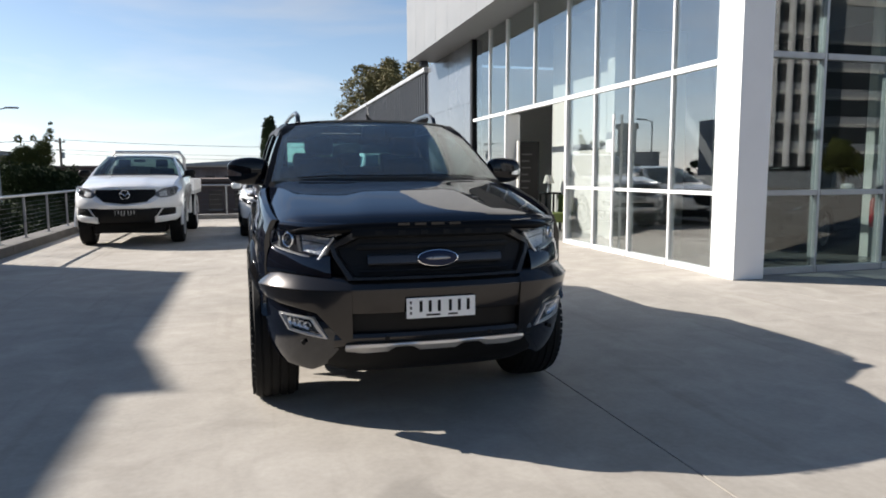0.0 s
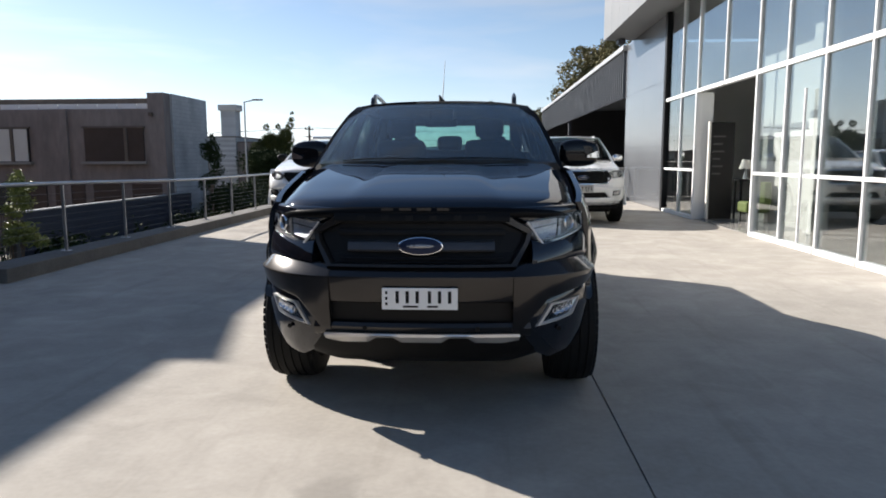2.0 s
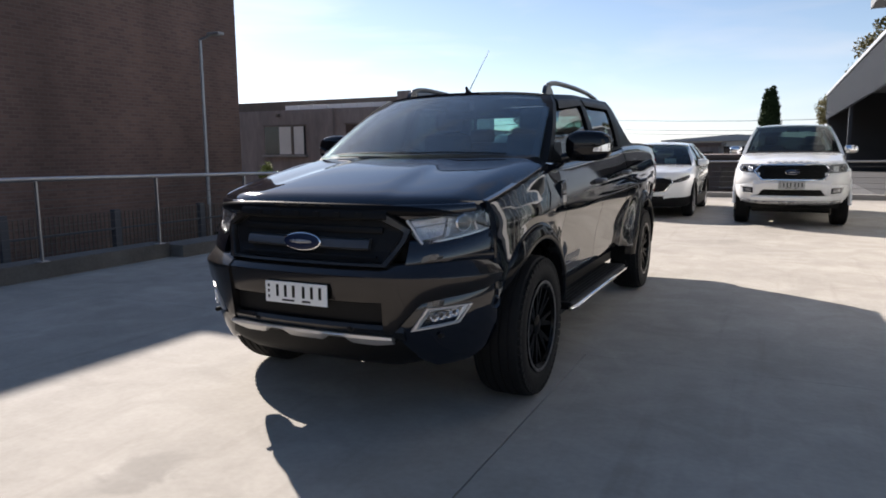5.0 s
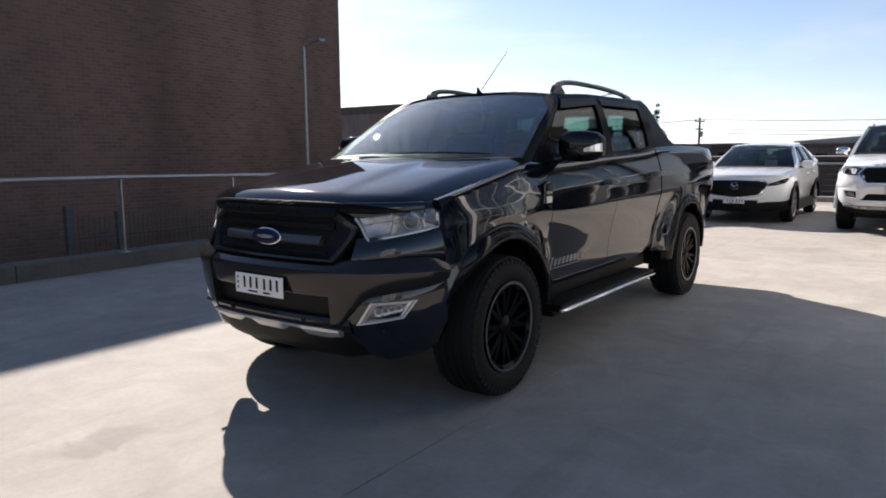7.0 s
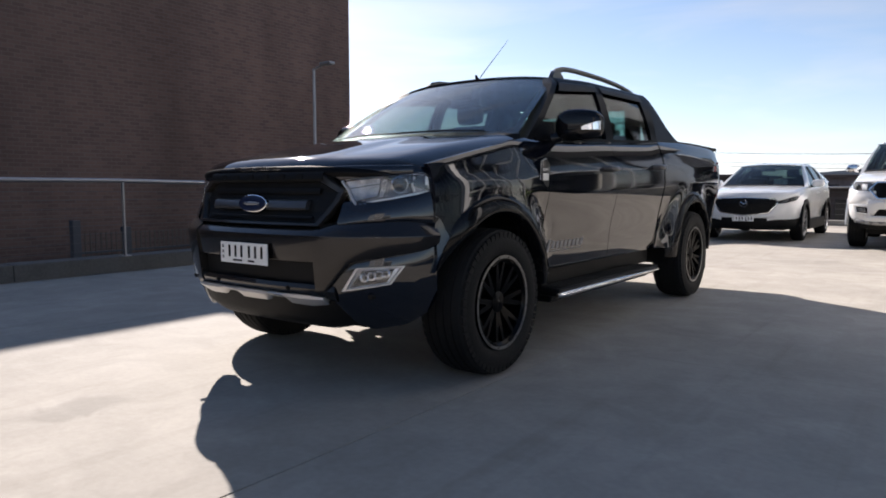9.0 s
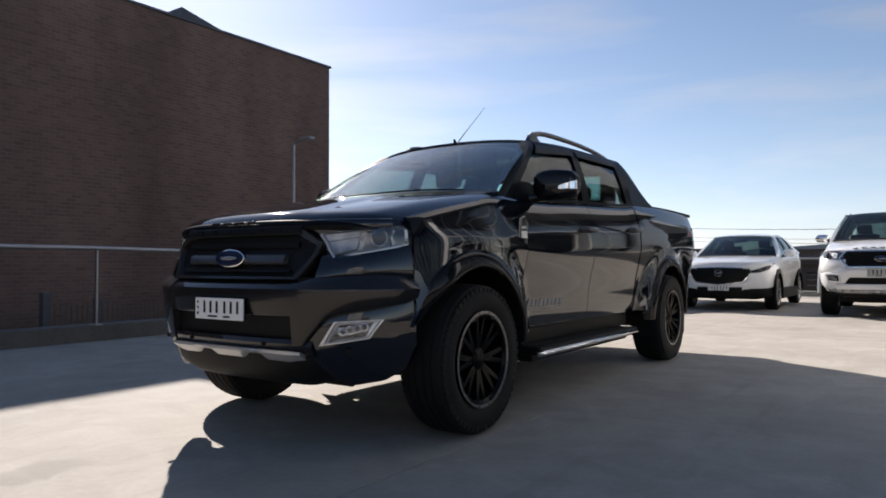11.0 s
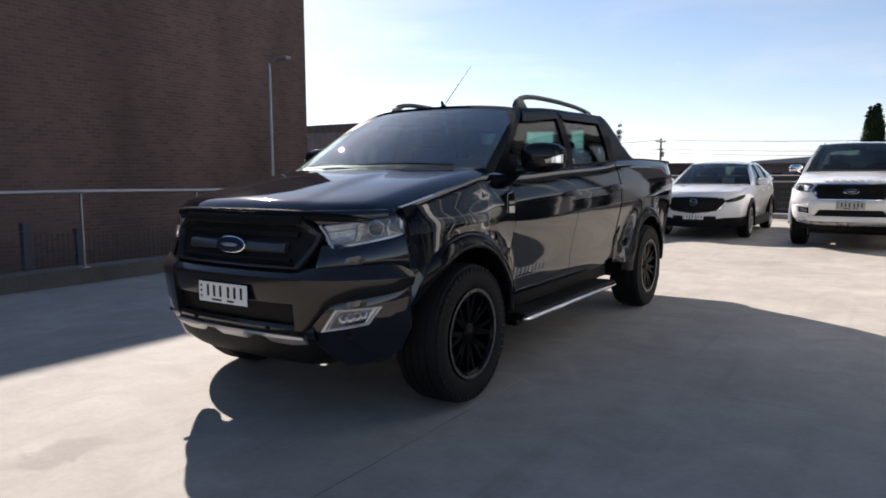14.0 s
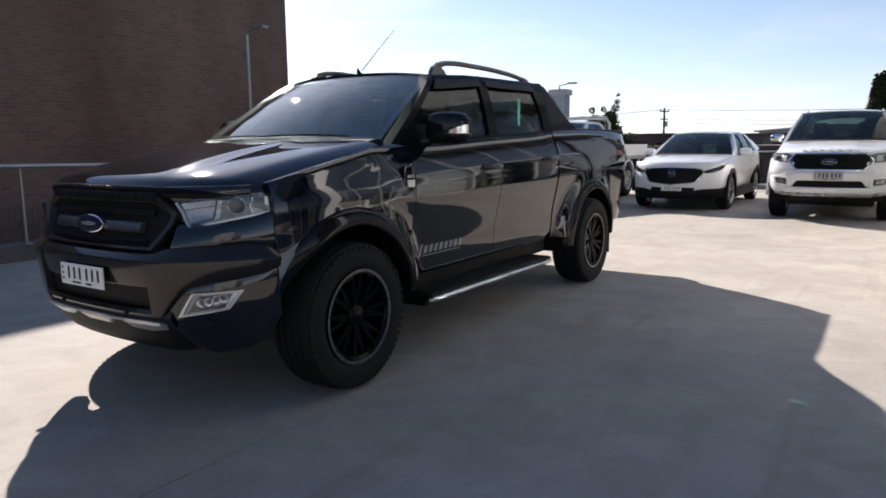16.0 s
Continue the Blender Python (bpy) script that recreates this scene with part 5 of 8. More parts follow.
    uu, zz = U(0.762), 1.030
    c = F.at(sg * uu, zz, -0.018)
    nrm = (F.at(sg * uu, zz, 0.05) - F.at(sg * uu, zz, 0.0)).normalized()
    q = nrm.to_track_quat("X", "Z").to_matrix().to_4x4()
    ob = part("projector_ring", revolve(bmesh.new(), [(0.0, 0.029), (0.014, 0.031), (0.020, 0.036), (0.014, 0.042), (0.0, 0.042)], 28), M_CHROME, hl, smooth=40)
    ob.matrix_basis = Matrix.Translation(c) @ q
    ob = part("projector", revolve(bmesh.new(), [(0.0, 0.001), (0.0, 0.029), (0.009, 0.027), (0.015, 0.020), (0.019, 0.010), (0.020, 0.001)], 28), M_PROJ, hl, smooth=60)
    ob.matrix_basis = Matrix.Translation(c) @ q
    part("reflector_bowl", F.patch(bmesh.new(), sw([(U(0.548), 1.044), (U(0.698), 1.066), (U(0.690), 0.976), (U(0.602), 0.952)]), -0.008, -0.03, 0.004, 6, dome=-0.010), M_REFLECTOR, hl, smooth=40)
    st = [(sg * U(0.566), 1.008, 1.013), (sg * U(0.694), 1.030, 1.035)]
    part("reflector_fin", F.strip(bmesh.new(), st if sg > 0 else st[::-1], [(0, -0.03), (0, -0.008), (1, -0.008), (1, -0.03)], 6), M_LAMP_DARK, hl)
    part("bezel", F.patch(bmesh.new(), sw([(U(0.696), 0.968), (U(0.712), 0.972), (U(0.722), 1.074), (U(0.706), 1.072)]), -0.004, -0.03, 0.003, 4), M_BEZEL, hl, smooth=40)
    part("side_reflector", F.patch(bmesh.new(), sw([(U(0.806), 0.992), (U(0.838), 1.004), (U(0.832), 1.076), (U(0.810), 1.074)]), -0.012, -0.03, 0.003, 4, dome=-0.006), M_REFLECTOR, hl, smooth=40)
    st = [(sg * U(0.605), 0.926, 0.939), (sg * U(0.74), 0.955, 0.966), (sg * U(0.846), 0.992, 1.003)]
    part("light_guide", F.strip(bmesh.new(), st if sg > 0 else st[::-1], [(0, -0.025), (0, -0.002), (1, -0.002), (1, -0.025)], 12), M_SILVER, hl)
    st = [(sg * U(0.836), 1.004, 1.070), (sg * U(0.848), 1.008, 1.056)]
    part("light_guide", F.strip(bmesh.new(), st if sg > 0 else st[::-1], [(0, -0.025), (0, -0.004), (1, -0.004), (1, -0.025)], 3), M_SILVER, hl)
    rim = [F.at(sg * u, z, 0.0) for u, z in ((U(0.532), 1.046), (U(0.566), 1.000), (U(0.588), 0.965), (U(0.612), 0.934))]
    part("chrome_trim", tube(bmesh.new(), rim, 0.007, 8), M_SILVER, hl, smooth=50)
    rim = [F.at(sg * u, z, -0.004) for u, z in ((U(0.806), 1.066), (U(0.800), 1.030), (U(0.808), 0.996))]
    part("chrome_trim", tube(bmesh.new(), rim, 0.006, 8), M_SILVER, hl, smooth=50)
    part("lamp_cover", F.patch(bmesh.new(), sw(ho), 0.006, 0.0, 0.004, 5, dome=0.003), M_LENS, hl, "clear lens", smooth=40)

# bonnet edge panel over the grille
part("nose_panel", F.strip(bmesh.new(), [(-U(0.80), 1.075, 1.125), (-0.53, 1.036, 1.122), (-0.43, 1.084, 1.118), (0.43, 1.084, 1.118), (0.53, 1.036, 1.122), (U(0.80), 1.075, 1.125)], shift(ROUND, -0.004), 40), M_BLACK_PAINT, truck, smooth=40)

# upper grille
go = [(-0.425, 1.090), (0.425, 1.090), (0.560, 1.005), (0.545, 0.95), (0.475, 0.832), (-0.475, 0.832), (-0.545, 0.95), (-0.560, 1.005)]
gi = [(-0.410, 1.044), (0.410, 1.044), (0.524, 0.990), (0.512, 0.95), (0.444, 0.848), (-0.444, 0.848), (-0.512, 0.95), (-0.524, 0.990)]
grille = part("grille_frame", F.ring(bmesh.new(), go, gi, 0.018, -0.04, edge=0.010), M_FRAME_GREY, truck, "dark titanium grille surround", smooth=40)
part("grille_backing", F.patch(bmesh.new(), gi, -0.01, -0.06, 0.004), M_INK, grille)
part("top_bar", F.strip(bmesh.new(), [(-0.44, 1.046, 1.094), (0.44, 1.046, 1.094)], [(0, 0.0), (0, 0.016), (0.2, 0.024), (0.75, 0.023), (1, 0.012), (1, 0.0)], 30), M_PLASTIC, grille, smooth=40)
for k in range(6):
    u = -0.30 + 0.12 * k
    part("lettering_bar", F.strip(bmesh.new(), [(u - 0.018, 1.058, 1.082), (u + 0.018, 1.058, 1.082)], [(0, 0.018), (0, 0.027), (1, 0.027), (1, 0.018)], 2), M_INK, grille)
part("grille_bar", F.strip(bmesh.new(), [(-0.42, 0.985, 1.012), (0.42, 0.985, 1.012)], [(0, -0.02), (0, 0.004), (0.3, 0.008), (1, 0.004), (1, -0.02)], 30), M_INK, grille, smooth=40)
part("grille_bar", F.strip(bmesh.new(), [(-0.365, 0.905, 0.957), (0.365, 0.905, 0.957)], [(0, -0.02), (0, 0.010), (0.2, 0.022), (0.8, 0.022), (1, 0.010), (1, -0.02)], 30), M_GRILLE_BAR, grille, "dark chrome centre grille bar", smooth=40)
part("grille_bar", F.strip(bmesh.new(), [(-0.41, 0.868, 0.876), (0.41, 0.868, 0.876)], [(0, -0.02), (0, 0.006), (1, 0.006), (1, -0.02)], 30), M_INK, grille)
# oval badge as a plain shape
def oval(rx, rz, y0, y1, bev, n=40):
    bm = bmesh.new()
    rows = []
    for s, y in ((1.0, y1), (1.0, y0 + bev), (1 - bev / rz, y0), (0.5, y0 - 0.002), (0.02, y0 - 0.003)):
        rows.append([bm.verts.new((rx * s * math.cos(2 * math.pi * k / n), y, rz * s * math.sin(2 * math.pi * k / n))) for k in range(n)])
    for a, b in zip(rows, rows[1:]):
        for k in range(n):
            bm.faces.new((a[k], a[(k + 1) % n], b[(k + 1) % n], b[k]))
    bm.faces.new(rows[-1])
    bm.faces.new(rows[0])
    return bm


def badge_parts(parent, m, rx, rz):
    b = part("badge", oval(rx, rz, -0.008, 0.012, 0.004), M_CHROME, parent, "oval blue badge with a bright rim", smooth=40)
    b.matrix_basis = m
    part("badge_field", oval(rx * 0.945, rz * 0.90, -0.0125, -0.006, 0.002), M_BLUE_BADGE, b, smooth=40)
    part("badge_bar", oval(rx * 0.60, rz * 0.20, -0.0165, -0.0150, 0.0005), M_BEZEL, b, smooth=40)
    return b


badge_parts(grille, pose(0, F.at(0, 0.93, 0.030).y, 0.935, -6), 0.112, 0.045)

# lower grille, skid bar, plate, sensors
part("lower_grille", F.strip(bmesh.new(), [(-0.47, 0.55, 0.66), (0.47, 0.55, 0.66)], [(0, -0.05), (0, -0.02), (1, -0.02), (1, -0.05)], 30), M_INK, truck)
part("bumper_lip", F.strip(bmesh.new(), [(-0.55, 0.468, 0.552), (-0.44, 0.492, 0.556), (0.44, 0.492, 0.556), (0.55, 0.468, 0.552)], [(0, -0.06), (0, 0.004), (0.15, 0.016), (0.6, 0.020), (0.9, 0.008), (1, -0.02), (1, -0.06)], 34), M_BUMPER, truck, smooth=40)
st = [(-0.49, 0.452, 0.492), (-0.40, 0.440, 0.496), (-0.27, 0.444, 0.496), (-0.23, 0.470, 0.496), (-0.14, 0.470, 0.496), (-0.10, 0.444, 0.496), (0.10, 0.444, 0.496), (0.14, 0.470, 0.496), (0.23, 0.470, 0.496), (0.27, 0.444, 0.496), (0.40, 0.440, 0.496), (0.49, 0.452, 0.492)]
part("skid_bar", F.strip(bmesh.new(), st, [(0, -0.05), (0, 0.010), (0.25, 0.020), (0.7, 0.036), (1, 0.030), (1, -0.05)], 90), M_SILVER, truck, "silver skid bar under the bumper", smooth=40)
part("under_guard", F.strip(bmesh.new(), [(-0.64, 0.350, 0.47), (-0.45, 0.315, 0.47), (0.45, 0.315, 0.47), (0.64, 0.350, 0.47)], [(0, -0.12), (0, -0.05), (0.15, -0.026), (0.4, -0.008), (1, -0.004), (1, -0.12)], 30), M_PLASTIC, truck, smooth=40)
plate_parts(truck, pose(0, F.at(0, 0.685, 0.042).y, 0.684))
for u, z in ((-0.28, 0.525), (0.28, 0.525), (-0.72, 0.50), (0.72, 0.50)):
    c = F.at(u, z, 0.012)
    part("parking_sensor", tube(bmesh.new(), [c + Vector((0, 0.02, 0)), c + Vector((0, -0.012, 0))], 0.012, 12), M_PLASTIC, truck)

# windscreen, roof, pillars
def screen_point(s, t):
    xb, xt = 0.805, 0.660
    x = s * (xb + (xt - xb) * t)
    y = (1.235 + 0.15 * s * s) + ((2.03 + 0.10 * s * s) - (1.235 + 0.15 * s * s)) * t
    z = (1.345 - 0.012 * s * s) + ((1.788 - 0.006 * s * s - 0.026 * s ** 4) - (1.345 - 0.012 * s * s)) * t + 0.022 * math.sin(math.pi * t)
    return Vector((x, y, z))


g = [k / 12 for k in range(13)]
part("windscreen", sheet(bmesh.new(), [[screen_point(s * 2 - 1, t) for s in g] for t in g], (0, 0.003, -0.004)), M_SCREEN, truck, "tinted windscreen", smooth=60)
# black band round the screen
bm = bmesh.new()
for s0, s1, t0, t1 in ((-0.93, 0.93, 0.93, 0.985), (-0.98, 0.98, 0.0, 0.05), (-0.98, -0.94, 0.05, 0.93), (0.94, 0.98, 0.05, 0.93)):
    rows = [[screen_point(s0 + (s1 - s0) * a, t0 + (t1 - t0) * b) + Vector((0, 0.006, -0.006)) for a in g] for b in (0, 0.25, 0.5, 0.75, 1)]
    sheet(bm, rows, (0, 0.002, -0.002))
part("screen_band", bm, M_INK, truck)
part("cowl", sheet(bmesh.new(), [[bonnet_point(s * 2 - 1, 1.0) + Vector((0, -0.02, -0.012)) for s in g], [screen_point(s * 2 - 1, 0.03) + Vector((0, 0, -0.004)) for s in g]], (0, 0, -0.03)), M_PLASTIC, truck)
for x0, x1 in ((-0.62, -0.02), (-0.02, 0.60)):
    pts = []
    for k in range(7):
        p = screen_point((x0 + (x1 - x0) * k / 6) / 0.79, 0.022 + 0.012 * math.sin(math.pi * k / 6))
        pts.append(p + Vector((0, -0.006, 0.006)))
    part("wiper", tube(bmesh.new(), pts, 0.005, 6), M_INK, truck)


def roof_point(s, t):
    x = s * (0.640 + 0.040 * min(1.0, t * 1.4))
    y = 2.02 + 0.09 * s * s + (3.66 - 2.02 - 0.09 * s * s) * t
    z = 1.780 + 0.042 * math.sin(math.pi * min(1, 0.12 + 0.64 * t)) - 0.020 * s ** 4 - 0.012 * s * s
    return Vector((x, y, z))


part("roof", sheet(bmesh.new(), [[roof_point(s * 2 - 1, t) for s in [k / 20 for k in range(21)]] for t in g], (0, 0, -0.03)), M_BLACK_PAINT, truck, smooth=40)


def up(y, f, out=0.0):
    """The slope of the cab side from the belt (f 0) to the roof rail (f 1)."""
    zb, zt = belt(y) - 0.01, 1.785 + 0.03 * max(0.0, min(1.0, (y - 2.1) / 0.5)) + 0.008 * max(0, y - 3.0)
    x = 0.850 - (0.190 - 0.045 * max(0.0, min(1.0, (y - 2.0) / 1.2))) * f + 0.020 * math.sin(math.pi * f)
    if f > 0.80:
        x -= 0.032 * ((f - 0.80) / 0.17) ** 2
    return Vector((x + out, y, zb + (zt - zb) * f))


def cab_strip(name, a, b, c, d, mat, out=0.0, thick=0.03, n=8):
    """A panel on the cab side with corners a, b (lower) and d, c (upper), each (y, f)."""
    rows = []
    for i in range(n + 1):
        t = i / n
        row = []
        for j in range(n + 1):
            s = j / n
            lo = (a[0] + (b[0] - a[0]) * s, a[1] + (b[1] - a[1]) * s)
            hi = (d[0] + (c[0] - d[0]) * s, d[1] + (c[1] - d[1]) * s)
            row.append(up(lo[0] + (hi[0] - lo[0]) * t, lo[1] + (hi[1] - lo[1]) * t, out))
        rows.append(row)
    bm = sheet(bmesh.new(), rows, (-thick, 0, 0))
    other = mirrored(bm)
    return part(name, bm, mat, truck, smooth=50), part(name, other, mat, truck, smooth=50)


cab_strip("a_pillar", (1.40, 0.0), (1.485, 0.0), (2.14, 0.94), (2.08, 0.945), M_PILLAR, 0.0, 0.07)
cab_strip("roof_rail", (2.10, 0.85), (3.62, 0.85), (3.64, 0.968), (2.12, 0.955), M_PILLAR, 0.002, 0.07)
cab_strip("window_sill_trim", (1.50, 0.0), (3.56, 0.0), (3.56, 0.055), (1.55, 0.055), M_PILLAR, 0.004, 0.02)
cab_strip("quarter_trim", (1.50, 0.04), (1.76, 0.04), (1.80, 0.26), (1.66, 0.26), M_PILLAR, 0.002, 0.02)
cab_strip("b_pillar", (2.56, 0.0), (2.69, 0.0), (2.72, 0.95), (2.62, 0.95), M_PILLAR, 0.004, 0.05)
cab_strip("c_pillar", (3.485, 0.0), (3.60, 0.0), (3.62, 0.95), (3.44, 0.95), M_PILLAR, 0.002, 0.06)
cab_strip("front_side_glass", (1.53, 0.03), (2.58, 0.03), (2.64, 0.87), (2.085, 0.87), M_TINT, -0.012, 0.004)
cab_strip("rear_side_glass", (2.68, 0.03), (3.50, 0.03), (3.46, 0.87), (2.71, 0.87), M_TINT, -0.012, 0.004)
cab_strip("weather_shield", (2.03, 0.74), (2.63, 0.79), (2.64, 0.89), (2.10, 0.88), M_INK, 0.012, 0.004)
cab_strip("weather_shield", (2.70, 0.79), (3.48, 0.78), (3.46, 0.89), (2.71, 0.89), M_INK, 0.012, 0.004)
cab_strip("door_trim_strip", (1.56, -0.012), (3.58, -0.012), (3.58, 0.012), (1.56, 0.012), M_TRIM_GLOSS, 0.012, 0.02)

# rear of the cab
bm = boxed(-0.80, 0.80, 3.56, 3.61, 0.9, 1.42, bevel=0.01)
box(bm, -0.70, -0.58, 3.56, 3.62, 1.42, 1.74)
box(bm, 0.58, 0.70, 3.56, 3.62, 1.42, 1.74)
box(bm, -0.68, 0.68, 3.56, 3.62, 1.735, 1.775)
part("cab_back", bm, M_BLACK_PAINT, truck)
part("rear_glass", boxed(-0.58, 0.58, 3.585, 3.590, 1.42, 1.735), M_REAR_GLASS, truck)

# load bed, tonneau, tailgate, sail panels
bm = boxed(-0.83, 0.83, 3.63, 5.40, 0.62, 0.70)
box(bm, -0.80, 0.80, 3.62, 3.66, 0.62, 1.38)
part("bed_floor", bm, M_PLASTIC, truck)
part("tonneau_cover", boxed(-0.80, 0.80, 3.68, 5.40, 1.405, 1.428, bevel=0.008), M_TRIM_GLOSS, truck, "black tonneau cover")
for sg in (1, -1):
    part("bed_rail_cap", sheet(bmesh.new(), [[Vector((sg * (0.845 - 0.07 * a), 3.66 + 1.76 * k / 10, belt(3.66 + 1.76 * k / 10) + 0.012 - 0.006 * (2 * a - 1) ** 2)) for a in (0, 0.5, 1)] for k in range(11)], (0, 0, -0.03)), M_PLASTIC, truck, "black bed rail cap")
bm = boxed(-0.80, 0.80, 5.40, 5.46, 0.68, 1.42, bevel=0.02)
part("tailgate", bm, M_BLACK_PAINT, truck)
bm = boxed(-0.80, 0.80, 5.38, 5.53, 0.55, 0.70, bevel=0.03)
part("rear_bumper", bm, M_FRAME_GREY, truck)
for sg in (1, -1):
    rows = [[Vector((sg * (half_width(min(5.44, 5.30 + 0.15 * a)) - 0.012 - 0.03 * a * a), 5.30 + 0.16 * a, 0.92 + 0.36 * b)) for a in (0, 0.4, 0.75, 1)] for b in (0, 0.15, 0.5, 0.85, 1)]
    part("tail_lamp", sheet(bmesh.new(), rows, (-sg * 0.04, 0, 0)), M_RED_LENS, truck, "dark red tail lamp", smooth=50)
    rows = []
    for yy in [3.615 + 0.047 * k for k in range(13)]:
        zt = lerp_table([(3.61, 1.800), (3.70, 1.815), (3.80, 1.785), (3.88, 1.715), (4.00, 1.56), (4.10, 1.475), (4.18, 1.44)], yy)
        zb = belt(yy)
        row = []
        for f in (0, 0.25, 0.5, 0.75, 0.93, 1.0):
            z = zb + (zt - zb) * f
            x = 0.848 - 0.148 * (z - 1.40) / 0.38
            row.append(Vector((sg * (x - (0.012 if f == 1.0 else 0)), yy, z)))
        rows.append(row)
    part("sail_panel", sheet(bmesh.new(), rows, (-sg * 0.06, 0, 0)), M_PILLAR, truck, "black sail panel behind the cab", smooth=40)
part("sports_bar", tube(bmesh.new(), [(-0.68, 3.70, 1.60), (-0.60, 3.70, 1.72), (0.60, 3.70, 1.72), (0.68, 3.70, 1.60)], 0.032, 10), M_PLASTIC, truck, smooth=50)

# roof rails, aerial
for sg in (1, -1):
    pts, rad = [], []
    for k in range(17):
        f = k / 16
        y = 2.24 + 1.46 * f
        z = smooth_table([(0, 1.755), (0.03, 1.805), (0.07, 1.848), (0.14, 1.872), (0.25, 1.880), (0.45, 1.878), (0.70, 1.864), (0.88, 1.838), (0.96, 1.808), (1, 1.765)], f)
        pts.append((sg * (0.555 + 0.055 * f), y, z))
        rad.append(0.026 if k in (0, 1, 15, 16) else 0.019)
    bm = tube(bmesh.new(), pts, 0.02, 10, radii=rad)
    prism(bm, [(2.235, 1.75), (2.46, 1.76), (2.40, 1.815), (2.35, 1.842), (2.31, 1.852), (2.28, 1.840), (2.25, 1.80)], sg * 0.560 - 0.022, sg * 0.560 + 0.022, "x")
    prism(bm, [(3.69, 1.76), (3.44, 1.77), (3.50, 1.820), (3.56, 1.835), (3.63, 1.815)], sg * 0.606 - 0.022, sg * 0.606 + 0.022, "x")
    for v in bm.verts:
        mid = sg * (0.555 + 0.055 * (v.co.y - 2.24) / 1.46)
        v.co.x = mid + (v.co.x - mid) * 0.75
    part("luggage_rail", bm, M_RAIL, truck, "gloss black arched roof rail", smooth=40)
aer = part("aerial", revolve(bmesh.new(), [(-0.01, 0.030), (0.012, 0.030), (0.030, 0.022), (0.045, 0.013), (0.070, 0.008), (0.070, 0.001), (-0.01, 0.001)], 14), M_INK, truck, smooth=40)
aer.matrix_basis = pose(0.0, 2.17, 1.785, 0, -90, 0) @ pose(0, 0, 0, 0, -20, 0)
part("whip", tube(bmesh.new(), [(0, 2.19, 1.835), (0, 2.38, 2.0), (0, 2.58, 2.17)], 0.0028, 6, radii=[0.004, 0.0025, 0.0015]), M_INK, truck)

# mirrors
for sg in (1, -1):
    bm = bmesh.new()
    bmesh.ops.create_uvsphere(bm, u_segments=24, v_segments=14, radius=1.0)
    for v in bm.verts:
        x, y, z = v.co
        p = 0.62
        x, y, z = [math.copysign(abs(c) ** p, c) for c in (x, y, z)]
        y = y * (0.075 if y < 0 else 0.028)
        x = x * 0.145
        z = z * 0.099 * (1 - 0.12 * max(0, x / 0.145))
        v.co = Vector((sg * (0.995 + x), 1.80 + y - 0.06 * (x / 0.135) * -0.35, 1.40 + z))
    inset = 0.012 if sg > 0 else 0.040
    for v in bm.verts:
        v.co.x += inset
    mir = part("mirror", bm, M_TRIM_GLOSS, truck, smooth=60)
    part("mirror_glass", boxed(inset + min(sg * 0.88, sg * 1.10), inset + max(sg * 0.88, sg * 1.10), 1.826, 1.834, 1.335, 1.465, bevel=0.003), M_CHROME, mir)
    part("mirror_arm", tube(bmesh.new(), [(sg * 0.80, 1.72, 1.315), (sg * 0.86, 1.76, 1.325), (sg * 0.93, 1.79, 1.345)], 0.032, 10), M_TRIM_GLOSS, mir, smooth=50)
    rows = [[Vector((inset + sg * (1.040 + 0.094 * a), 1.720 + 0.060 * a ** 2.2 - 0.004, 1.366 + 0.052 * b * (0.35 + 0.65 * a))) for a in (0, 0.3, 0.6, 0.85, 1)] for b in (0, 0.3, 0.7, 1)]
    part("indicator", sheet(bmesh.new(), rows, (0, 0.02, 0)), M_CHROME, mir, "bright mirror indicator", smooth=50)

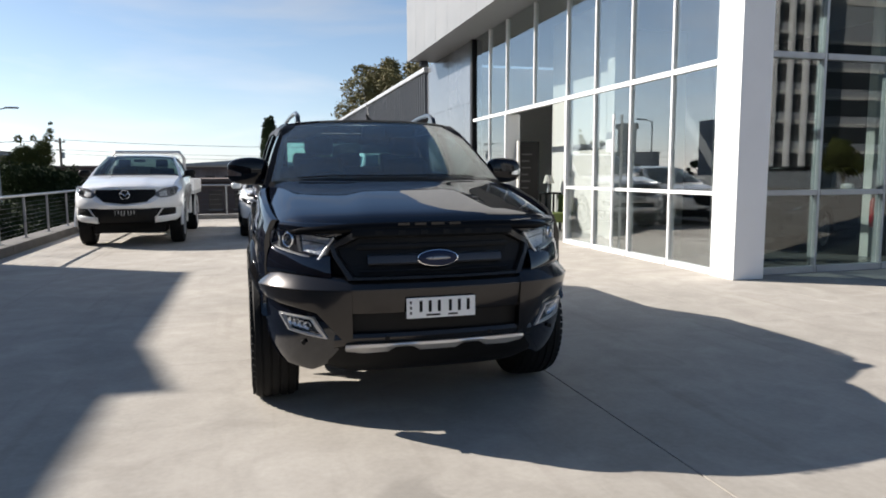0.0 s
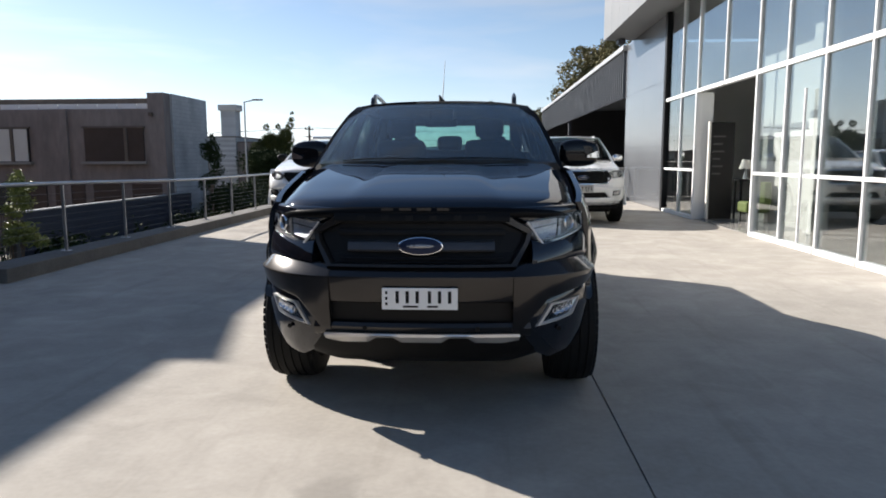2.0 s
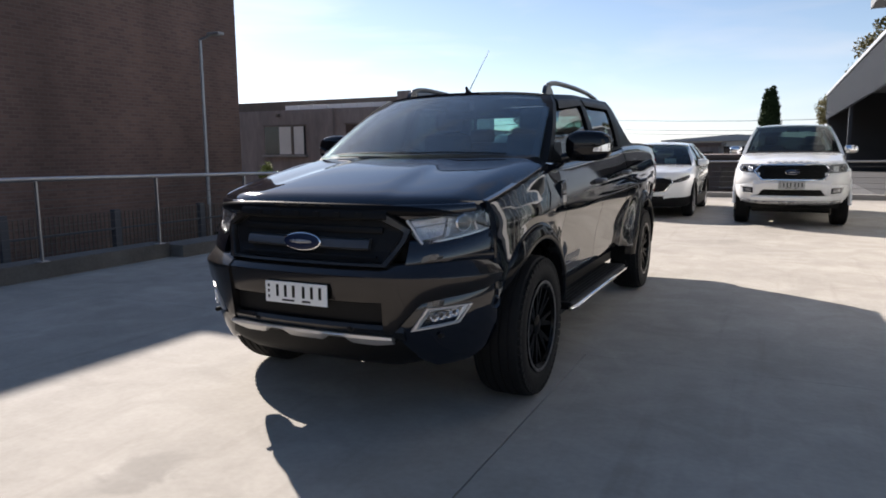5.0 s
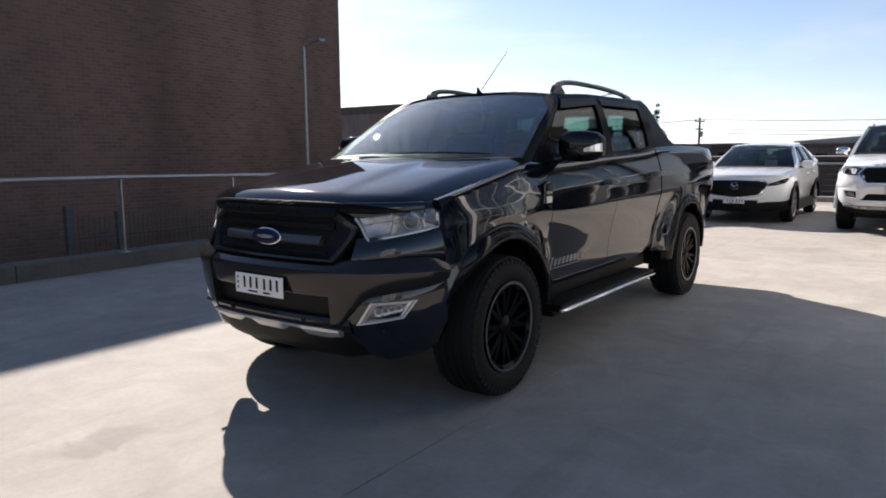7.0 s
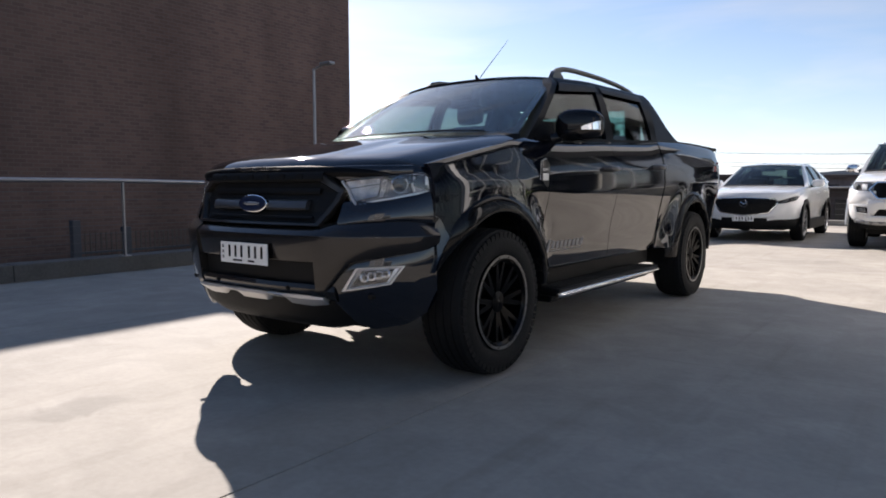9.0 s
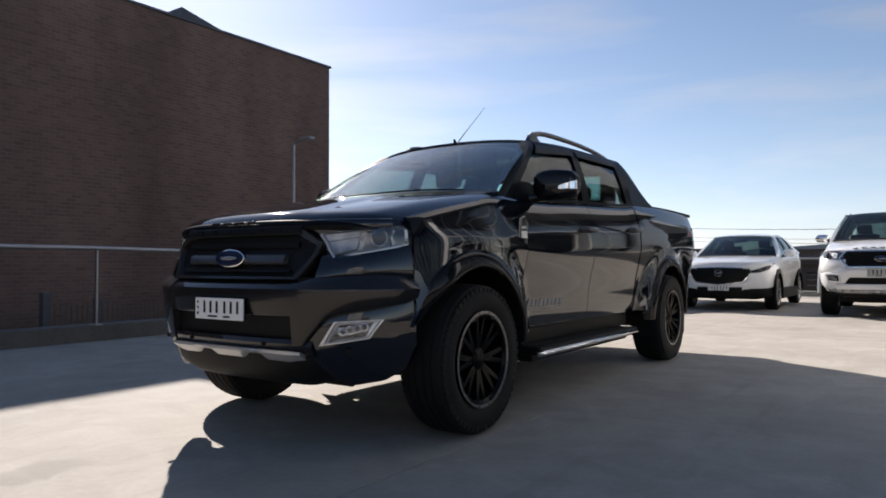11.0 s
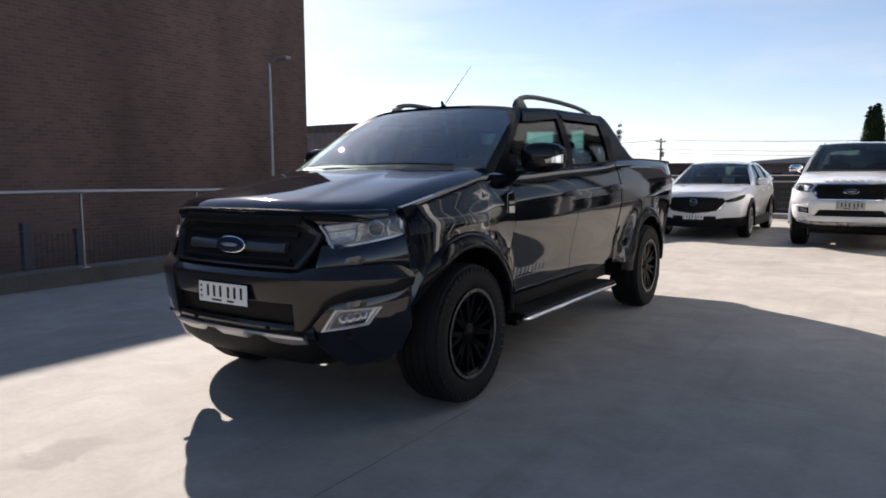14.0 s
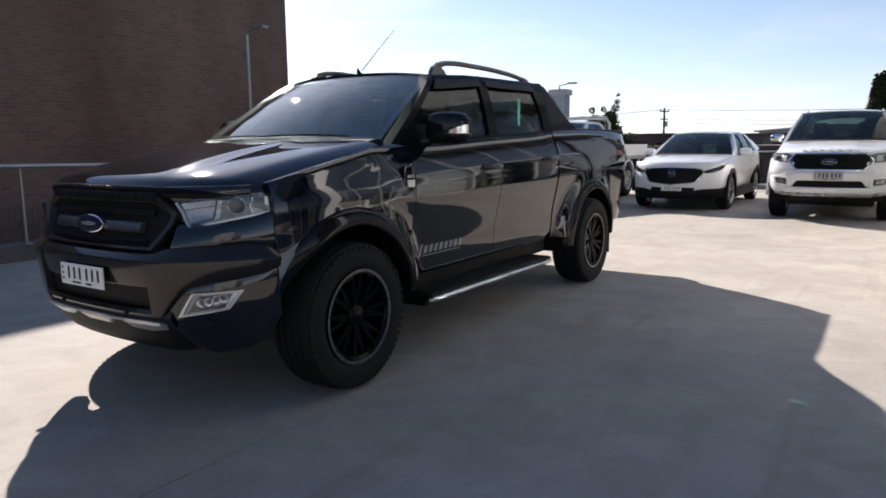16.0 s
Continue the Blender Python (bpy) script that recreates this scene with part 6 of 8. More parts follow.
# handles, badges, decals, fuel door, steps
for sg in (1, -1):
    for y in (2.47, 3.44):
        p = side_point(y, 0.77)
        hb = part("door_handle", tube(bmesh.new(), [(sg * (p.x - 0.01), y - 0.095, p.z), (sg * (p.x + 0.032), y - 0.075, p.z), (sg * (p.x + 0.036), y, p.z), (sg * (p.x + 0.032), y + 0.075, p.z), (sg * (p.x - 0.01), y + 0.095, p.z)], 0.018, 8), M_GRILLE_BAR, truck, smooth=50)
        part("handle_recess", boxed(min(sg * (p.x - 0.02), sg * (p.x + 0.003)), max(sg * (p.x - 0.02), sg * (p.x + 0.003)), y - 0.06, y + 0.06, p.z - 0.035, p.z + 0.02, bevel=0.003), M_INK, hb)
    x = half_width(1.48)
    v = part("fender_vent", prism(bmesh.new(), [(1.420, 1.050), (1.528, 1.020), (1.540, 1.150), (1.50, 1.190), (1.430, 1.175)], sg * (x - 0.03), sg * (x + 0.006), "x"), M_TRIM_GLOSS, truck, "gloss black fender vent with a small badge")
    part("vent_edge", tube(bmesh.new(), [(sg * (x + 0.006), 1.424, 1.060), (sg * (x + 0.006), 1.432, 1.172), (sg * (x + 0.006), 1.495, 1.188)], 0.004, 6), M_BEZEL, v)
    part("vent_badge", boxed(min(sg * (x + 0.004), sg * (x + 0.012)), max(sg * (x + 0.004), sg * (x + 0.012)), 1.452, 1.520, 1.058, 1.100, bevel=0.002), M_SILVER, v)
    part("vent_badge", boxed(min(sg * (x + 0.004), sg * (x + 0.011)), max(sg * (x + 0.004), sg * (x + 0.011)), 1.452, 1.520, 1.112, 1.130, bevel=0.002), M_BEZEL, v)

    def decal(y0, w, z0, z1, slant, mat):
        rows = []
        for a in (0.0, 0.5, 1.0):
            z = z0 + (z1 - z0) * a
            row = []
            for b in (0.0, 1.0):
                y = y0 + w * b + slant * a
                q = side_point(y, (z - 0.5) / (belt(y) - 0.5))
                row.append(Vector((sg * (q.x + 0.0025), q.y, q.z)))
            rows.append(row)
        part("decal_bar", sheet(bmesh.new(), rows, (-sg * 0.004, 0, 0)), mat, truck)

    decal(1.635, 0.030, 0.612, 0.690, 0.030, M_DECAL)
    for k in range(8):
        decal(1.700 + 0.058 * k, 0.036, 0.632, 0.678, 0.015, M_DECAL)
    decal(1.690, 0.44, 0.614, 0.620, 0.0, M_DECAL)
    for k in range(3):
        decal(5.06 + 0.060 * k, 0.040, 1.180, 1.232, 0.014, M_DECAL if k != 1 else M_RED_PAINT)
    part("sill", boxed(min(sg * 0.68, sg * 0.775), max(sg * 0.68, sg * 0.775), 1.50, 3.66, 0.375, 0.535, bevel=0.015), M_PLASTIC, truck)
    step = part("side_step", boxed(min(sg * 0.74, sg * 0.955), max(sg * 0.74, sg * 0.955), 1.66, 3.42, 0.335, 0.385, bevel=0.018), M_PLASTIC, truck, "black side step with a bright edge")
    part("step_edge", tube(bmesh.new(), [(sg * 0.935, 1.66, 0.345), (sg * 0.962, 1.72, 0.352), (sg * 0.962, 3.36, 0.352), (sg * 0.935, 3.42, 0.345)], 0.017, 10), M_CHROME, step, smooth=50)
    for k in range(5):
        xx = sg * (0.80 + 0.03 * k)
        part("step_rib", boxed(xx - 0.006, xx + 0.006, 1.72, 3.36, 0.384, 0.391), M_RUBBER, step)
    for y in (1.85, 2.55, 3.25):
        part("step_bracket", tube(bmesh.new(), [(sg * 0.42, y, 0.44), (sg * 0.78, y, 0.36)], 0.02, 8), M_PLASTIC, step)
    # added flap, hidden by the tyre, blocks sun leaking under the truck
    part("mud_flap", boxed(min(sg * 0.52, sg * 0.79), max(sg * 0.52, sg * 0.79), 1.450, 1.465, 0.15, 0.60), M_PLASTIC, truck)
    part("step_rail", boxed(min(sg * 0.68, sg * 0.86), max(sg * 0.68, sg * 0.86), 1.72, 3.42, 0.285, 0.338, bevel=0.012), M_PLASTIC, step)
    part("mud_flap", boxed(min(sg * 0.72, sg * 0.93), max(sg * 0.72, sg * 0.93), 4.84, 4.855, 0.22, 0.62), M_PLASTIC, truck)

# cabin
part("dashboard", boxed(-0.74, 0.74, 1.50, 1.86, 1.05, 1.305, bevel=0.05), M_SEAT, truck)
sw_ = part("steering_wheel", revolve(bmesh.new(), [(0.0, 0.175), (0.012, 0.187), (0.0, 0.199), (-0.012, 0.187)], 28), M_INK, truck, smooth=60)
sw_.matrix_basis = pose(-0.37, 1.97, 1.23, 0, -25, 90)
part("wheel_boss", tube(bmesh.new(), [(-0.37, 1.86, 1.16), (-0.37, 1.96, 1.225)], 0.06, 10), M_INK, sw_).matrix_parent_inverse = sw_.matrix_basis.inverted()
for x in (-0.37, 0.37):
    st = part("front_seat", boxed(x - 0.25, x + 0.25, 2.05, 2.55, 0.85, 1.08, bevel=0.06), M_SEAT, truck)
    bm = boxed(x - 0.21, x + 0.21, 2.50, 2.64, 0.98, 1.52, bevel=0.06)
    part("seat_back", bm, M_SEAT, st)
    part("headrest", boxed(x - 0.12, x + 0.12, 2.55, 2.65, 1.535, 1.70, bevel=0.045), M_SEAT, st)
rs = part("rear_seat", boxed(-0.68, 0.68, 3.0, 3.45, 0.85, 1.05, bevel=0.05), M_SEAT, truck)
part("seat_back", boxed(-0.68, 0.68, 3.36, 3.52, 1.0, 1.45, bevel=0.05), M_SEAT, rs)
for x in (-0.42, 0.0, 0.42):
    part("headrest", boxed(x - 0.12, x + 0.12, 3.40, 3.50, 1.44, 1.58, bevel=0.04), M_SEAT, rs)
part("interior_mirror", boxed(-0.12, 0.12, 1.98, 2.01, 1.60, 1.665, bevel=0.012), M_INK, truck)
part("camera_pod", boxed(-0.09, 0.09, 1.96, 2.06, 1.645, 1.735, bevel=0.015), M_INK, truck)


# ---- the parked white cars ----
SHAPES = {}


def build_car(name, label, m, paint, d):
    """A parked car from a table of its shape; x across, y back from the nose, z up. Returns the car and its face."""
    SHAPES[name] = d
    car = thing(name, label, d.get("category", "car"), m, group="parked cars")
    fr = Front(d["plan"], d["lean"])
    hubs, R, hz, arch = d["hubs"], d["R"], d["R"] - 0.005, d["arch"]

    def bl(y):
        return lerp_table(d["belt"], y)

    def hw(y):
        return lerp_table(d["half"], y)

    def side(y, f):
        z = d["sill"] + (bl(y) - d["sill"]) * f
        x = hw(y) + lerp_table(SIDE_PROF, f)
        nose = max(0.0, min(1.0, (d["door"][0] - y) / 0.5))
        if f > 0.74:
            x -= nose * 0.05 * ((f - 0.74) / 0.26) ** 1.5
        return Vector((x, y, z))

    def fit(p):
        for c in hubs:
            v = Vector((p.y - c, p.z - hz))
            if arch * 0.75 < v.length < arch:
                v = v.normalized() * arch
                return Vector((p.x, c + v.x, hz + v.y))
        return p

    fs = sorted({f for f, _ in SIDE_PROF} | {0.10, 0.21, 0.35, 0.48, 0.60, 0.70})
    ends = [d["nose"], *d["door"], d["tail"]]
    for pn, y0, y1 in zip(["fender"] + ["door"] * (len(d["door"]) - 1) + ["rear_quarter"], ends, ends[1:]):
        n = max(int((y1 - y0) / 0.06), 2)
        rows = [[side(y0 + 0.003 + (y1 - y0 - 0.006) * i / n, f) for f in fs] for i in range(n + 1)]
        cut = [[any((c.y - h) ** 2 + (c.z - hz) ** 2 < (arch * 0.93) ** 2 for h in hubs) for c in [(rows[i][j] + rows[i + 1][j + 1]) / 2 for j in range(len(fs) - 1)]] for i in range(n)]
        bm = sheet(bmesh.new(), [[fit(p) for p in r] for r in rows], (-0.03, 0, 0), lambda i, j: not cut[i][j])
        o = mirrored(bm)
        part(pn, bm, paint, car, smooth=30)
        part(pn, o, paint, car, smooth=30)
    # arches, wells, wheels, underside
    for sg in (1, -1):
        for c in hubs:
            bm = bmesh.new()
            rings = []
            prof = [(arch - 0.02, -0.05), (arch - 0.02, 0.010), (arch + 0.0, 0.016), (arch + d["clad"], 0.008), (arch + d["clad"], -0.02)]
            for k in range(29):
                a = math.pi * k / 28
                rings.append([bm.verts.new((sg * (hw(c) + o), c + r * math.cos(a), hz + r * math.sin(a))) for r, o in prof])
            for p, q in zip(rings, rings[1:]):
                for j in range(len(prof)):
                    bm.faces.new((p[j], p[(j + 1) % len(prof)], q[(j + 1) % len(prof)], q[j]))
            bm.faces.new(rings[0][::-1])
            bm.faces.new(rings[-1])
            part("arch_trim", bm, d["arch_mat"], car, smooth=40)
            part("wheel_liner", sheet(bmesh.new(), [[Vector((sg * 0.5, c + (arch - 0.01) * math.cos(math.pi * k / 16), hz + (arch - 0.01) * math.sin(math.pi * k / 16))), Vector((sg * (hw(c) - 0.02), c + (arch - 0.01) * math.cos(math.pi * k / 16), hz + (arch - 0.01) * math.sin(math.pi * k / 16)))] for k in range(17)], (0, 0, 0.01)), M_PLASTIC, car)
    part("underbody", boxed(-0.60, 0.60, 0.35, d["tail"] - 0.2, d["sill"] - 0.02, d["sill"] + 0.30), M_PLASTIC, car)
    part("under_tray", boxed(-0.62, 0.62, 0.45, d["tail"] - 0.5, d["R"] * 0.62, d["sill"] - 0.02, bevel=0.03), M_PLASTIC, car)
    part("cabin_tub", boxed(-hw(2) + 0.10, hw(2) - 0.10, d["door"][0] - 0.1, d["tail"] - 0.15, d["sill"] + 0.02, bl(2) - 0.12), M_PLASTIC, car)
    w = wheel_parts(car, R, d["W"], d["rim"], "plain", rim_mat=d["rim_mat"], tread=False, seg=36)
    put_wheels(w, hw(hubs[0]) - d["W"] / 2 - 0.01, hubs[0], hubs[1], R)
    # bonnet
    cow, bz = d["cowl"], d["bonnet_z"]

    def bon(s, t):
        x = s * (d["bonnet_w"][0] + (d["bonnet_w"][1] - d["bonnet_w"][0]) * t)
        y0 = fr.at(fr.u_of_x(abs(x)), d["lip"], 0.0).y - 0.004
        y1 = cow + 0.14 * s * s
        z = lerp_table(bz, t) - 0.03 * abs(s) ** 3 * (1 - 0.5 * t)
        z += d.get("bulge", 0.012) / (1 + math.exp((abs(x) - 0.36) * 50)) * math.sin(math.pi * min(1, 0.1 + 0.9 * t)) ** 0.5
        return Vector((x, y0 + (y1 - y0) * t, z))

    ss = [k / 13 - 1 for k in range(27)]
    tt = [0, 0.02, 0.05, 0.1] + [0.2 + 0.08 * k for k in range(11)]
    part("bonnet", sheet(bmesh.new(), [[bon(s, t) for s in ss] for t in tt], (0, 0, -0.02)), paint, car, smooth=30)
    part("nose_panel", fr.strip(bmesh.new(), [(-fr.u_of_x(d["bonnet_w"][0]) - 0.05, d["lip"] - d.get("nose_h", 0.10), d["lip"] + 0.005), (fr.u_of_x(d["bonnet_w"][0]) + 0.05, d["lip"] - d.get("nose_h", 0.10), d["lip"] + 0.005)], shift(ROUND, -0.006), 30), paint, car, smooth=40)
    # screen, roof
    (xb, xt), (yt, zt), zb = d["screen_w"], d["screen_top"], d["screen_z"]

    def scr(s, t):
        y0, y1 = cow + 0.03 + 0.15 * s * s, yt + 0.09 * s * s
        return Vector((s * (xb + (xt - xb) * t), y0 + (y1 - y0) * t, zb - 0.01 * s * s + (zt - zb) * t - 0.012 * s * s * t + 0.025 * math.sin(math.pi * t)))

    g = [k / 10 for k in range(11)]
    part("windscreen", sheet(bmesh.new(), [[scr(2 * s - 1, t) for s in g] for t in g], (0, 0.003, -0.004)), M_CAR_SCREEN, car, smooth=60)
    part("cowl", sheet(bmesh.new(), [[bon(2 * s - 1, 1.0) + Vector((0, -0.01, -0.012)) for s in g], [scr(2 * s - 1, 0.04) for s in g]], (0, 0, -0.02)), M_INK, car)
    ye, roof_t = d["roof_end"], d["roof"]

    def roof(s, t):
        y0 = yt + 0.09 * s * s - 0.005
        y = y0 + (ye - y0) * t
        return Vector((s * (xt + 0.008), y, lerp_table(roof_t, y) - 0.03 * s ** 4 - 0.018 * s * s))

    part("roof", sheet(bmesh.new(), [[roof(2 * s - 1, t) for s in [k / 14 for k in range(15)]] for t in g], (0, 0, -0.03)), d.get("roof_mat", paint), car, smooth=40)

    # side windows
    def up(y, f, out):
        b, t = bl(y) - 0.01, lerp_table(roof_t, y) - 0.045
        x0 = hw(min(max(y, 1.2), d["tail"] - 0.5)) - 0.075
        return Vector((x0 + (xt + 0.015 - x0) * f + 0.02 * math.sin(math.pi * f) + out, y, b + (t - b) * f))

    def quad(nm, a, b, c, e, mat, out, thick=0.03, n=6):
        rows = []
        for i in range(n + 1):
            t = i / n
            row = []
            for j in range(n + 1):
                s = j / n
                y = (a[0] + (b[0] - a[0]) * s) * (1 - t) + (e[0] + (c[0] - e[0]) * s) * t
                f = (a[1] + (b[1] - a[1]) * s) * (1 - t) + (e[1] + (c[1] - e[1]) * s) * t
                row.append(up(y, f, out))
            rows.append(row)
        bm = sheet(bmesh.new(), rows, (-thick, 0, 0))
        o = mirrored(bm)
        part(nm, bm, mat, car, smooth=50)
        part(nm, o, mat, car, smooth=50)

    a0 = cow + 0.16
    at = yt + 0.10
    quad("a_pillar", (a0, 0), (a0 + 0.20, 0), (at + 0.14, 1), (at, 1), paint, 0.0, 0.06)
    quad("roof_rail", (at + 0.05, 0.92), (ye - 0.12, 0.92), (ye, 1.03), (at - 0.02, 1.03), d.get("roof_mat", paint), 0.003, 0.06)
    wy = d["windows"]
    for k, (y0, y1, top0, top1) in enumerate(wy):
        quad("side_glass", (y0, 0.03), (y1, 0.03), (top1, 0.93), (top0, 0.93), M_TINT, -0.012, 0.004)
        if k + 1 < len(wy):
            quad("pillar", (y1 - 0.02, 0), (wy[k + 1][0] + 0.02, 0), (wy[k + 1][2] + 0.02, 0.95), (top1 - 0.02, 0.95), M_INK, 0.0, 0.05)
    y1, top1 = wy[-1][1], wy[-1][3]
    quad("rear_pillar", (y1 - 0.03, 0), (d["back"][0], 0), (ye, 1.0), (top1 - 0.03, 1.0), paint, 0.002, 0.06)
    quad("sill_trim", (a0 + 0.18, 0), (y1, 0), (y1, 0.05), (a0 + 0.22, 0.05), M_INK, 0.004, 0.02)
    # back of the car
    yb, zbk = d["back"]
    hwb = hw(d["tail"])
    bm = sheet(bmesh.new(), [[Vector((s * (hwb - 0.02), d["tail"] + 0.05 * (1 - s * s) - 0.02, z)) for s in (-1, -0.5, 0, 0.5, 1)] for z in (d["sill"], d["sill"] + 0.3, bl(d["tail"]) - 0.1, bl(d["tail"]))], (0, -0.04, 0))
    part("tailgate", bm, paint, car, smooth=40)
    rows = [[Vector((s * (xt + (0.06 if t < 0.5 else 0.0)), yb + (ye - yb) * t, bl(yb) - 0.01 + (lerp_table(roof_t, ye) - 0.03 - bl(yb) + 0.01) * t)) for s in (-1, -0.5, 0, 0.5, 1)] for t in (0, 0.5, 1)]
    part("rear_glass", sheet(bmesh.new(), rows, (0, -0.004, 0)), M_TINT, car)
    if d["tail"] - yb > 0.1:
        part("rear_deck", sheet(bmesh.new(), [[Vector((s * (hw(y) - 0.09), y, bl(y) - 0.002)) for s in (-1, 0, 1)] for y in (yb - 0.05, d["tail"])], (0, 0, -0.03)), paint, car)
    # mirrors
    my, mz, mm = d["mirror"]
    for sg in (1, -1):
        bm = bmesh.new()
        bmesh.ops.create_uvsphere(bm, u_segments=18, v_segments=10, radius=1.0)
        for v in bm.verts:
            x, y, z = [math.copysign(abs(c) ** 0.65, c) for c in v.co]
            v.co = Vector((sg * (hw(my) + 0.05 + 0.115 * x), my + y * (0.07 if y < 0 else 0.025), mz + 0.072 * z))
        mi = part("mirror", bm, mm, car, smooth=60)
        part("mirror_arm", tube(bmesh.new(), [(sg * (hw(my) - 0.10), my, mz - 0.07), (sg * (hw(my) + 0.0), my, mz - 0.045)], 0.025, 8), M_INK, mi)
        for y in d["handles"]:
            p = side(y, 0.80)
            part("door_handle", tube(bmesh.new(), [(sg * (p.x - 0.01), y - 0.09, p.z), (sg * (p.x + 0.03), y - 0.06, p.z), (sg * (p.x + 0.03), y + 0.06, p.z), (sg * (p.x - 0.01), y + 0.09, p.z)], 0.012, 6), paint, car)
    # cabin
    sy = cow + 1.0
    part("dashboard", boxed(-0.66, 0.66, cow + 0.22, cow + 0.55, bl(2) - 0.3, zb - 0.05, bevel=0.04), M_SEAT, car)
    sw2 = part("steering_wheel", revolve(bmesh.new(), [(0.0, 0.17), (0.012, 0.182), (0.0, 0.194), (-0.012, 0.182)], 22), M_INK, car)
    sw2.matrix_basis = pose(-0.36, cow + 0.66, zb - 0.10, 0, -25, 90)
    for x in (-0.36, 0.36):
        st = part("front_seat", boxed(x - 0.24, x + 0.24, sy + 0.14, sy + 0.30, bl(2) - 0.45, bl(2) + 0.16, bevel=0.05), M_SEAT, car)
        part("headrest", boxed(x - 0.12, x + 0.12, sy + 0.20, sy + 0.30, bl(2) + 0.17, bl(2) + 0.34, bevel=0.04), M_SEAT, st)
    if d.get("rear_seat", True):
        rs_ = part("rear_seat", boxed(-0.62, 0.62, sy + 1.05, sy + 1.2, bl(2) - 0.45, bl(2) + 0.10, bevel=0.05), M_SEAT, car)
        for x in (-0.38, 0.38):
            part("headrest", boxed(x - 0.12, x + 0.12, sy + 1.08, sy + 1.18, bl(2) + 0.10, bl(2) + 0.24, bevel=0.04), M_SEAT, rs_)
    part("interior_mirror", boxed(-0.11, 0.11, yt - 0.03, yt, zt - 0.13, zt - 0.07, bevel=0.01), M_INK, car)
    return car, fr, bon


def both(pts, sg):
    return [(sg * u, z) for u, z in pts]


def face_strip(car, fr, name, st, prof, mat, nu=20, label=""):
    return part(name, fr.strip(bmesh.new(), st, prof, nu), mat, car, label, smooth=40)


def sym(st):
    """Stations given from the middle outward, mirrored."""
    return [(-u, a, b) for u, a, b in st[::-1] if u > 0] + st


def face_lamp(car, fr, sg, outline, bowl, proj, label, housing=None, cover=None):
    la = part("headlamp", fr.patch(bmesh.new(), both(outline, sg), 0.002, -0.05, 0.004, 5), housing or M_LAMP_DARK, car, label, smooth=40)
    part("reflector_bowl", fr.patch(bmesh.new(), both(bowl, sg), 0.008, -0.01, 0.003, 4), M_REFLECTOR, la, smooth=40)
    c = fr.at(sg * proj[0], proj[1], 0.004)
    n = (fr.at(sg * proj[0], proj[1], 0.05) - fr.at(sg * proj[0], proj[1], 0.0)).normalized()
    ob = part("projector", revolve(bmesh.new(), [(0.0, 0.001), (0.0, proj[2]), (0.010, proj[2] * 0.92), (0.018, proj[2] * 0.5), (0.02, 0.001)], 20), M_PROJ, la, smooth=60)
    ob.matrix_basis = Matrix.Translation(c) @ n.to_track_quat("X", "Z").to_matrix().to_4x4()
    part("lamp_cover", fr.patch(bmesh.new(), both(outline, sg), 0.026, 0.020, 0.004, 5), cover or M_LENS, la, smooth=40)
    return la


# large white four-wheel-drive wagon
suv, sf, sb = build_car("wagon", "large white four-wheel-drive wagon parked facing out", pose(3.32, 14.15, 0) @ Matrix.Scale(1.03, 4), M_WHITE_PAINT, dict(
    category="car", nose_h=0.012,
    plan=[(0, 0.02), (0.2, 0.026), (0.4, 0.05), (0.55, 0.095), (0.68, 0.165), (0.78, 0.25), (0.85, 0.35), (0.895, 0.48), (0.918, 0.66), (0.93, 0.9)],
    lean=[(0.30, 0.08), (0.5, 0.02), (0.62, 0.0), (0.82, 0.0), (0.95, 0.04), (1.1, 0.09), (1.2, 0.13)],
    hubs=(0.93, 3.78), R=0.385, W=0.265, rim=0.235, arch=0.46, clad=0.05, arch_mat=M_WHITE_PAINT, rim_mat=M_SILVER, sill=0.42,
    nose=0.46, door=(1.50, 2.55, 3.50), tail=4.83, lip=1.09,
    belt=[(0.3, 1.06), (0.6, 1.12), (1.0, 1.19), (1.4, 1.24), (2.5, 1.27), (3.6, 1.30), (4.83, 1.33)],
    half=[(0.42, 0.865), (0.55, 0.90), (0.75, 0.920), (1.0, 0.930), (4.3, 0.925), (4.7, 0.89), (4.83, 0.85)],
    cowl=1.22, bonnet_w=(0.76, 0.80), bonnet_z=[(0, 1.085), (0.05, 1.125), (0.2, 1.165), (0.6, 1.235), (1.0, 1.275)], bulge=0.02,
    screen_w=(0.78, 0.64), screen_top=(2.05, 1.79), screen_z=1.285,
    roof=[(2.0, 1.79), (2.4, 1.825), (3.2, 1.835), (4.2, 1.80), (4.75, 1.76)], roof_end=4.70, back=(4.80, 1.3),
    windows=[(1.62, 2.52, 2.24, 2.60), (2.62, 3.46, 2.68, 3.44), (3.56, 4.45, 3.54, 4.35)], mirror=(1.72, 1.33, M_CHROME), handles=(2.36, 3.34)))
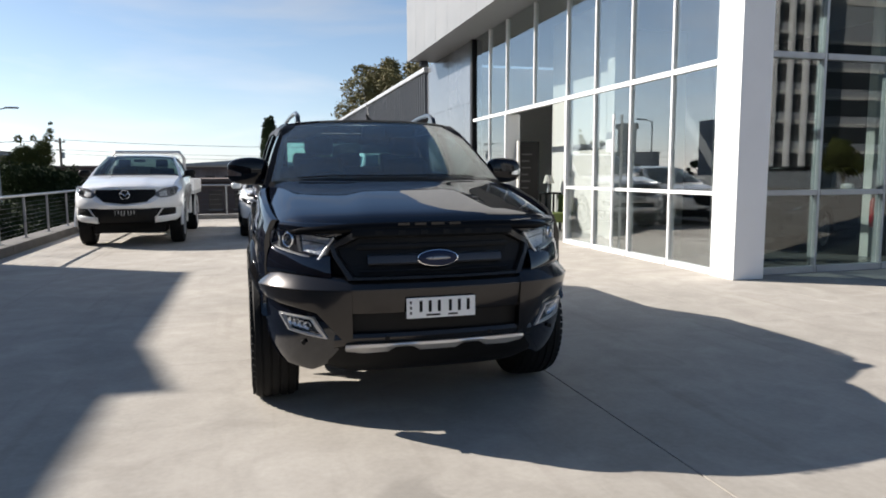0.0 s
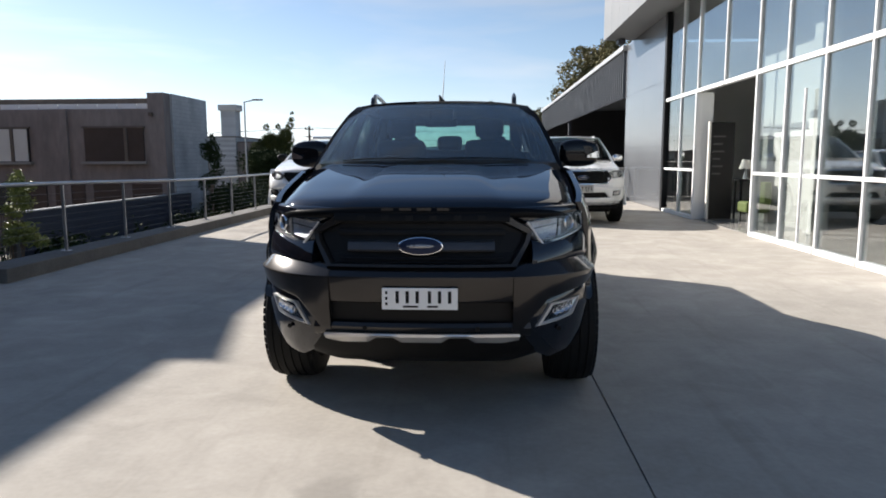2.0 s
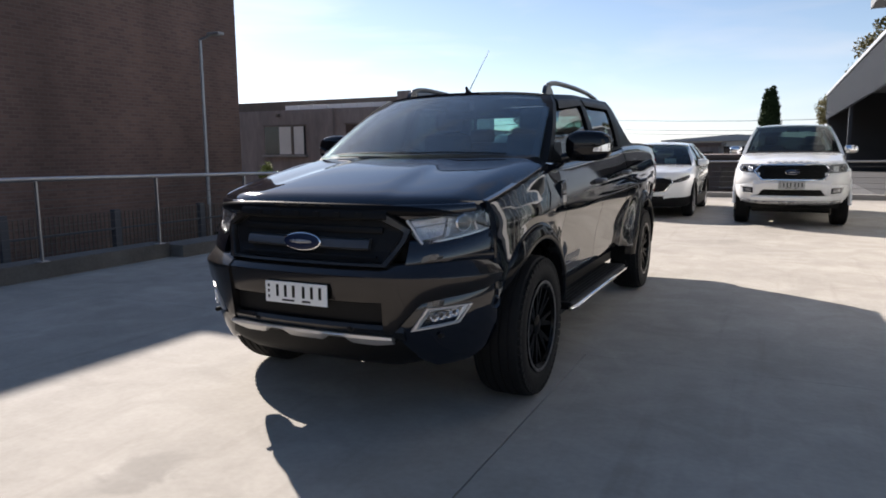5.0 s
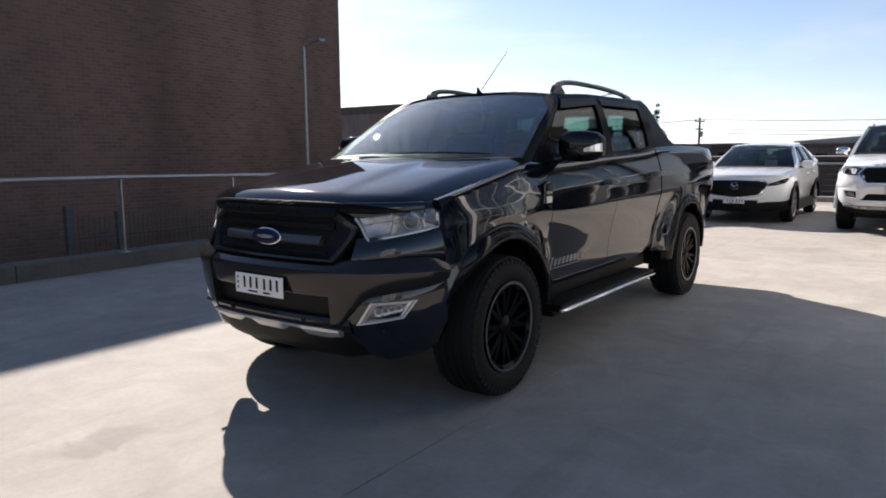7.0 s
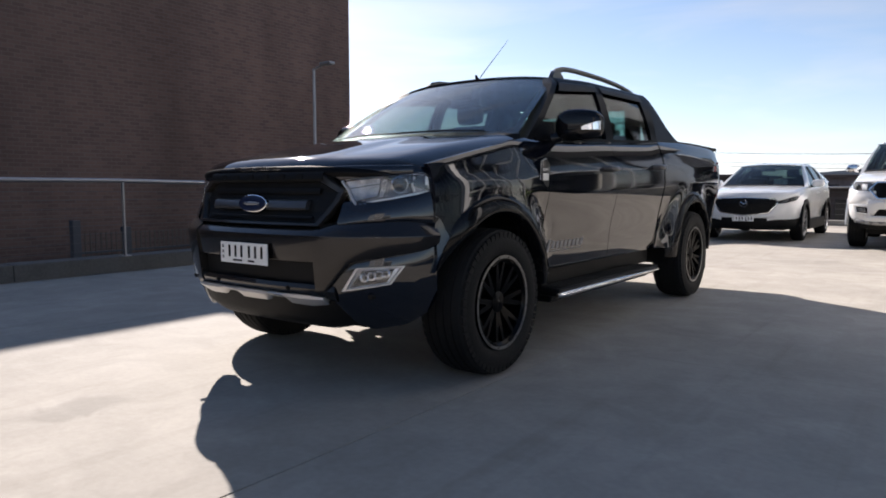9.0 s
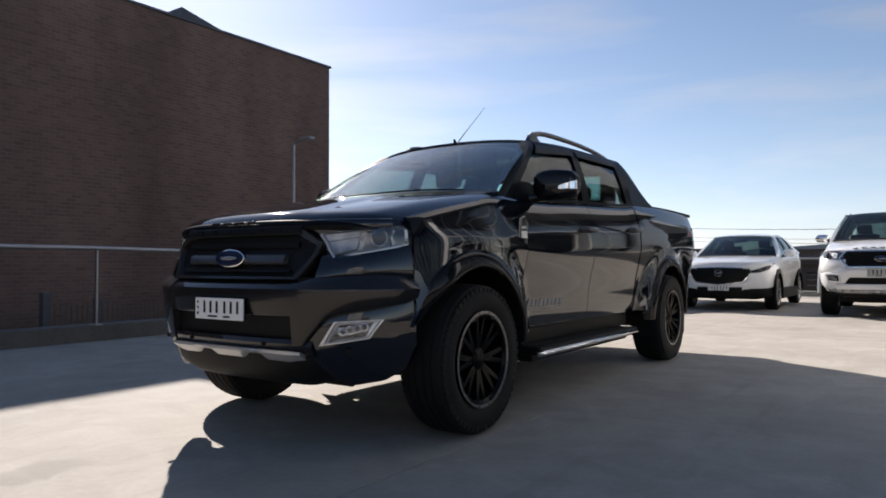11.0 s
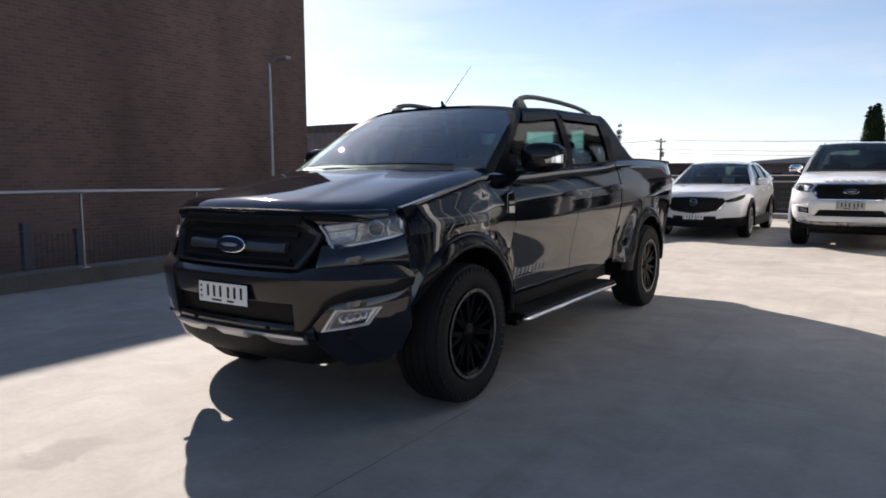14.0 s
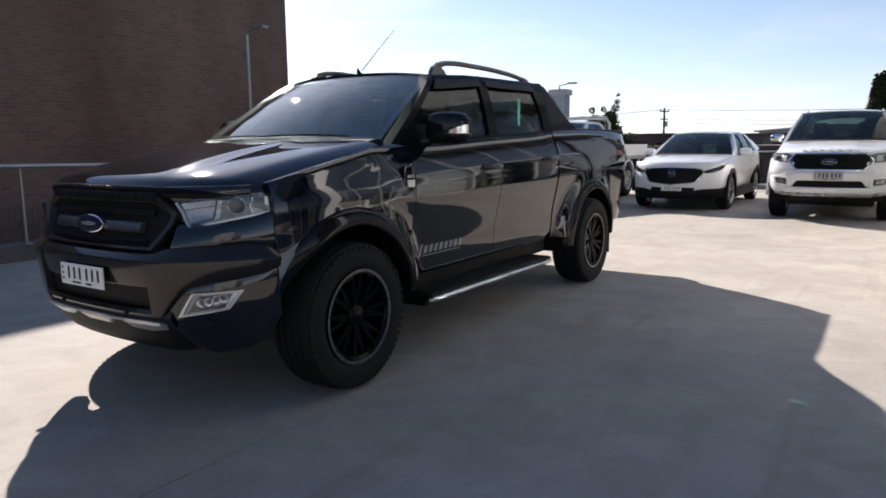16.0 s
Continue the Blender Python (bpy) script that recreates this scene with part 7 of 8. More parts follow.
for sg in (1, -1):
    face_lamp(suv, sf, sg, [(0.54, 0.905), (0.53, 1.035), (0.60, 1.070), (0.88, 1.092), (0.95, 1.035), (0.90, 0.935)], [(0.63, 0.955), (0.63, 1.040), (0.72, 1.052), (0.72, 0.96)], (0.80, 1.00, 0.05), "dark-ringed wagon headlamp")
    st = [(0.50, 0.73, 0.95), (0.70, 0.73, 0.955), (0.95, 0.72, 0.965), (1.25, 0.70, 1.0)]
    st = [(sg * u, a, b) for u, a, b in st]
    face_strip(suv, sf, "bumper_corner", st if sg > 0 else st[::-1], shift(ROUND, 0.004), M_WHITE_PAINT)
    fi = both([(0.58, 0.582), (0.78, 0.600), (0.815, 0.690), (0.60, 0.678)], sg)
    part("fog_bezel", sf.ring(bmesh.new(), both([(0.54, 0.552), (0.83, 0.580), (0.87, 0.722), (0.56, 0.706)], sg), fi, 0.028, -0.01), M_WHITE_PAINT, suv, smooth=40)
    fl = part("fog_lamp", sf.patch(bmesh.new(), fi, 0.008, -0.02, 0.003), M_INK, suv)
    part("fog_lens", sf.patch(bmesh.new(), both([(0.63, 0.605), (0.76, 0.618), (0.785, 0.672), (0.645, 0.664)], sg), 0.014, 0.0, 0.003), M_BEZEL, fl)
    st = [(sg * u, a, b) for u, a, b in [(0.54, 0.455, 0.76), (0.9, 0.470, 0.76), (1.05, 0.53, 0.74), (1.22, 0.70, 0.74)]]
    face_strip(suv, sf, "skirt", st if sg > 0 else st[::-1], shift(ROUND, -0.006), M_WHITE_PAINT)
go = [(-0.49, 1.082), (0.49, 1.082), (0.60, 0.965), (0.46, 0.808), (-0.46, 0.808), (-0.60, 0.965)]
gi = [(-0.47, 1.062), (0.47, 1.062), (0.575, 0.962), (0.442, 0.830), (-0.442, 0.830), (-0.575, 0.962)]
gr = part("grille_frame", sf.ring(bmesh.new(), go, gi, 0.034, -0.03), M_CHROME, suv, "bright grille surround", smooth=40)
part("grille_backing", sf.patch(bmesh.new(), gi, 0.0, -0.05), M_INK, gr)
for k in range(5):
    z = 0.868 + 0.036 * k
    part("grille_bar", sf.strip(bmesh.new(), [(-0.43, z, z + 0.014), (0.43, z, z + 0.014)], [(0, -0.01), (0, 0.018), (1, 0.022), (1, -0.01)], 20), M_PLASTIC, gr)
badge_parts(gr, pose(0, sf.at(0, 0.945, 0.036).y, 0.948), 0.105, 0.042)
face_strip(suv, sf, "bumper", sym([(0.0, 0.650, 0.830), (0.46, 0.650, 0.830), (0.50, 0.56, 0.835), (0.60, 0.56, 0.862)]), BUMP, M_WHITE_PAINT, 30)
lg = face_strip(suv, sf, "lower_grille", [(-0.50, 0.535, 0.66), (0.50, 0.535, 0.66)], [(0, -0.05), (0, -0.004), (1, -0.004), (1, -0.05)], M_INK, 26)
for k in range(3):
    face_strip(lg, sf, "grille_slat", [(-0.47, 0.560 + 0.030 * k, 0.570 + 0.030 * k), (0.47, 0.560 + 0.030 * k, 0.570 + 0.030 * k)], [(0, -0.02), (0, 0.010), (1, 0.010), (1, -0.02)], M_PLASTIC)
face_strip(suv, sf, "bumper_lip", [(-0.64, 0.455, 0.548), (0.64, 0.455, 0.548)], shift(ROUND, 0.016), M_WHITE_PAINT, 26)
face_strip(suv, sf, "skid_bar", sym([(0.0, 0.395, 0.462), (0.60, 0.400, 0.462), (0.80, 0.430, 0.480)]), shift(ROUND, 0.008), M_BEZEL, 26, "silver skid bar")
face_strip(suv, sf, "under_guard", [(-0.8, 0.33, 0.44), (0.8, 0.33, 0.44)], shift(ROUND, -0.03), M_PLASTIC, 26)
plate_parts(suv, pose(0, sf.at(0, 0.73, 0.045).y, 0.728), w=0.40, h=0.125, field=M_DULL_PLATE)
for k in range(7):
    x = -0.36 + 0.12 * k
    p = sb(x / 0.77, 0.03)
    part("lettering_bar", boxed(x - 0.035, x + 0.035, p.y - 0.006, p.y + 0.004, p.z - 0.002, p.z + 0.012), M_CHROME, suv)
for sg in (1, -1):
    part("luggage_rail", tube(bmesh.new(), [(sg * 0.60, 2.45, 1.775), (sg * 0.60, 2.6, 1.815), (sg * 0.60, 4.2, 1.80), (sg * 0.60, 4.45, 1.74)], 0.014, 8), M_SILVER, suv, smooth=50)

# small white crossover
cross, cf, cb = build_car("crossover", "small white crossover parked with a paper on the dash", pose(0.65, 14.95, 0) @ Matrix.Scale(1.03, 4), M_WHITE_PAINT, dict(
    category="car",
    plan=[(0, 0.02), (0.2, 0.032), (0.4, 0.075), (0.52, 0.125), (0.64, 0.20), (0.74, 0.30), (0.81, 0.42), (0.85, 0.56), (0.878, 0.75), (0.89, 0.95)],
    lean=[(0.18, 0.06), (0.3, 0.02), (0.45, 0.0), (0.7, 0.0), (0.82, 0.04), (0.95, 0.11), (1.05, 0.2)],
    hubs=(0.92, 3.575), R=0.335, W=0.215, rim=0.235, arch=0.385, clad=0.065, arch_mat=M_PLASTIC, rim_mat=M_BEZEL, sill=0.30,
    nose=0.52, door=(1.48, 2.45, 3.25), tail=4.28, lip=0.90,
    belt=[(0.4, 0.89), (0.7, 0.945), (1.1, 0.99), (1.5, 1.02), (2.5, 1.05), (3.4, 1.09), (4.28, 1.12)],
    half=[(0.46, 0.82), (0.6, 0.855), (0.8, 0.88), (1.0, 0.893), (3.7, 0.895), (4.1, 0.86), (4.28, 0.80)],
    cowl=1.30, bonnet_w=(0.70, 0.76), bonnet_z=[(0, 0.875), (0.05, 0.905), (0.2, 0.945), (0.6, 1.0), (1.0, 1.03)], bulge=0.02,
    screen_w=(0.72, 0.565), screen_top=(2.12, 1.455), screen_z=1.035,
    roof=[(2.0, 1.455), (2.4, 1.505), (3.0, 1.52), (3.7, 1.47), (4.1, 1.41)], roof_end=3.95, back=(4.25, 1.1),
    windows=[(1.70, 2.42, 2.32, 2.52), (2.52, 3.22, 2.60, 3.28), (3.30, 3.66, 3.36, 3.50)], mirror=(1.80, 1.08, M_WHITE_PAINT), handles=(2.28, 3.10)))
for sg in (1, -1):
    face_lamp(cross, cf, sg, [(0.53, 0.70), (0.56, 0.745), (0.92, 0.845), (0.98, 0.83), (0.90, 0.765), (0.70, 0.715)], [(0.60, 0.725), (0.62, 0.742), (0.75, 0.775), (0.75, 0.745)], (0.82, 0.79, 0.026), "slim dark crossover headlamp", M_LAMP_SMOKE, M_SMOKED_LENS)
    st = [(sg * u, a, b) for u, a, b in [(0.40, 0.34, 0.46), (0.55, 0.36, 0.72), (0.65, 0.37, 0.73), (0.9, 0.38, 0.78), (1.05, 0.40, 0.86), (1.22, 0.50, 0.88)]]
    face_strip(cross, cf, "bumper_corner", st if sg > 0 else st[::-1], shift(ROUND, 0.004), M_WHITE_PAINT, 26)
    st = [(sg * u, a, b) for u, a, b in [(0.42, 0.745, 0.88), (0.60, 0.745, 0.885), (0.85, 0.82, 0.90), (1.0, 0.84, 0.91)]]
    face_strip(cross, cf, "upper_corner", st if sg > 0 else st[::-1], shift(ROUND, 0.0), M_WHITE_PAINT)
go = [(-0.50, 0.80), (0.0, 0.815), (0.50, 0.80), (0.575, 0.72), (0.42, 0.53), (0.0, 0.475), (-0.42, 0.53), (-0.575, 0.72)]
gi = [(-0.48, 0.79), (0.0, 0.803), (0.48, 0.79), (0.54, 0.72), (0.40, 0.55), (0.0, 0.50), (-0.40, 0.55), (-0.54, 0.72)]
gr = part("grille_frame", cf.ring(bmesh.new(), go, gi, 0.03, -0.03), M_CHROME, cross, "chrome wing grille surround", smooth=40)
part("grille_backing", cf.patch(bmesh.new(), gi, 0.006, -0.05), M_INK, gr)
for k in range(9):
    z = 0.53 + 0.028 * k
    wz = lerp_table([(0.5, 0.30), (0.55, 0.40), (0.72, 0.53), (0.79, 0.47)], z)
    part("grille_bar", cf.strip(bmesh.new(), [(-wz, z, z + 0.008), (wz, z, z + 0.008)], [(0, -0.01), (0, 0.014), (1, 0.014), (1, -0.01)], 18), M_PLASTIC, gr)


def wing_badge(parent, m, r, mat=None):
    bm = revolve(bmesh.new(), [(-0.004, r * 0.86), (0.006, r * 0.88), (0.006, r), (-0.004, r)], 30)
    b = part("badge", bm, mat or M_CHROME, parent, "round bright badge", smooth=40)
    b.matrix_basis = m @ pose(0, 0, 0, 0, 0, -90)
    part("badge_wing", tube(bmesh.new(), [(0.004, -r * 0.85, r * 0.45), (0.004, -r * 0.4, r * 0.12), (0.004, 0, -r * 0.25), (0.004, r * 0.4, r * 0.12), (0.004, r * 0.85, r * 0.45)], r * 0.11, 6), mat or M_CHROME, b)
    return b


wing_badge(gr, pose(0, cf.at(0, 0.70, 0.03).y, 0.705), 0.068)
face_strip(cross, cf, "nose", [(-0.55, 0.79, 0.885), (0.55, 0.79, 0.885)], shift(ROUND, 0.0), M_WHITE_PAINT, 26)
face_strip(cross, cf, "chin", sym([(0.0, 0.44, 0.50), (0.42, 0.44, 0.53), (0.52, 0.44, 0.60)]), shift(ROUND, 0.010), M_WHITE_PAINT, 26)
face_strip(cross, cf, "lower_bumper", sym([(0.0, 0.22, 0.45), (0.9, 0.24, 0.44), (1.1, 0.30, 0.46)]), shift(ROUND, 0.006), M_PLASTIC, 30, "black lower bumper")
plate_parts(cross, pose(0, cf.at(0, 0.42, 0.03).y, 0.425), h=0.09)
part("dash_paper", boxed(0.18, 0.42, 1.62, 1.63, 1.04, 1.16), M_PLATE, cross, "sheet of white paper behind the windscreen")
for sg in (1, -1):
    part("side_cladding", boxed(min(sg * 0.86, sg * 0.90), max(sg * 0.86, sg * 0.90), 1.30, 3.20, 0.20, 0.40, bevel=0.015), M_PLASTIC, cross)

# white single-cab work ute with a tray
ute, uf, ub = build_car("work_ute", "white tray-back work ute parked beside the railing", pose(-2.29, 14.0, 0) @ Matrix.Scale(1.06, 4), M_WHITE_PAINT, dict(
    category="pickup",
    plan=[(0, 0.02), (0.2, 0.03), (0.4, 0.065), (0.55, 0.115), (0.68, 0.185), (0.78, 0.27), (0.85, 0.37), (0.89, 0.50), (0.912, 0.68), (0.922, 0.9)],
    lean=[(0.30, 0.08), (0.5, 0.02), (0.62, 0.0), (0.78, 0.0), (0.95, 0.05), (1.1, 0.11), (1.2, 0.15)],
    hubs=(0.92, 4.14), R=0.375, W=0.255, rim=0.215, arch=0.455, clad=0.03, arch_mat=M_WHITE_PAINT, rim_mat=M_POLE, sill=0.45, rear_seat=False,
    nose=0.47, door=(1.50, 2.62), tail=3.12, lip=1.08,
    belt=[(0.3, 1.05), (0.6, 1.12), (1.0, 1.20), (1.4, 1.26), (2.5, 1.29), (3.12, 1.31)],
    half=[(0.42, 0.86), (0.55, 0.89), (0.75, 0.912), (1.0, 0.922), (2.6, 0.922), (3.0, 0.91), (3.12, 0.90)],
    cowl=1.25, bonnet_w=(0.76, 0.80), bonnet_z=[(0, 1.075), (0.05, 1.105), (0.2, 1.15), (0.6, 1.23), (1.0, 1.29)], bulge=0.02,
    screen_w=(0.78, 0.62), screen_top=(2.02, 1.68), screen_z=1.295,
    roof=[(2.0, 1.68), (2.4, 1.715), (2.9, 1.71), (3.1, 1.68)], roof_end=3.02, back=(3.08, 1.3),
    windows=[(1.64, 2.58, 2.22, 2.60), (2.66, 2.96, 2.66, 2.90)], mirror=(1.74, 1.33, M_INK), handles=(2.46,)))
for sg in (1, -1):
    face_lamp(ute, uf, sg, [(0.53, 0.885), (0.50, 0.98), (0.62, 1.05), (0.92, 1.095), (0.99, 1.05), (0.90, 0.93), (0.70, 0.88)], [(0.58, 0.91), (0.57, 0.98), (0.70, 1.02), (0.72, 0.92)], (0.82, 0.99, 0.05), "large swept-back headlamp")
    st = [(sg * u, a, b) for u, a, b in [(0.30, 0.70, 0.80), (0.50, 0.70, 0.92), (0.60, 0.70, 0.885), (0.85, 0.70, 0.92), (1.0, 0.70, 1.0), (1.25, 0.66, 1.06)]]
    face_strip(ute, uf, "bumper_corner", st if sg > 0 else st[::-1], shift(ROUND, 0.010), M_WHITE_PAINT, 26)
    st = [(sg * u, a, b) for u, a, b in [(0.52, 0.53, 0.70), (0.62, 0.56, 0.70), (0.90, 0.58, 0.70)]]
    face_strip(ute, uf, "fog_recess", st if sg > 0 else st[::-1], shift(ROUND, -0.012), M_INK)
    st = [(sg * u, a, b) for u, a, b in [(0.48, 0.43, 0.545), (0.9, 0.47, 0.585), (1.08, 0.52, 0.70), (1.2, 0.62, 0.70)]]
    face_strip(ute, uf, "skirt", st if sg > 0 else st[::-1], shift(ROUND, 0.004), M_WHITE_PAINT)
    st = [(sg * 0.90, 0.56, 0.71), (sg * 1.10, 0.56, 0.71)]
    face_strip(ute, uf, "skirt_side", st if sg > 0 else st[::-1], shift(ROUND, 0.004), M_WHITE_PAINT)
    bm = tube(bmesh.new(), [uf.at(sg * 0.62, 0.70, 0.022), uf.at(sg * 0.52, 0.57, 0.03), uf.at(sg * 0.48, 0.50, 0.025)], 0.014, 6)
    part("intake_strut", bm, M_SILVER, ute, "silver strut", smooth=50)
go = [(-0.50, 1.035), (0.50, 1.035), (0.515, 0.96), (0.36, 0.82), (0.0, 0.78), (-0.36, 0.82), (-0.515, 0.96)]
gr = part("grille", uf.patch(bmesh.new(), go, 0.016, -0.05), M_INK, ute, "black smile-shaped grille")
for k in range(6):
    z = 0.825 + 0.034 * k
    wz = lerp_table([(0.8, 0.26), (0.82, 0.34), (0.96, 0.50), (1.03, 0.48)], z)
    part("grille_bar", uf.strip(bmesh.new(), [(-wz, z, z + 0.010), (wz, z, z + 0.010)], [(0, 0.0), (0, 0.024), (1, 0.024), (1, 0.0)], 18), M_PLASTIC, gr)
wing_badge(gr, pose(0, uf.at(0, 0.94, 0.036).y, 0.945), 0.085)
face_strip(ute, uf, "nose", [(-0.56, 1.025, 1.075), (0.56, 1.025, 1.075)], shift(ROUND, -0.002), M_WHITE_PAINT, 26)
face_strip(ute, uf, "bumper", sym([(0.0, 0.69, 0.785), (0.36, 0.69, 0.825), (0.52, 0.70, 0.94)]), BUMP, M_WHITE_PAINT, 26)
face_strip(ute, uf, "lower_intake", [(-0.52, 0.44, 0.70), (0.52, 0.44, 0.70)], shift(ROUND, -0.02), M_INK, 26)
plate_parts(ute, pose(0, uf.at(0, 0.62, 0.03).y, 0.625), field=M_INK, ink=M_DULL_PLATE)
tray = part("tray", boxed(-0.93, 0.93, 3.22, 5.45, 0.86, 0.94, bevel=0.01), M_POLE, ute, "aluminium tray")
for x in (-0.92, 0.92):
    part("drop_side", boxed(x - 0.015, x + 0.015, 3.24, 5.43, 0.94, 1.20, bevel=0.004), M_WHITE_FRAME, tray)
part("drop_side", boxed(-0.92, 0.92, 5.42, 5.45, 0.94, 1.20, bevel=0.004), M_WHITE_FRAME, tray)
part("head_board", tube(bmesh.new(), [(-0.74, 3.24, 0.94), (-0.74, 3.24, 1.66), (-0.66, 3.24, 1.79), (0.66, 3.24, 1.79), (0.74, 3.24, 1.66), (0.74, 3.24, 0.94)], 0.036, 8), M_SILVER, tray, "steel hoop behind the cab", smooth=50)
for k in range(9):
    x = -0.64 + 0.16 * k
    part("mesh_wire", tube(bmesh.new(), [(x, 3.25, 1.20), (x, 3.25, 1.78)], 0.004, 5), M_SILVER, tray)
for k in range(6):
    z = 1.22 + 0.10 * k
    part("mesh_wire", tube(bmesh.new(), [(-0.73, 3.25, z), (0.73, 3.25, z)], 0.004, 5), M_SILVER, tray)
part("chassis", boxed(-0.45, 0.45, 3.0, 5.3, 0.50, 0.86), M_PLASTIC, ute)

# dark car on show inside
shown, hf, hb_ = build_car("hatchback", "dark grey hatchback on show behind the glass", pose(8.3, 9.9, 0.012, 0, 0, -62), M_GREY_PAINT, SHAPES["crossover"])
for sg in (1, -1):
    face_lamp(shown, hf, sg, [(0.53, 0.70), (0.56, 0.745), (0.92, 0.845), (0.98, 0.83), (0.90, 0.765), (0.70, 0.715)], [(0.60, 0.725), (0.62, 0.742), (0.75, 0.775), (0.75, 0.745)], (0.82, 0.79, 0.026), "slim headlamp")
face_strip(shown, hf, "bumper", sym([(0.0, 0.30, 0.88), (0.9, 0.30, 0.84), (1.2, 0.40, 0.88)]), shift(ROUND, 0.0), M_GREY_PAINT, 26)
face_strip(shown, hf, "grille", [(-0.45, 0.52, 0.78), (0.45, 0.52, 0.78)], shift(ROUND, 0.012), M_INK, 20)
plate_parts(shown, pose(0, hf.at(0, 0.42, 0.03).y, 0.425))

# inside the showroom
ext = thing("fire_extinguisher", "red fire extinguisher hung on a column inside the glass", "extinguisher")
part("bracket_post", boxed(9.50, 9.66, 8.66, 8.82, 0.012, 4.98, bevel=0.004), M_INT_WALL, ext, "pale narrow column")
part("cylinder", tube(bmesh.new(), [(9.50, 8.58, 0.50), (9.50, 8.58, 0.54), (9.50, 8.58, 0.90), (9.50, 8.58, 0.96)], 0.07, 14, radii=[0.060, 0.072, 0.072, 0.03]), M_RED_PAINT, ext, smooth=50)
part("valve", boxed(9.47, 9.53, 8.55, 8.61, 0.96, 1.03, bevel=0.006), M_INK, ext)
part("hose", tube(bmesh.new(), [(9.53, 8.58, 1.0), (9.60, 8.56, 0.95), (9.595, 8.55, 0.70)], 0.012, 6), M_INK, ext, smooth=50)


# ---- planting ----
def leaf_mesh(name, blobs, n, size, mat, seed, hollow=0.55, flat=1.0):
    """Many small folded leaves spread through a cluster of blobs (centre, radius)."""
    rnd = random.Random(seed)
    verts, faces = [], []
    total = sum(r ** 2 for _, r in blobs)
    for c, r in blobs:
        for _ in range(int(n * r ** 2 / total)):
            v = Vector((rnd.gauss(0, 1), rnd.gauss(0, 1), rnd.gauss(0, 1))).normalized()
            rad = r * (hollow + (1 - hollow) * rnd.random()) * (0.8 + 0.35 * rnd.random())
            p = Vector(c) + Vector((v.x * rad, v.y * rad, v.z * rad * flat))
            a = Vector((rnd.gauss(0, 1), rnd.gauss(0, 1), rnd.gauss(0, 0.7))).normalized()
            b = a.cross(Vector((rnd.gauss(0, 1), rnd.gauss(0, 1), rnd.gauss(0, 1)))).normalized()
            s = size * (0.6 + 0.8 * rnd.random())
            k = a.cross(b) * s * 0.25
            i = len(verts)
            verts += [p - a * s, p + b * s * 0.45 + k, p + a * s, p - b * s * 0.45 + k]
            faces += [(i, i + 1, i + 2), (i, i + 2, i + 3)]
    me = bpy.data.meshes.new(name)
    me.from_pydata([tuple(v) for v in verts], [], faces)
    me.materials.append(mat)
    return me


def tree(name, label, x, y, base, height, blobs, leaves, size, mat, seed, trunk_r=0.15, flat=1.0, hollow=0.55):
    t = thing(name, label, "tree", pose(x, y, base))
    rnd = random.Random(seed)
    top = height * 0.55
    part("trunk", tube(bmesh.new(), [(0, 0, -0.3), (0.03 * height * 0.2, 0, top * 0.5), (0, 0.02 * height, top)], trunk_r, 9, radii=[trunk_r * 1.25, trunk_r * 0.85, trunk_r * 0.55]), M_BARK, t, smooth=50)
    for c, r in blobs[:9]:
        z0 = top * (0.45 + 0.5 * rnd.random())
        mid = (c[0] * 0.45, c[1] * 0.45, z0 + (c[2] - z0) * 0.55)
        part("limb", tube(bmesh.new(), [(0, 0.01 * height, z0), mid, c], trunk_r * 0.3, 6, radii=[trunk_r * 0.45, trunk_r * 0.28, trunk_r * 0.1]), M_BARK, t, smooth=50)
    cr = new("crown", leaf_mesh("crown", blobs, leaves, size, mat, seed, hollow, flat))
    cr.parent = t
    tagged(cr, kind="stuff")
    return t


def round_blobs(seed, n, rx, ry, z0, z1, r0, r1):
    rnd = random.Random(seed)
    out = []
    for _ in range(n):
        a, q = rnd.random() * 2 * math.pi, math.sqrt(rnd.random())
        z = z0 + (z1 - z0) * rnd.random()
        taper = 1 - 0.45 * abs(2 * (z - z0) / (z1 - z0) - 0.8)
        out.append(((rx * q * math.cos(a) * taper, ry * q * math.sin(a) * taper, z), r0 + (r1 - r0) * rnd.random()))
    return out


tree("gum_tree", "broad olive-brown gum tree behind the shed roof", 12.6, 62, GROUND_Z, 13.8, round_blobs(3, 54, 5.6, 3.8, 5.6, 13.0, 0.7, 1.35), 24000, 0.15, M_LEAF_OLIVE, 3, 0.35)
tree("gum_tree", "small olive gum tree beyond the shed", 7.6, 77, GROUND_Z, 8.8, round_blobs(5, 12, 1.0, 1.0, 4.4, 8.0, 0.6, 1.0), 4000, 0.14, M_LEAF_OLIVE, 5, 0.2)
cy = [((0.22 * math.sin(k * 2.3), 0.22 * math.cos(k * 1.7), 0.9 + 0.245 * k), lerp_table([(0, 0.7), (8, 1.05), (20, 0.98), (30, 0.7), (36, 0.3)], k)) for k in range(37)] + [((0.35, 0.1, 9.3), 0.3), ((-0.3, 0, 8.9), 0.35)]
tree("cypress", "dark narrow upright cypress beyond the end railing", 2.3, 81.8, GROUND_Z, 10.0, cy, 24000, 0.15, M_LEAF_DARK, 7, 0.22, hollow=0.7)
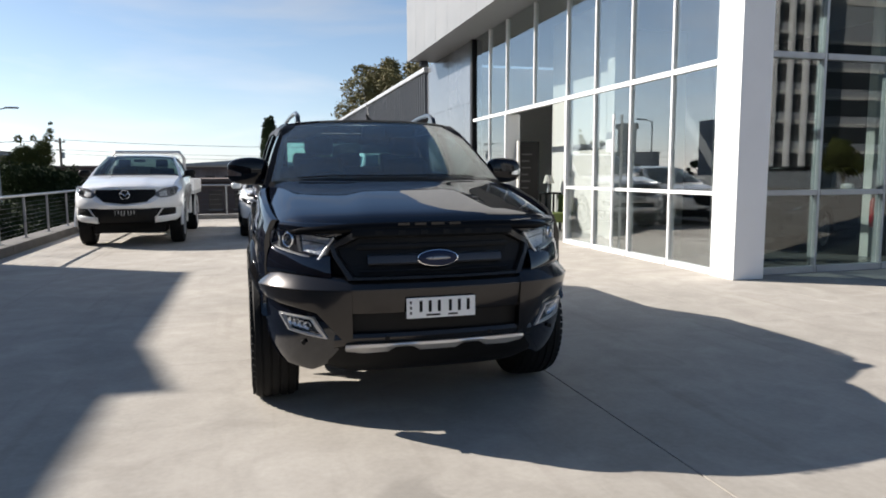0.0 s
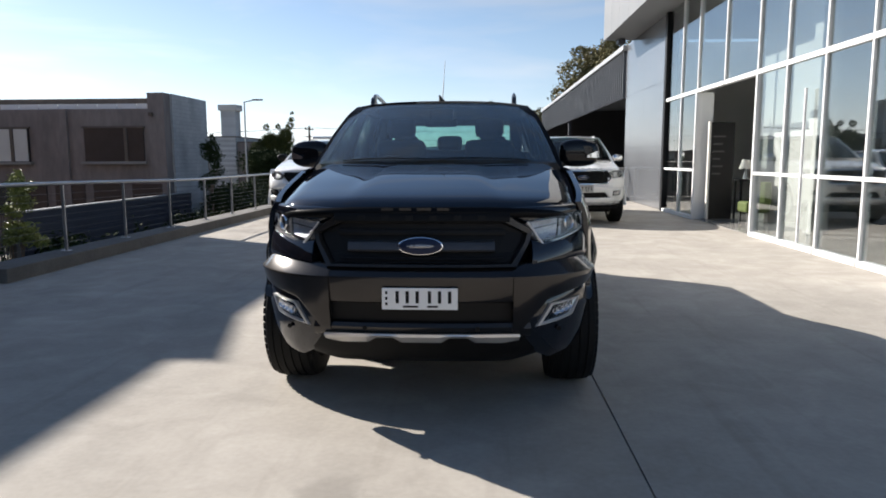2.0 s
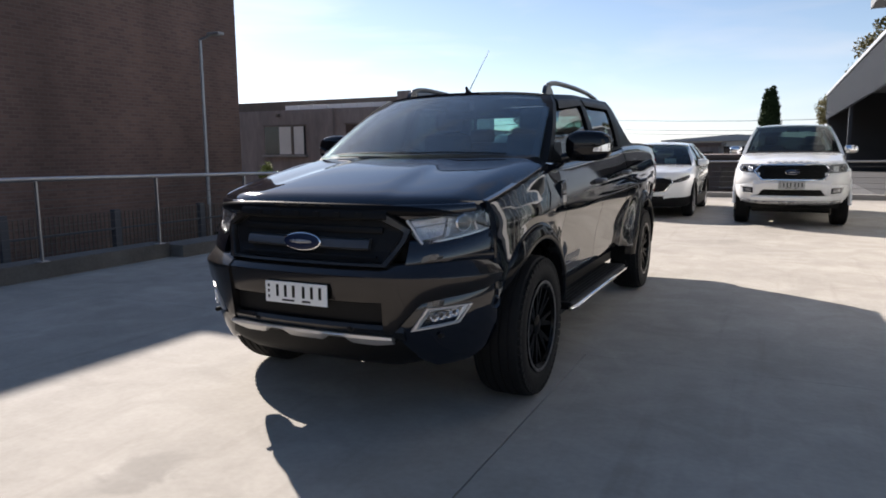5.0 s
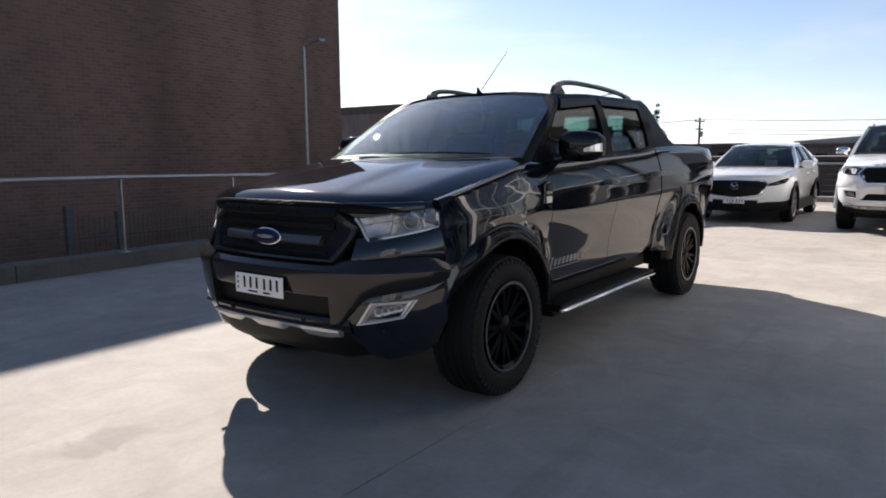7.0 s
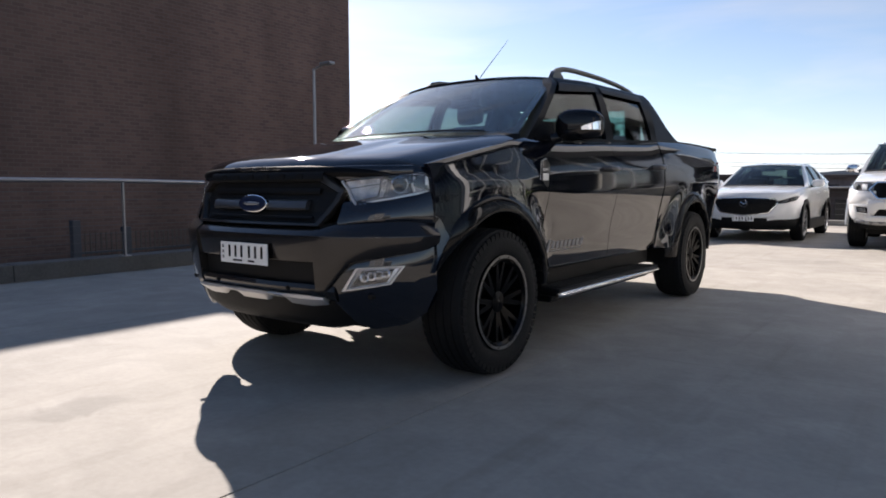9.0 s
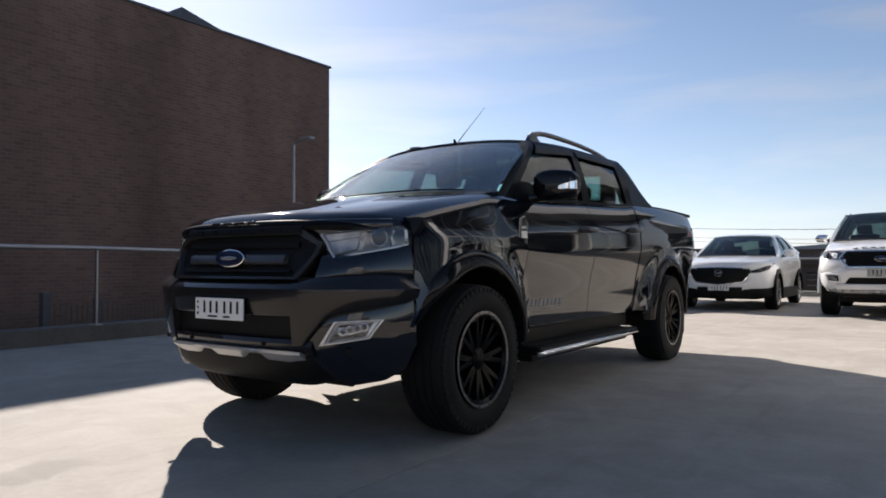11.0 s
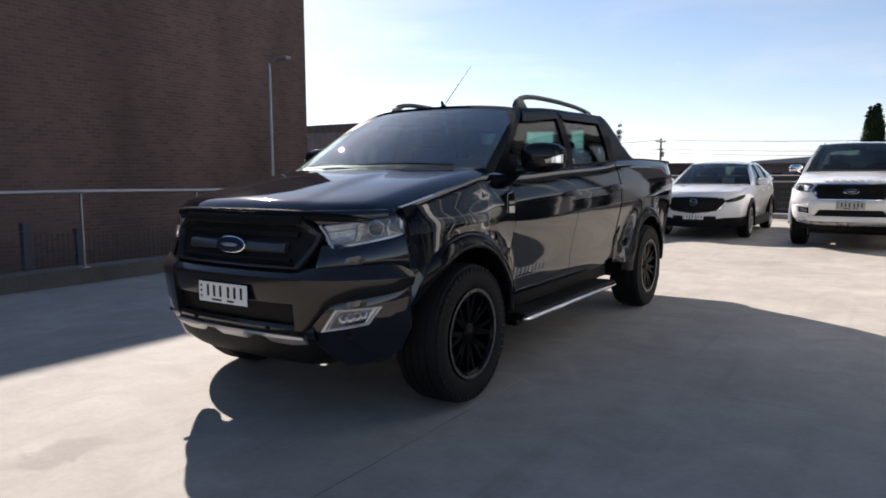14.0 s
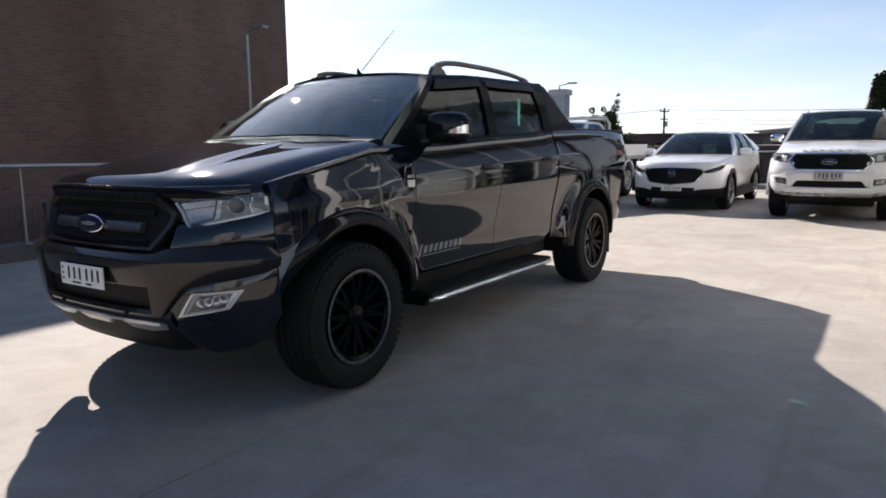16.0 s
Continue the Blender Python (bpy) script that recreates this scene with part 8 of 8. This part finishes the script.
tree("yard_tree", "leafy tree with a ragged top behind dark shrubs", -12.4, 46, GROUND_Z, 6.2, round_blobs(9, 16, 1.5, 1.2, 3.2, 5.2, 0.45, 0.75) + [((0.9, 0, 5.6), 0.30), ((1.0, 0.1, 6.0), 0.20), ((1.03, 0.1, 6.45), 0.13), ((-0.7, 0, 5.5), 0.26), ((0.1, 0, 5.55), 0.2)], 15000, 0.068, M_LEAF_GREEN, 9, 0.12)
tree("yard_tree", "dark thin tree against the white brick wall", -10.0, 28.3, GROUND_Z, 4.8, round_blobs(11, 24, 0.38, 0.38, 0.8, 4.0, 0.20, 0.42) + [((-0.30, 0, 3.9), 0.16), ((0.12, 0, 4.3), 0.15)], 3400, 0.058, M_LEAF_DARK, 11, 0.06)
tree("sapling", "young sunlit yellow-green sapling beyond the railing", -10.1, 16.35, GROUND_Z, 3.2, round_blobs(13, 13, 0.36, 0.36, 1.25, 2.85, 0.15, 0.28) + [((0.05, 0, 3.02), 0.14), ((0.40, 0.2, 1.35), 0.2), ((-0.32, 0.1, 1.7), 0.2), ((0.30, 0.1, 2.75), 0.14)], 3200, 0.050, M_LEAF_YOUNG, 13, 0.03, hollow=0.3)


def palm(x, y, h):
    """A small feathery palm: a trunk and a head of drooping fronds with leaflets."""
    t = thing("palm_tree", "small palm with drooping fronds beyond the end railing", "tree", pose(x, y, GROUND_Z))
    part("trunk", tube(bmesh.new(), [(0, 0, 0), (0.04, 0, h * 0.5), (0, 0, h)], 0.16, 9, radii=[0.2, 0.15, 0.12]), M_BARK, t, smooth=50)
    rnd = random.Random(31)
    for k in range(14):
        a = 2 * math.pi * k / 14 + rnd.uniform(-0.15, 0.15)
        reach, lift = 1.25 * rnd.uniform(0.8, 1.1), rnd.uniform(0.2, 0.95)
        rib = [Vector((math.cos(a) * reach * f, math.sin(a) * reach * f, h + lift * f - (lift + 0.55) * f ** 2.4)) for f in (0, 0.2, 0.4, 0.6, 0.8, 1.0)]
        bm = tube(bmesh.new(), [tuple(p) for p in rib], 0.015, 4)
        side = Vector((-math.sin(a), math.cos(a), 0))
        for p, q in zip(rib, rib[1:]):
            for j in range(4):
                c = p + (q - p) * j / 4
                for sg in (1, -1):
                    tip = c + side * sg * 0.30 + (q - p) * 0.5 + Vector((0, 0, -0.14))
                    bm.faces.new([bm.verts.new(v) for v in (c, c + (q - p) * 0.16, tip)])
        part("frond", bm, M_LEAF_DARK, t)
    return t


palm(0.25, 56, 2.75)


def shrub_bank(label, boxes, n, size, mat, seed):
    rnd = random.Random(seed)
    blobs = []
    for x0, x1, y0, y1, zt, count in boxes:
        for _ in range(count):
            r = 0.45 + 0.55 * rnd.random()
            blobs.append(((x0 + (x1 - x0) * rnd.random(), y0 + (y1 - y0) * rnd.random(), GROUND_Z + (zt - GROUND_Z - r) * (0.25 + 0.75 * rnd.random())), r))
    ob = new("shrubs", leaf_mesh("shrubs", blobs, n, size, mat, seed, 0.35))
    return tagged(ob, label, "shrub", kind="stuff")


shrub_bank("dense dark shrubs below the railing", [(-11.8, -5.2, 14.5, 27, -0.45, 84), (-8.5, -5.0, 24, 40, 0.35, 70), (-11.6, -9.4, 29.5, 38, 0.55, 30)], 52000, 0.09, M_LEAF_DARK, 21)
shrub_bank("tall dark hedge behind the parked ute", [(-12.4, -9.5, 39.5, 45, 2.1, 70), (-10.0, -7.6, 40, 46, 1.3, 36)], 56000, 0.085, M_LEAF_DARK, 22)
shrub_bank("low mixed garden shrubs under the railing", [(-10.2, -5.0, 1.0, 14.5, -1.15, 60)], 16000, 0.08, M_LEAF_DARK, 23)
shrub_bank("sunlit low leaves beside the railing", [(-7.2, -5.4, 12.8, 15.2, -0.35, 9)], 1800, 0.07, M_LEAF_GREEN, 24)


# ---- distance beyond the end railing ----
def far_building(label, x0, x1, y0, y1, h, wall, roof, over=0.3, windows=0, pitch=0.0):
    b = thing("far_building", label, "building")
    part("wall", boxed(x0, x1, y0, y1, GROUND_Z, h), wall, b)
    if pitch:
        part("roof", prism(bmesh.new(), [(x0 - over, h), (x1 + over, h), (x1 + over, h + 0.12), ((x0 + x1) / 2, h + pitch), (x0 - over, h + 0.12)], y0 - over, y1 + over, "y"), roof, b)
    else:
        part("roof", boxed(x0 - over, x1 + over, y0 - over, y1 + over, h, h + 0.18), roof, b)
    for k in range(windows):
        xa = x0 + (x1 - x0) * (k + 0.25) / windows
        wd = part("window", boxed(xa, xa + (x1 - x0) * 0.5 / windows, y0 - 0.05, y0 - 0.005, h - 1.5, h - 0.5), M_DARK_GLASS, b)
        part("window_sill", boxed(xa - 0.05, xa + (x1 - x0) * 0.5 / windows + 0.05, y0 - 0.12, y0 - 0.005, h - 1.58, h - 1.5), M_KERB, wd)
    return b


far_building("long low brown building with a flat roof", -18.5, -8.4, 55, 66, 1.85, M_BRICK_RED, M_ROOF, 0.3, 6)
far_building("brown brick units across the lower street", -8.0, 1.5, 40, 50, 0.95, M_BRICK_RED, M_ROOF, 0.35, 7)
far_building("grey-roofed warehouse in the distance", -6.5, 6.0, 70, 95, 2.2, M_CURTAIN, M_GREY_ROOF, 0.4, 6, 0.6)
far_building("khaki walled shed across the street", -5.2, -0.8, 56, 62, 1.75, M_RENDER, M_ROOF, 0.2, 3)
far_building("distant pale sheds with grey roofs", -60, -34, 120, 140, 2.4, M_CURTAIN, M_GREY_ROOF, 0.5, 10, 1.6)
far_building("distant grey factory roofs", 12, 60, 120, 150, 3.2, M_CURTAIN, M_GREY_ROOF, 0.5, 12, 1.4)
mesh_thing("road", boxed(-40, 60, 26.0, 37.0, GROUND_Z, GROUND_Z + 0.03), M_ASPHALT, "dark asphalt lower street past the forecourt", "road", kind="structure")
shrub_bank("distant dark tree line on the horizon", [(-160, -60, 150, 170, 4.5, 60), (-60, 0, 165, 185, 3.2, 60), (0, 120, 160, 190, 4.0, 70)], 16000, 0.6, M_LEAF_DARK, 25)

pole = thing("power_pole", "timber power pole with two cross arms", "pole", pose(-24.3, 102.6, GROUND_Z, 0, 0, 72))
part("pole", tube(bmesh.new(), [(0, 0, 0), (0, 0, 8.3)], 0.16, 10, radii=[0.19, 0.14]), M_TIMBER, pole, smooth=50)
for z, w in ((7.7, 1.1), (6.6, 0.8)):
    part("cross_arm", boxed(-w, w, -0.08, 0.08, z, z + 0.16), M_TIMBER, pole)
for x in (-1.0, 1.0):
    part("insulator", tube(bmesh.new(), [(x, 0, 7.86), (x, 0, 8.05)], 0.06, 8), M_KERB, pole)
part("transformer", tube(bmesh.new(), [(0.5, 0, 5.6), (0.5, 0, 6.4)], 0.25, 10), M_POLE, pole)
copy_thing(pole, pose(38, 99, GROUND_Z, 0, 0, 72))
copy_thing(pole, pose(-86, 106, GROUND_Z, 0, 0, 72))
for k, (dy, z) in enumerate(((-0.9, 6.0), (0.9, 6.05), (0.0, 4.75), (0.4, 4.2))):
    pts = []
    for x0, x1 in ((-86, -24.3), (-24.3, 38), (38, 100)):
        for j in range(9):
            f = j / 8
            x = x0 + (x1 - x0) * f
            pts.append((x, 106 + (99 - 106) * (x + 86) / 124 + dy, z - 0.9 * 4 * f * (1 - f)))
    mesh_thing("power_line", tube(bmesh.new(), pts, 0.022, 5), M_INK, "thin black overhead power line", "cable", group="overhead lines")
street_lamp(4.6, 66, 3.1, "small street lamp beyond the far street", 0.8)

# ---- across the street ----
def office(label, x0, x1, y, h, fins, seed):
    b = thing("office_block", label, "building")
    part("wall", boxed(x0, x1, y - 16, y, GROUND_Z, h), M_GREY_ROOF, b)
    n = int((h - 2) / 3.4)
    for k in range(n):
        z = 1.5 + 3.4 * k
        part("window", boxed(x0 + 0.4, x1 - 0.4, y + 0.005, y + 0.06, z, z + 2.0), M_DARK_GLASS, b)
        part("spandrel", boxed(x0, x1, y + 0.005, y + 0.12, z + 2.1, z + 2.5), M_CURTAIN, b)
    for k in range(fins):
        x = x0 + (x1 - x0) * (k + 0.5) / fins
        part("fin", boxed(x - 0.18, x + 0.18, y + 0.02, y + 0.75, 2.0, h + 0.6), M_WHITE_FRAME, b)
    part("parapet", boxed(x0 - 0.1, x1 + 0.1, y - 16.1, y + 0.1, h, h + 0.8), M_CURTAIN, b)
    return b


office("grey office block with white upright fins", 46, 66, -52, 34, 9, 1)
office("pale apartment block with dark balconies", 69, 90, -56, 22, 0, 2)
office("low grey shop row across the street", -30, 38, -58, 7.5, 0, 3)
far_building("brick shop across the street", -80, -34, -60, -48, 6.0, M_BROWN_BRICK, M_ROOF, 0.4, 0)
mesh_thing("road", boxed(-60, 110, -54, -41, GROUND_Z, GROUND_Z + 0.03), M_ASPHALT, "asphalt street behind the forecourt", "road", kind="structure")
for k, (x, y) in enumerate(((44, -42), (58, -41), (30, -43), (12, -44))):
    tree("street_tree", "green street tree along the front road", x, y, GROUND_Z, 7.0, round_blobs(40 + k, 14, 1.8, 1.8, 3.6, 6.6, 0.6, 1.0), 2600, 0.2, M_LEAF_GREEN, 40 + k, 0.14)
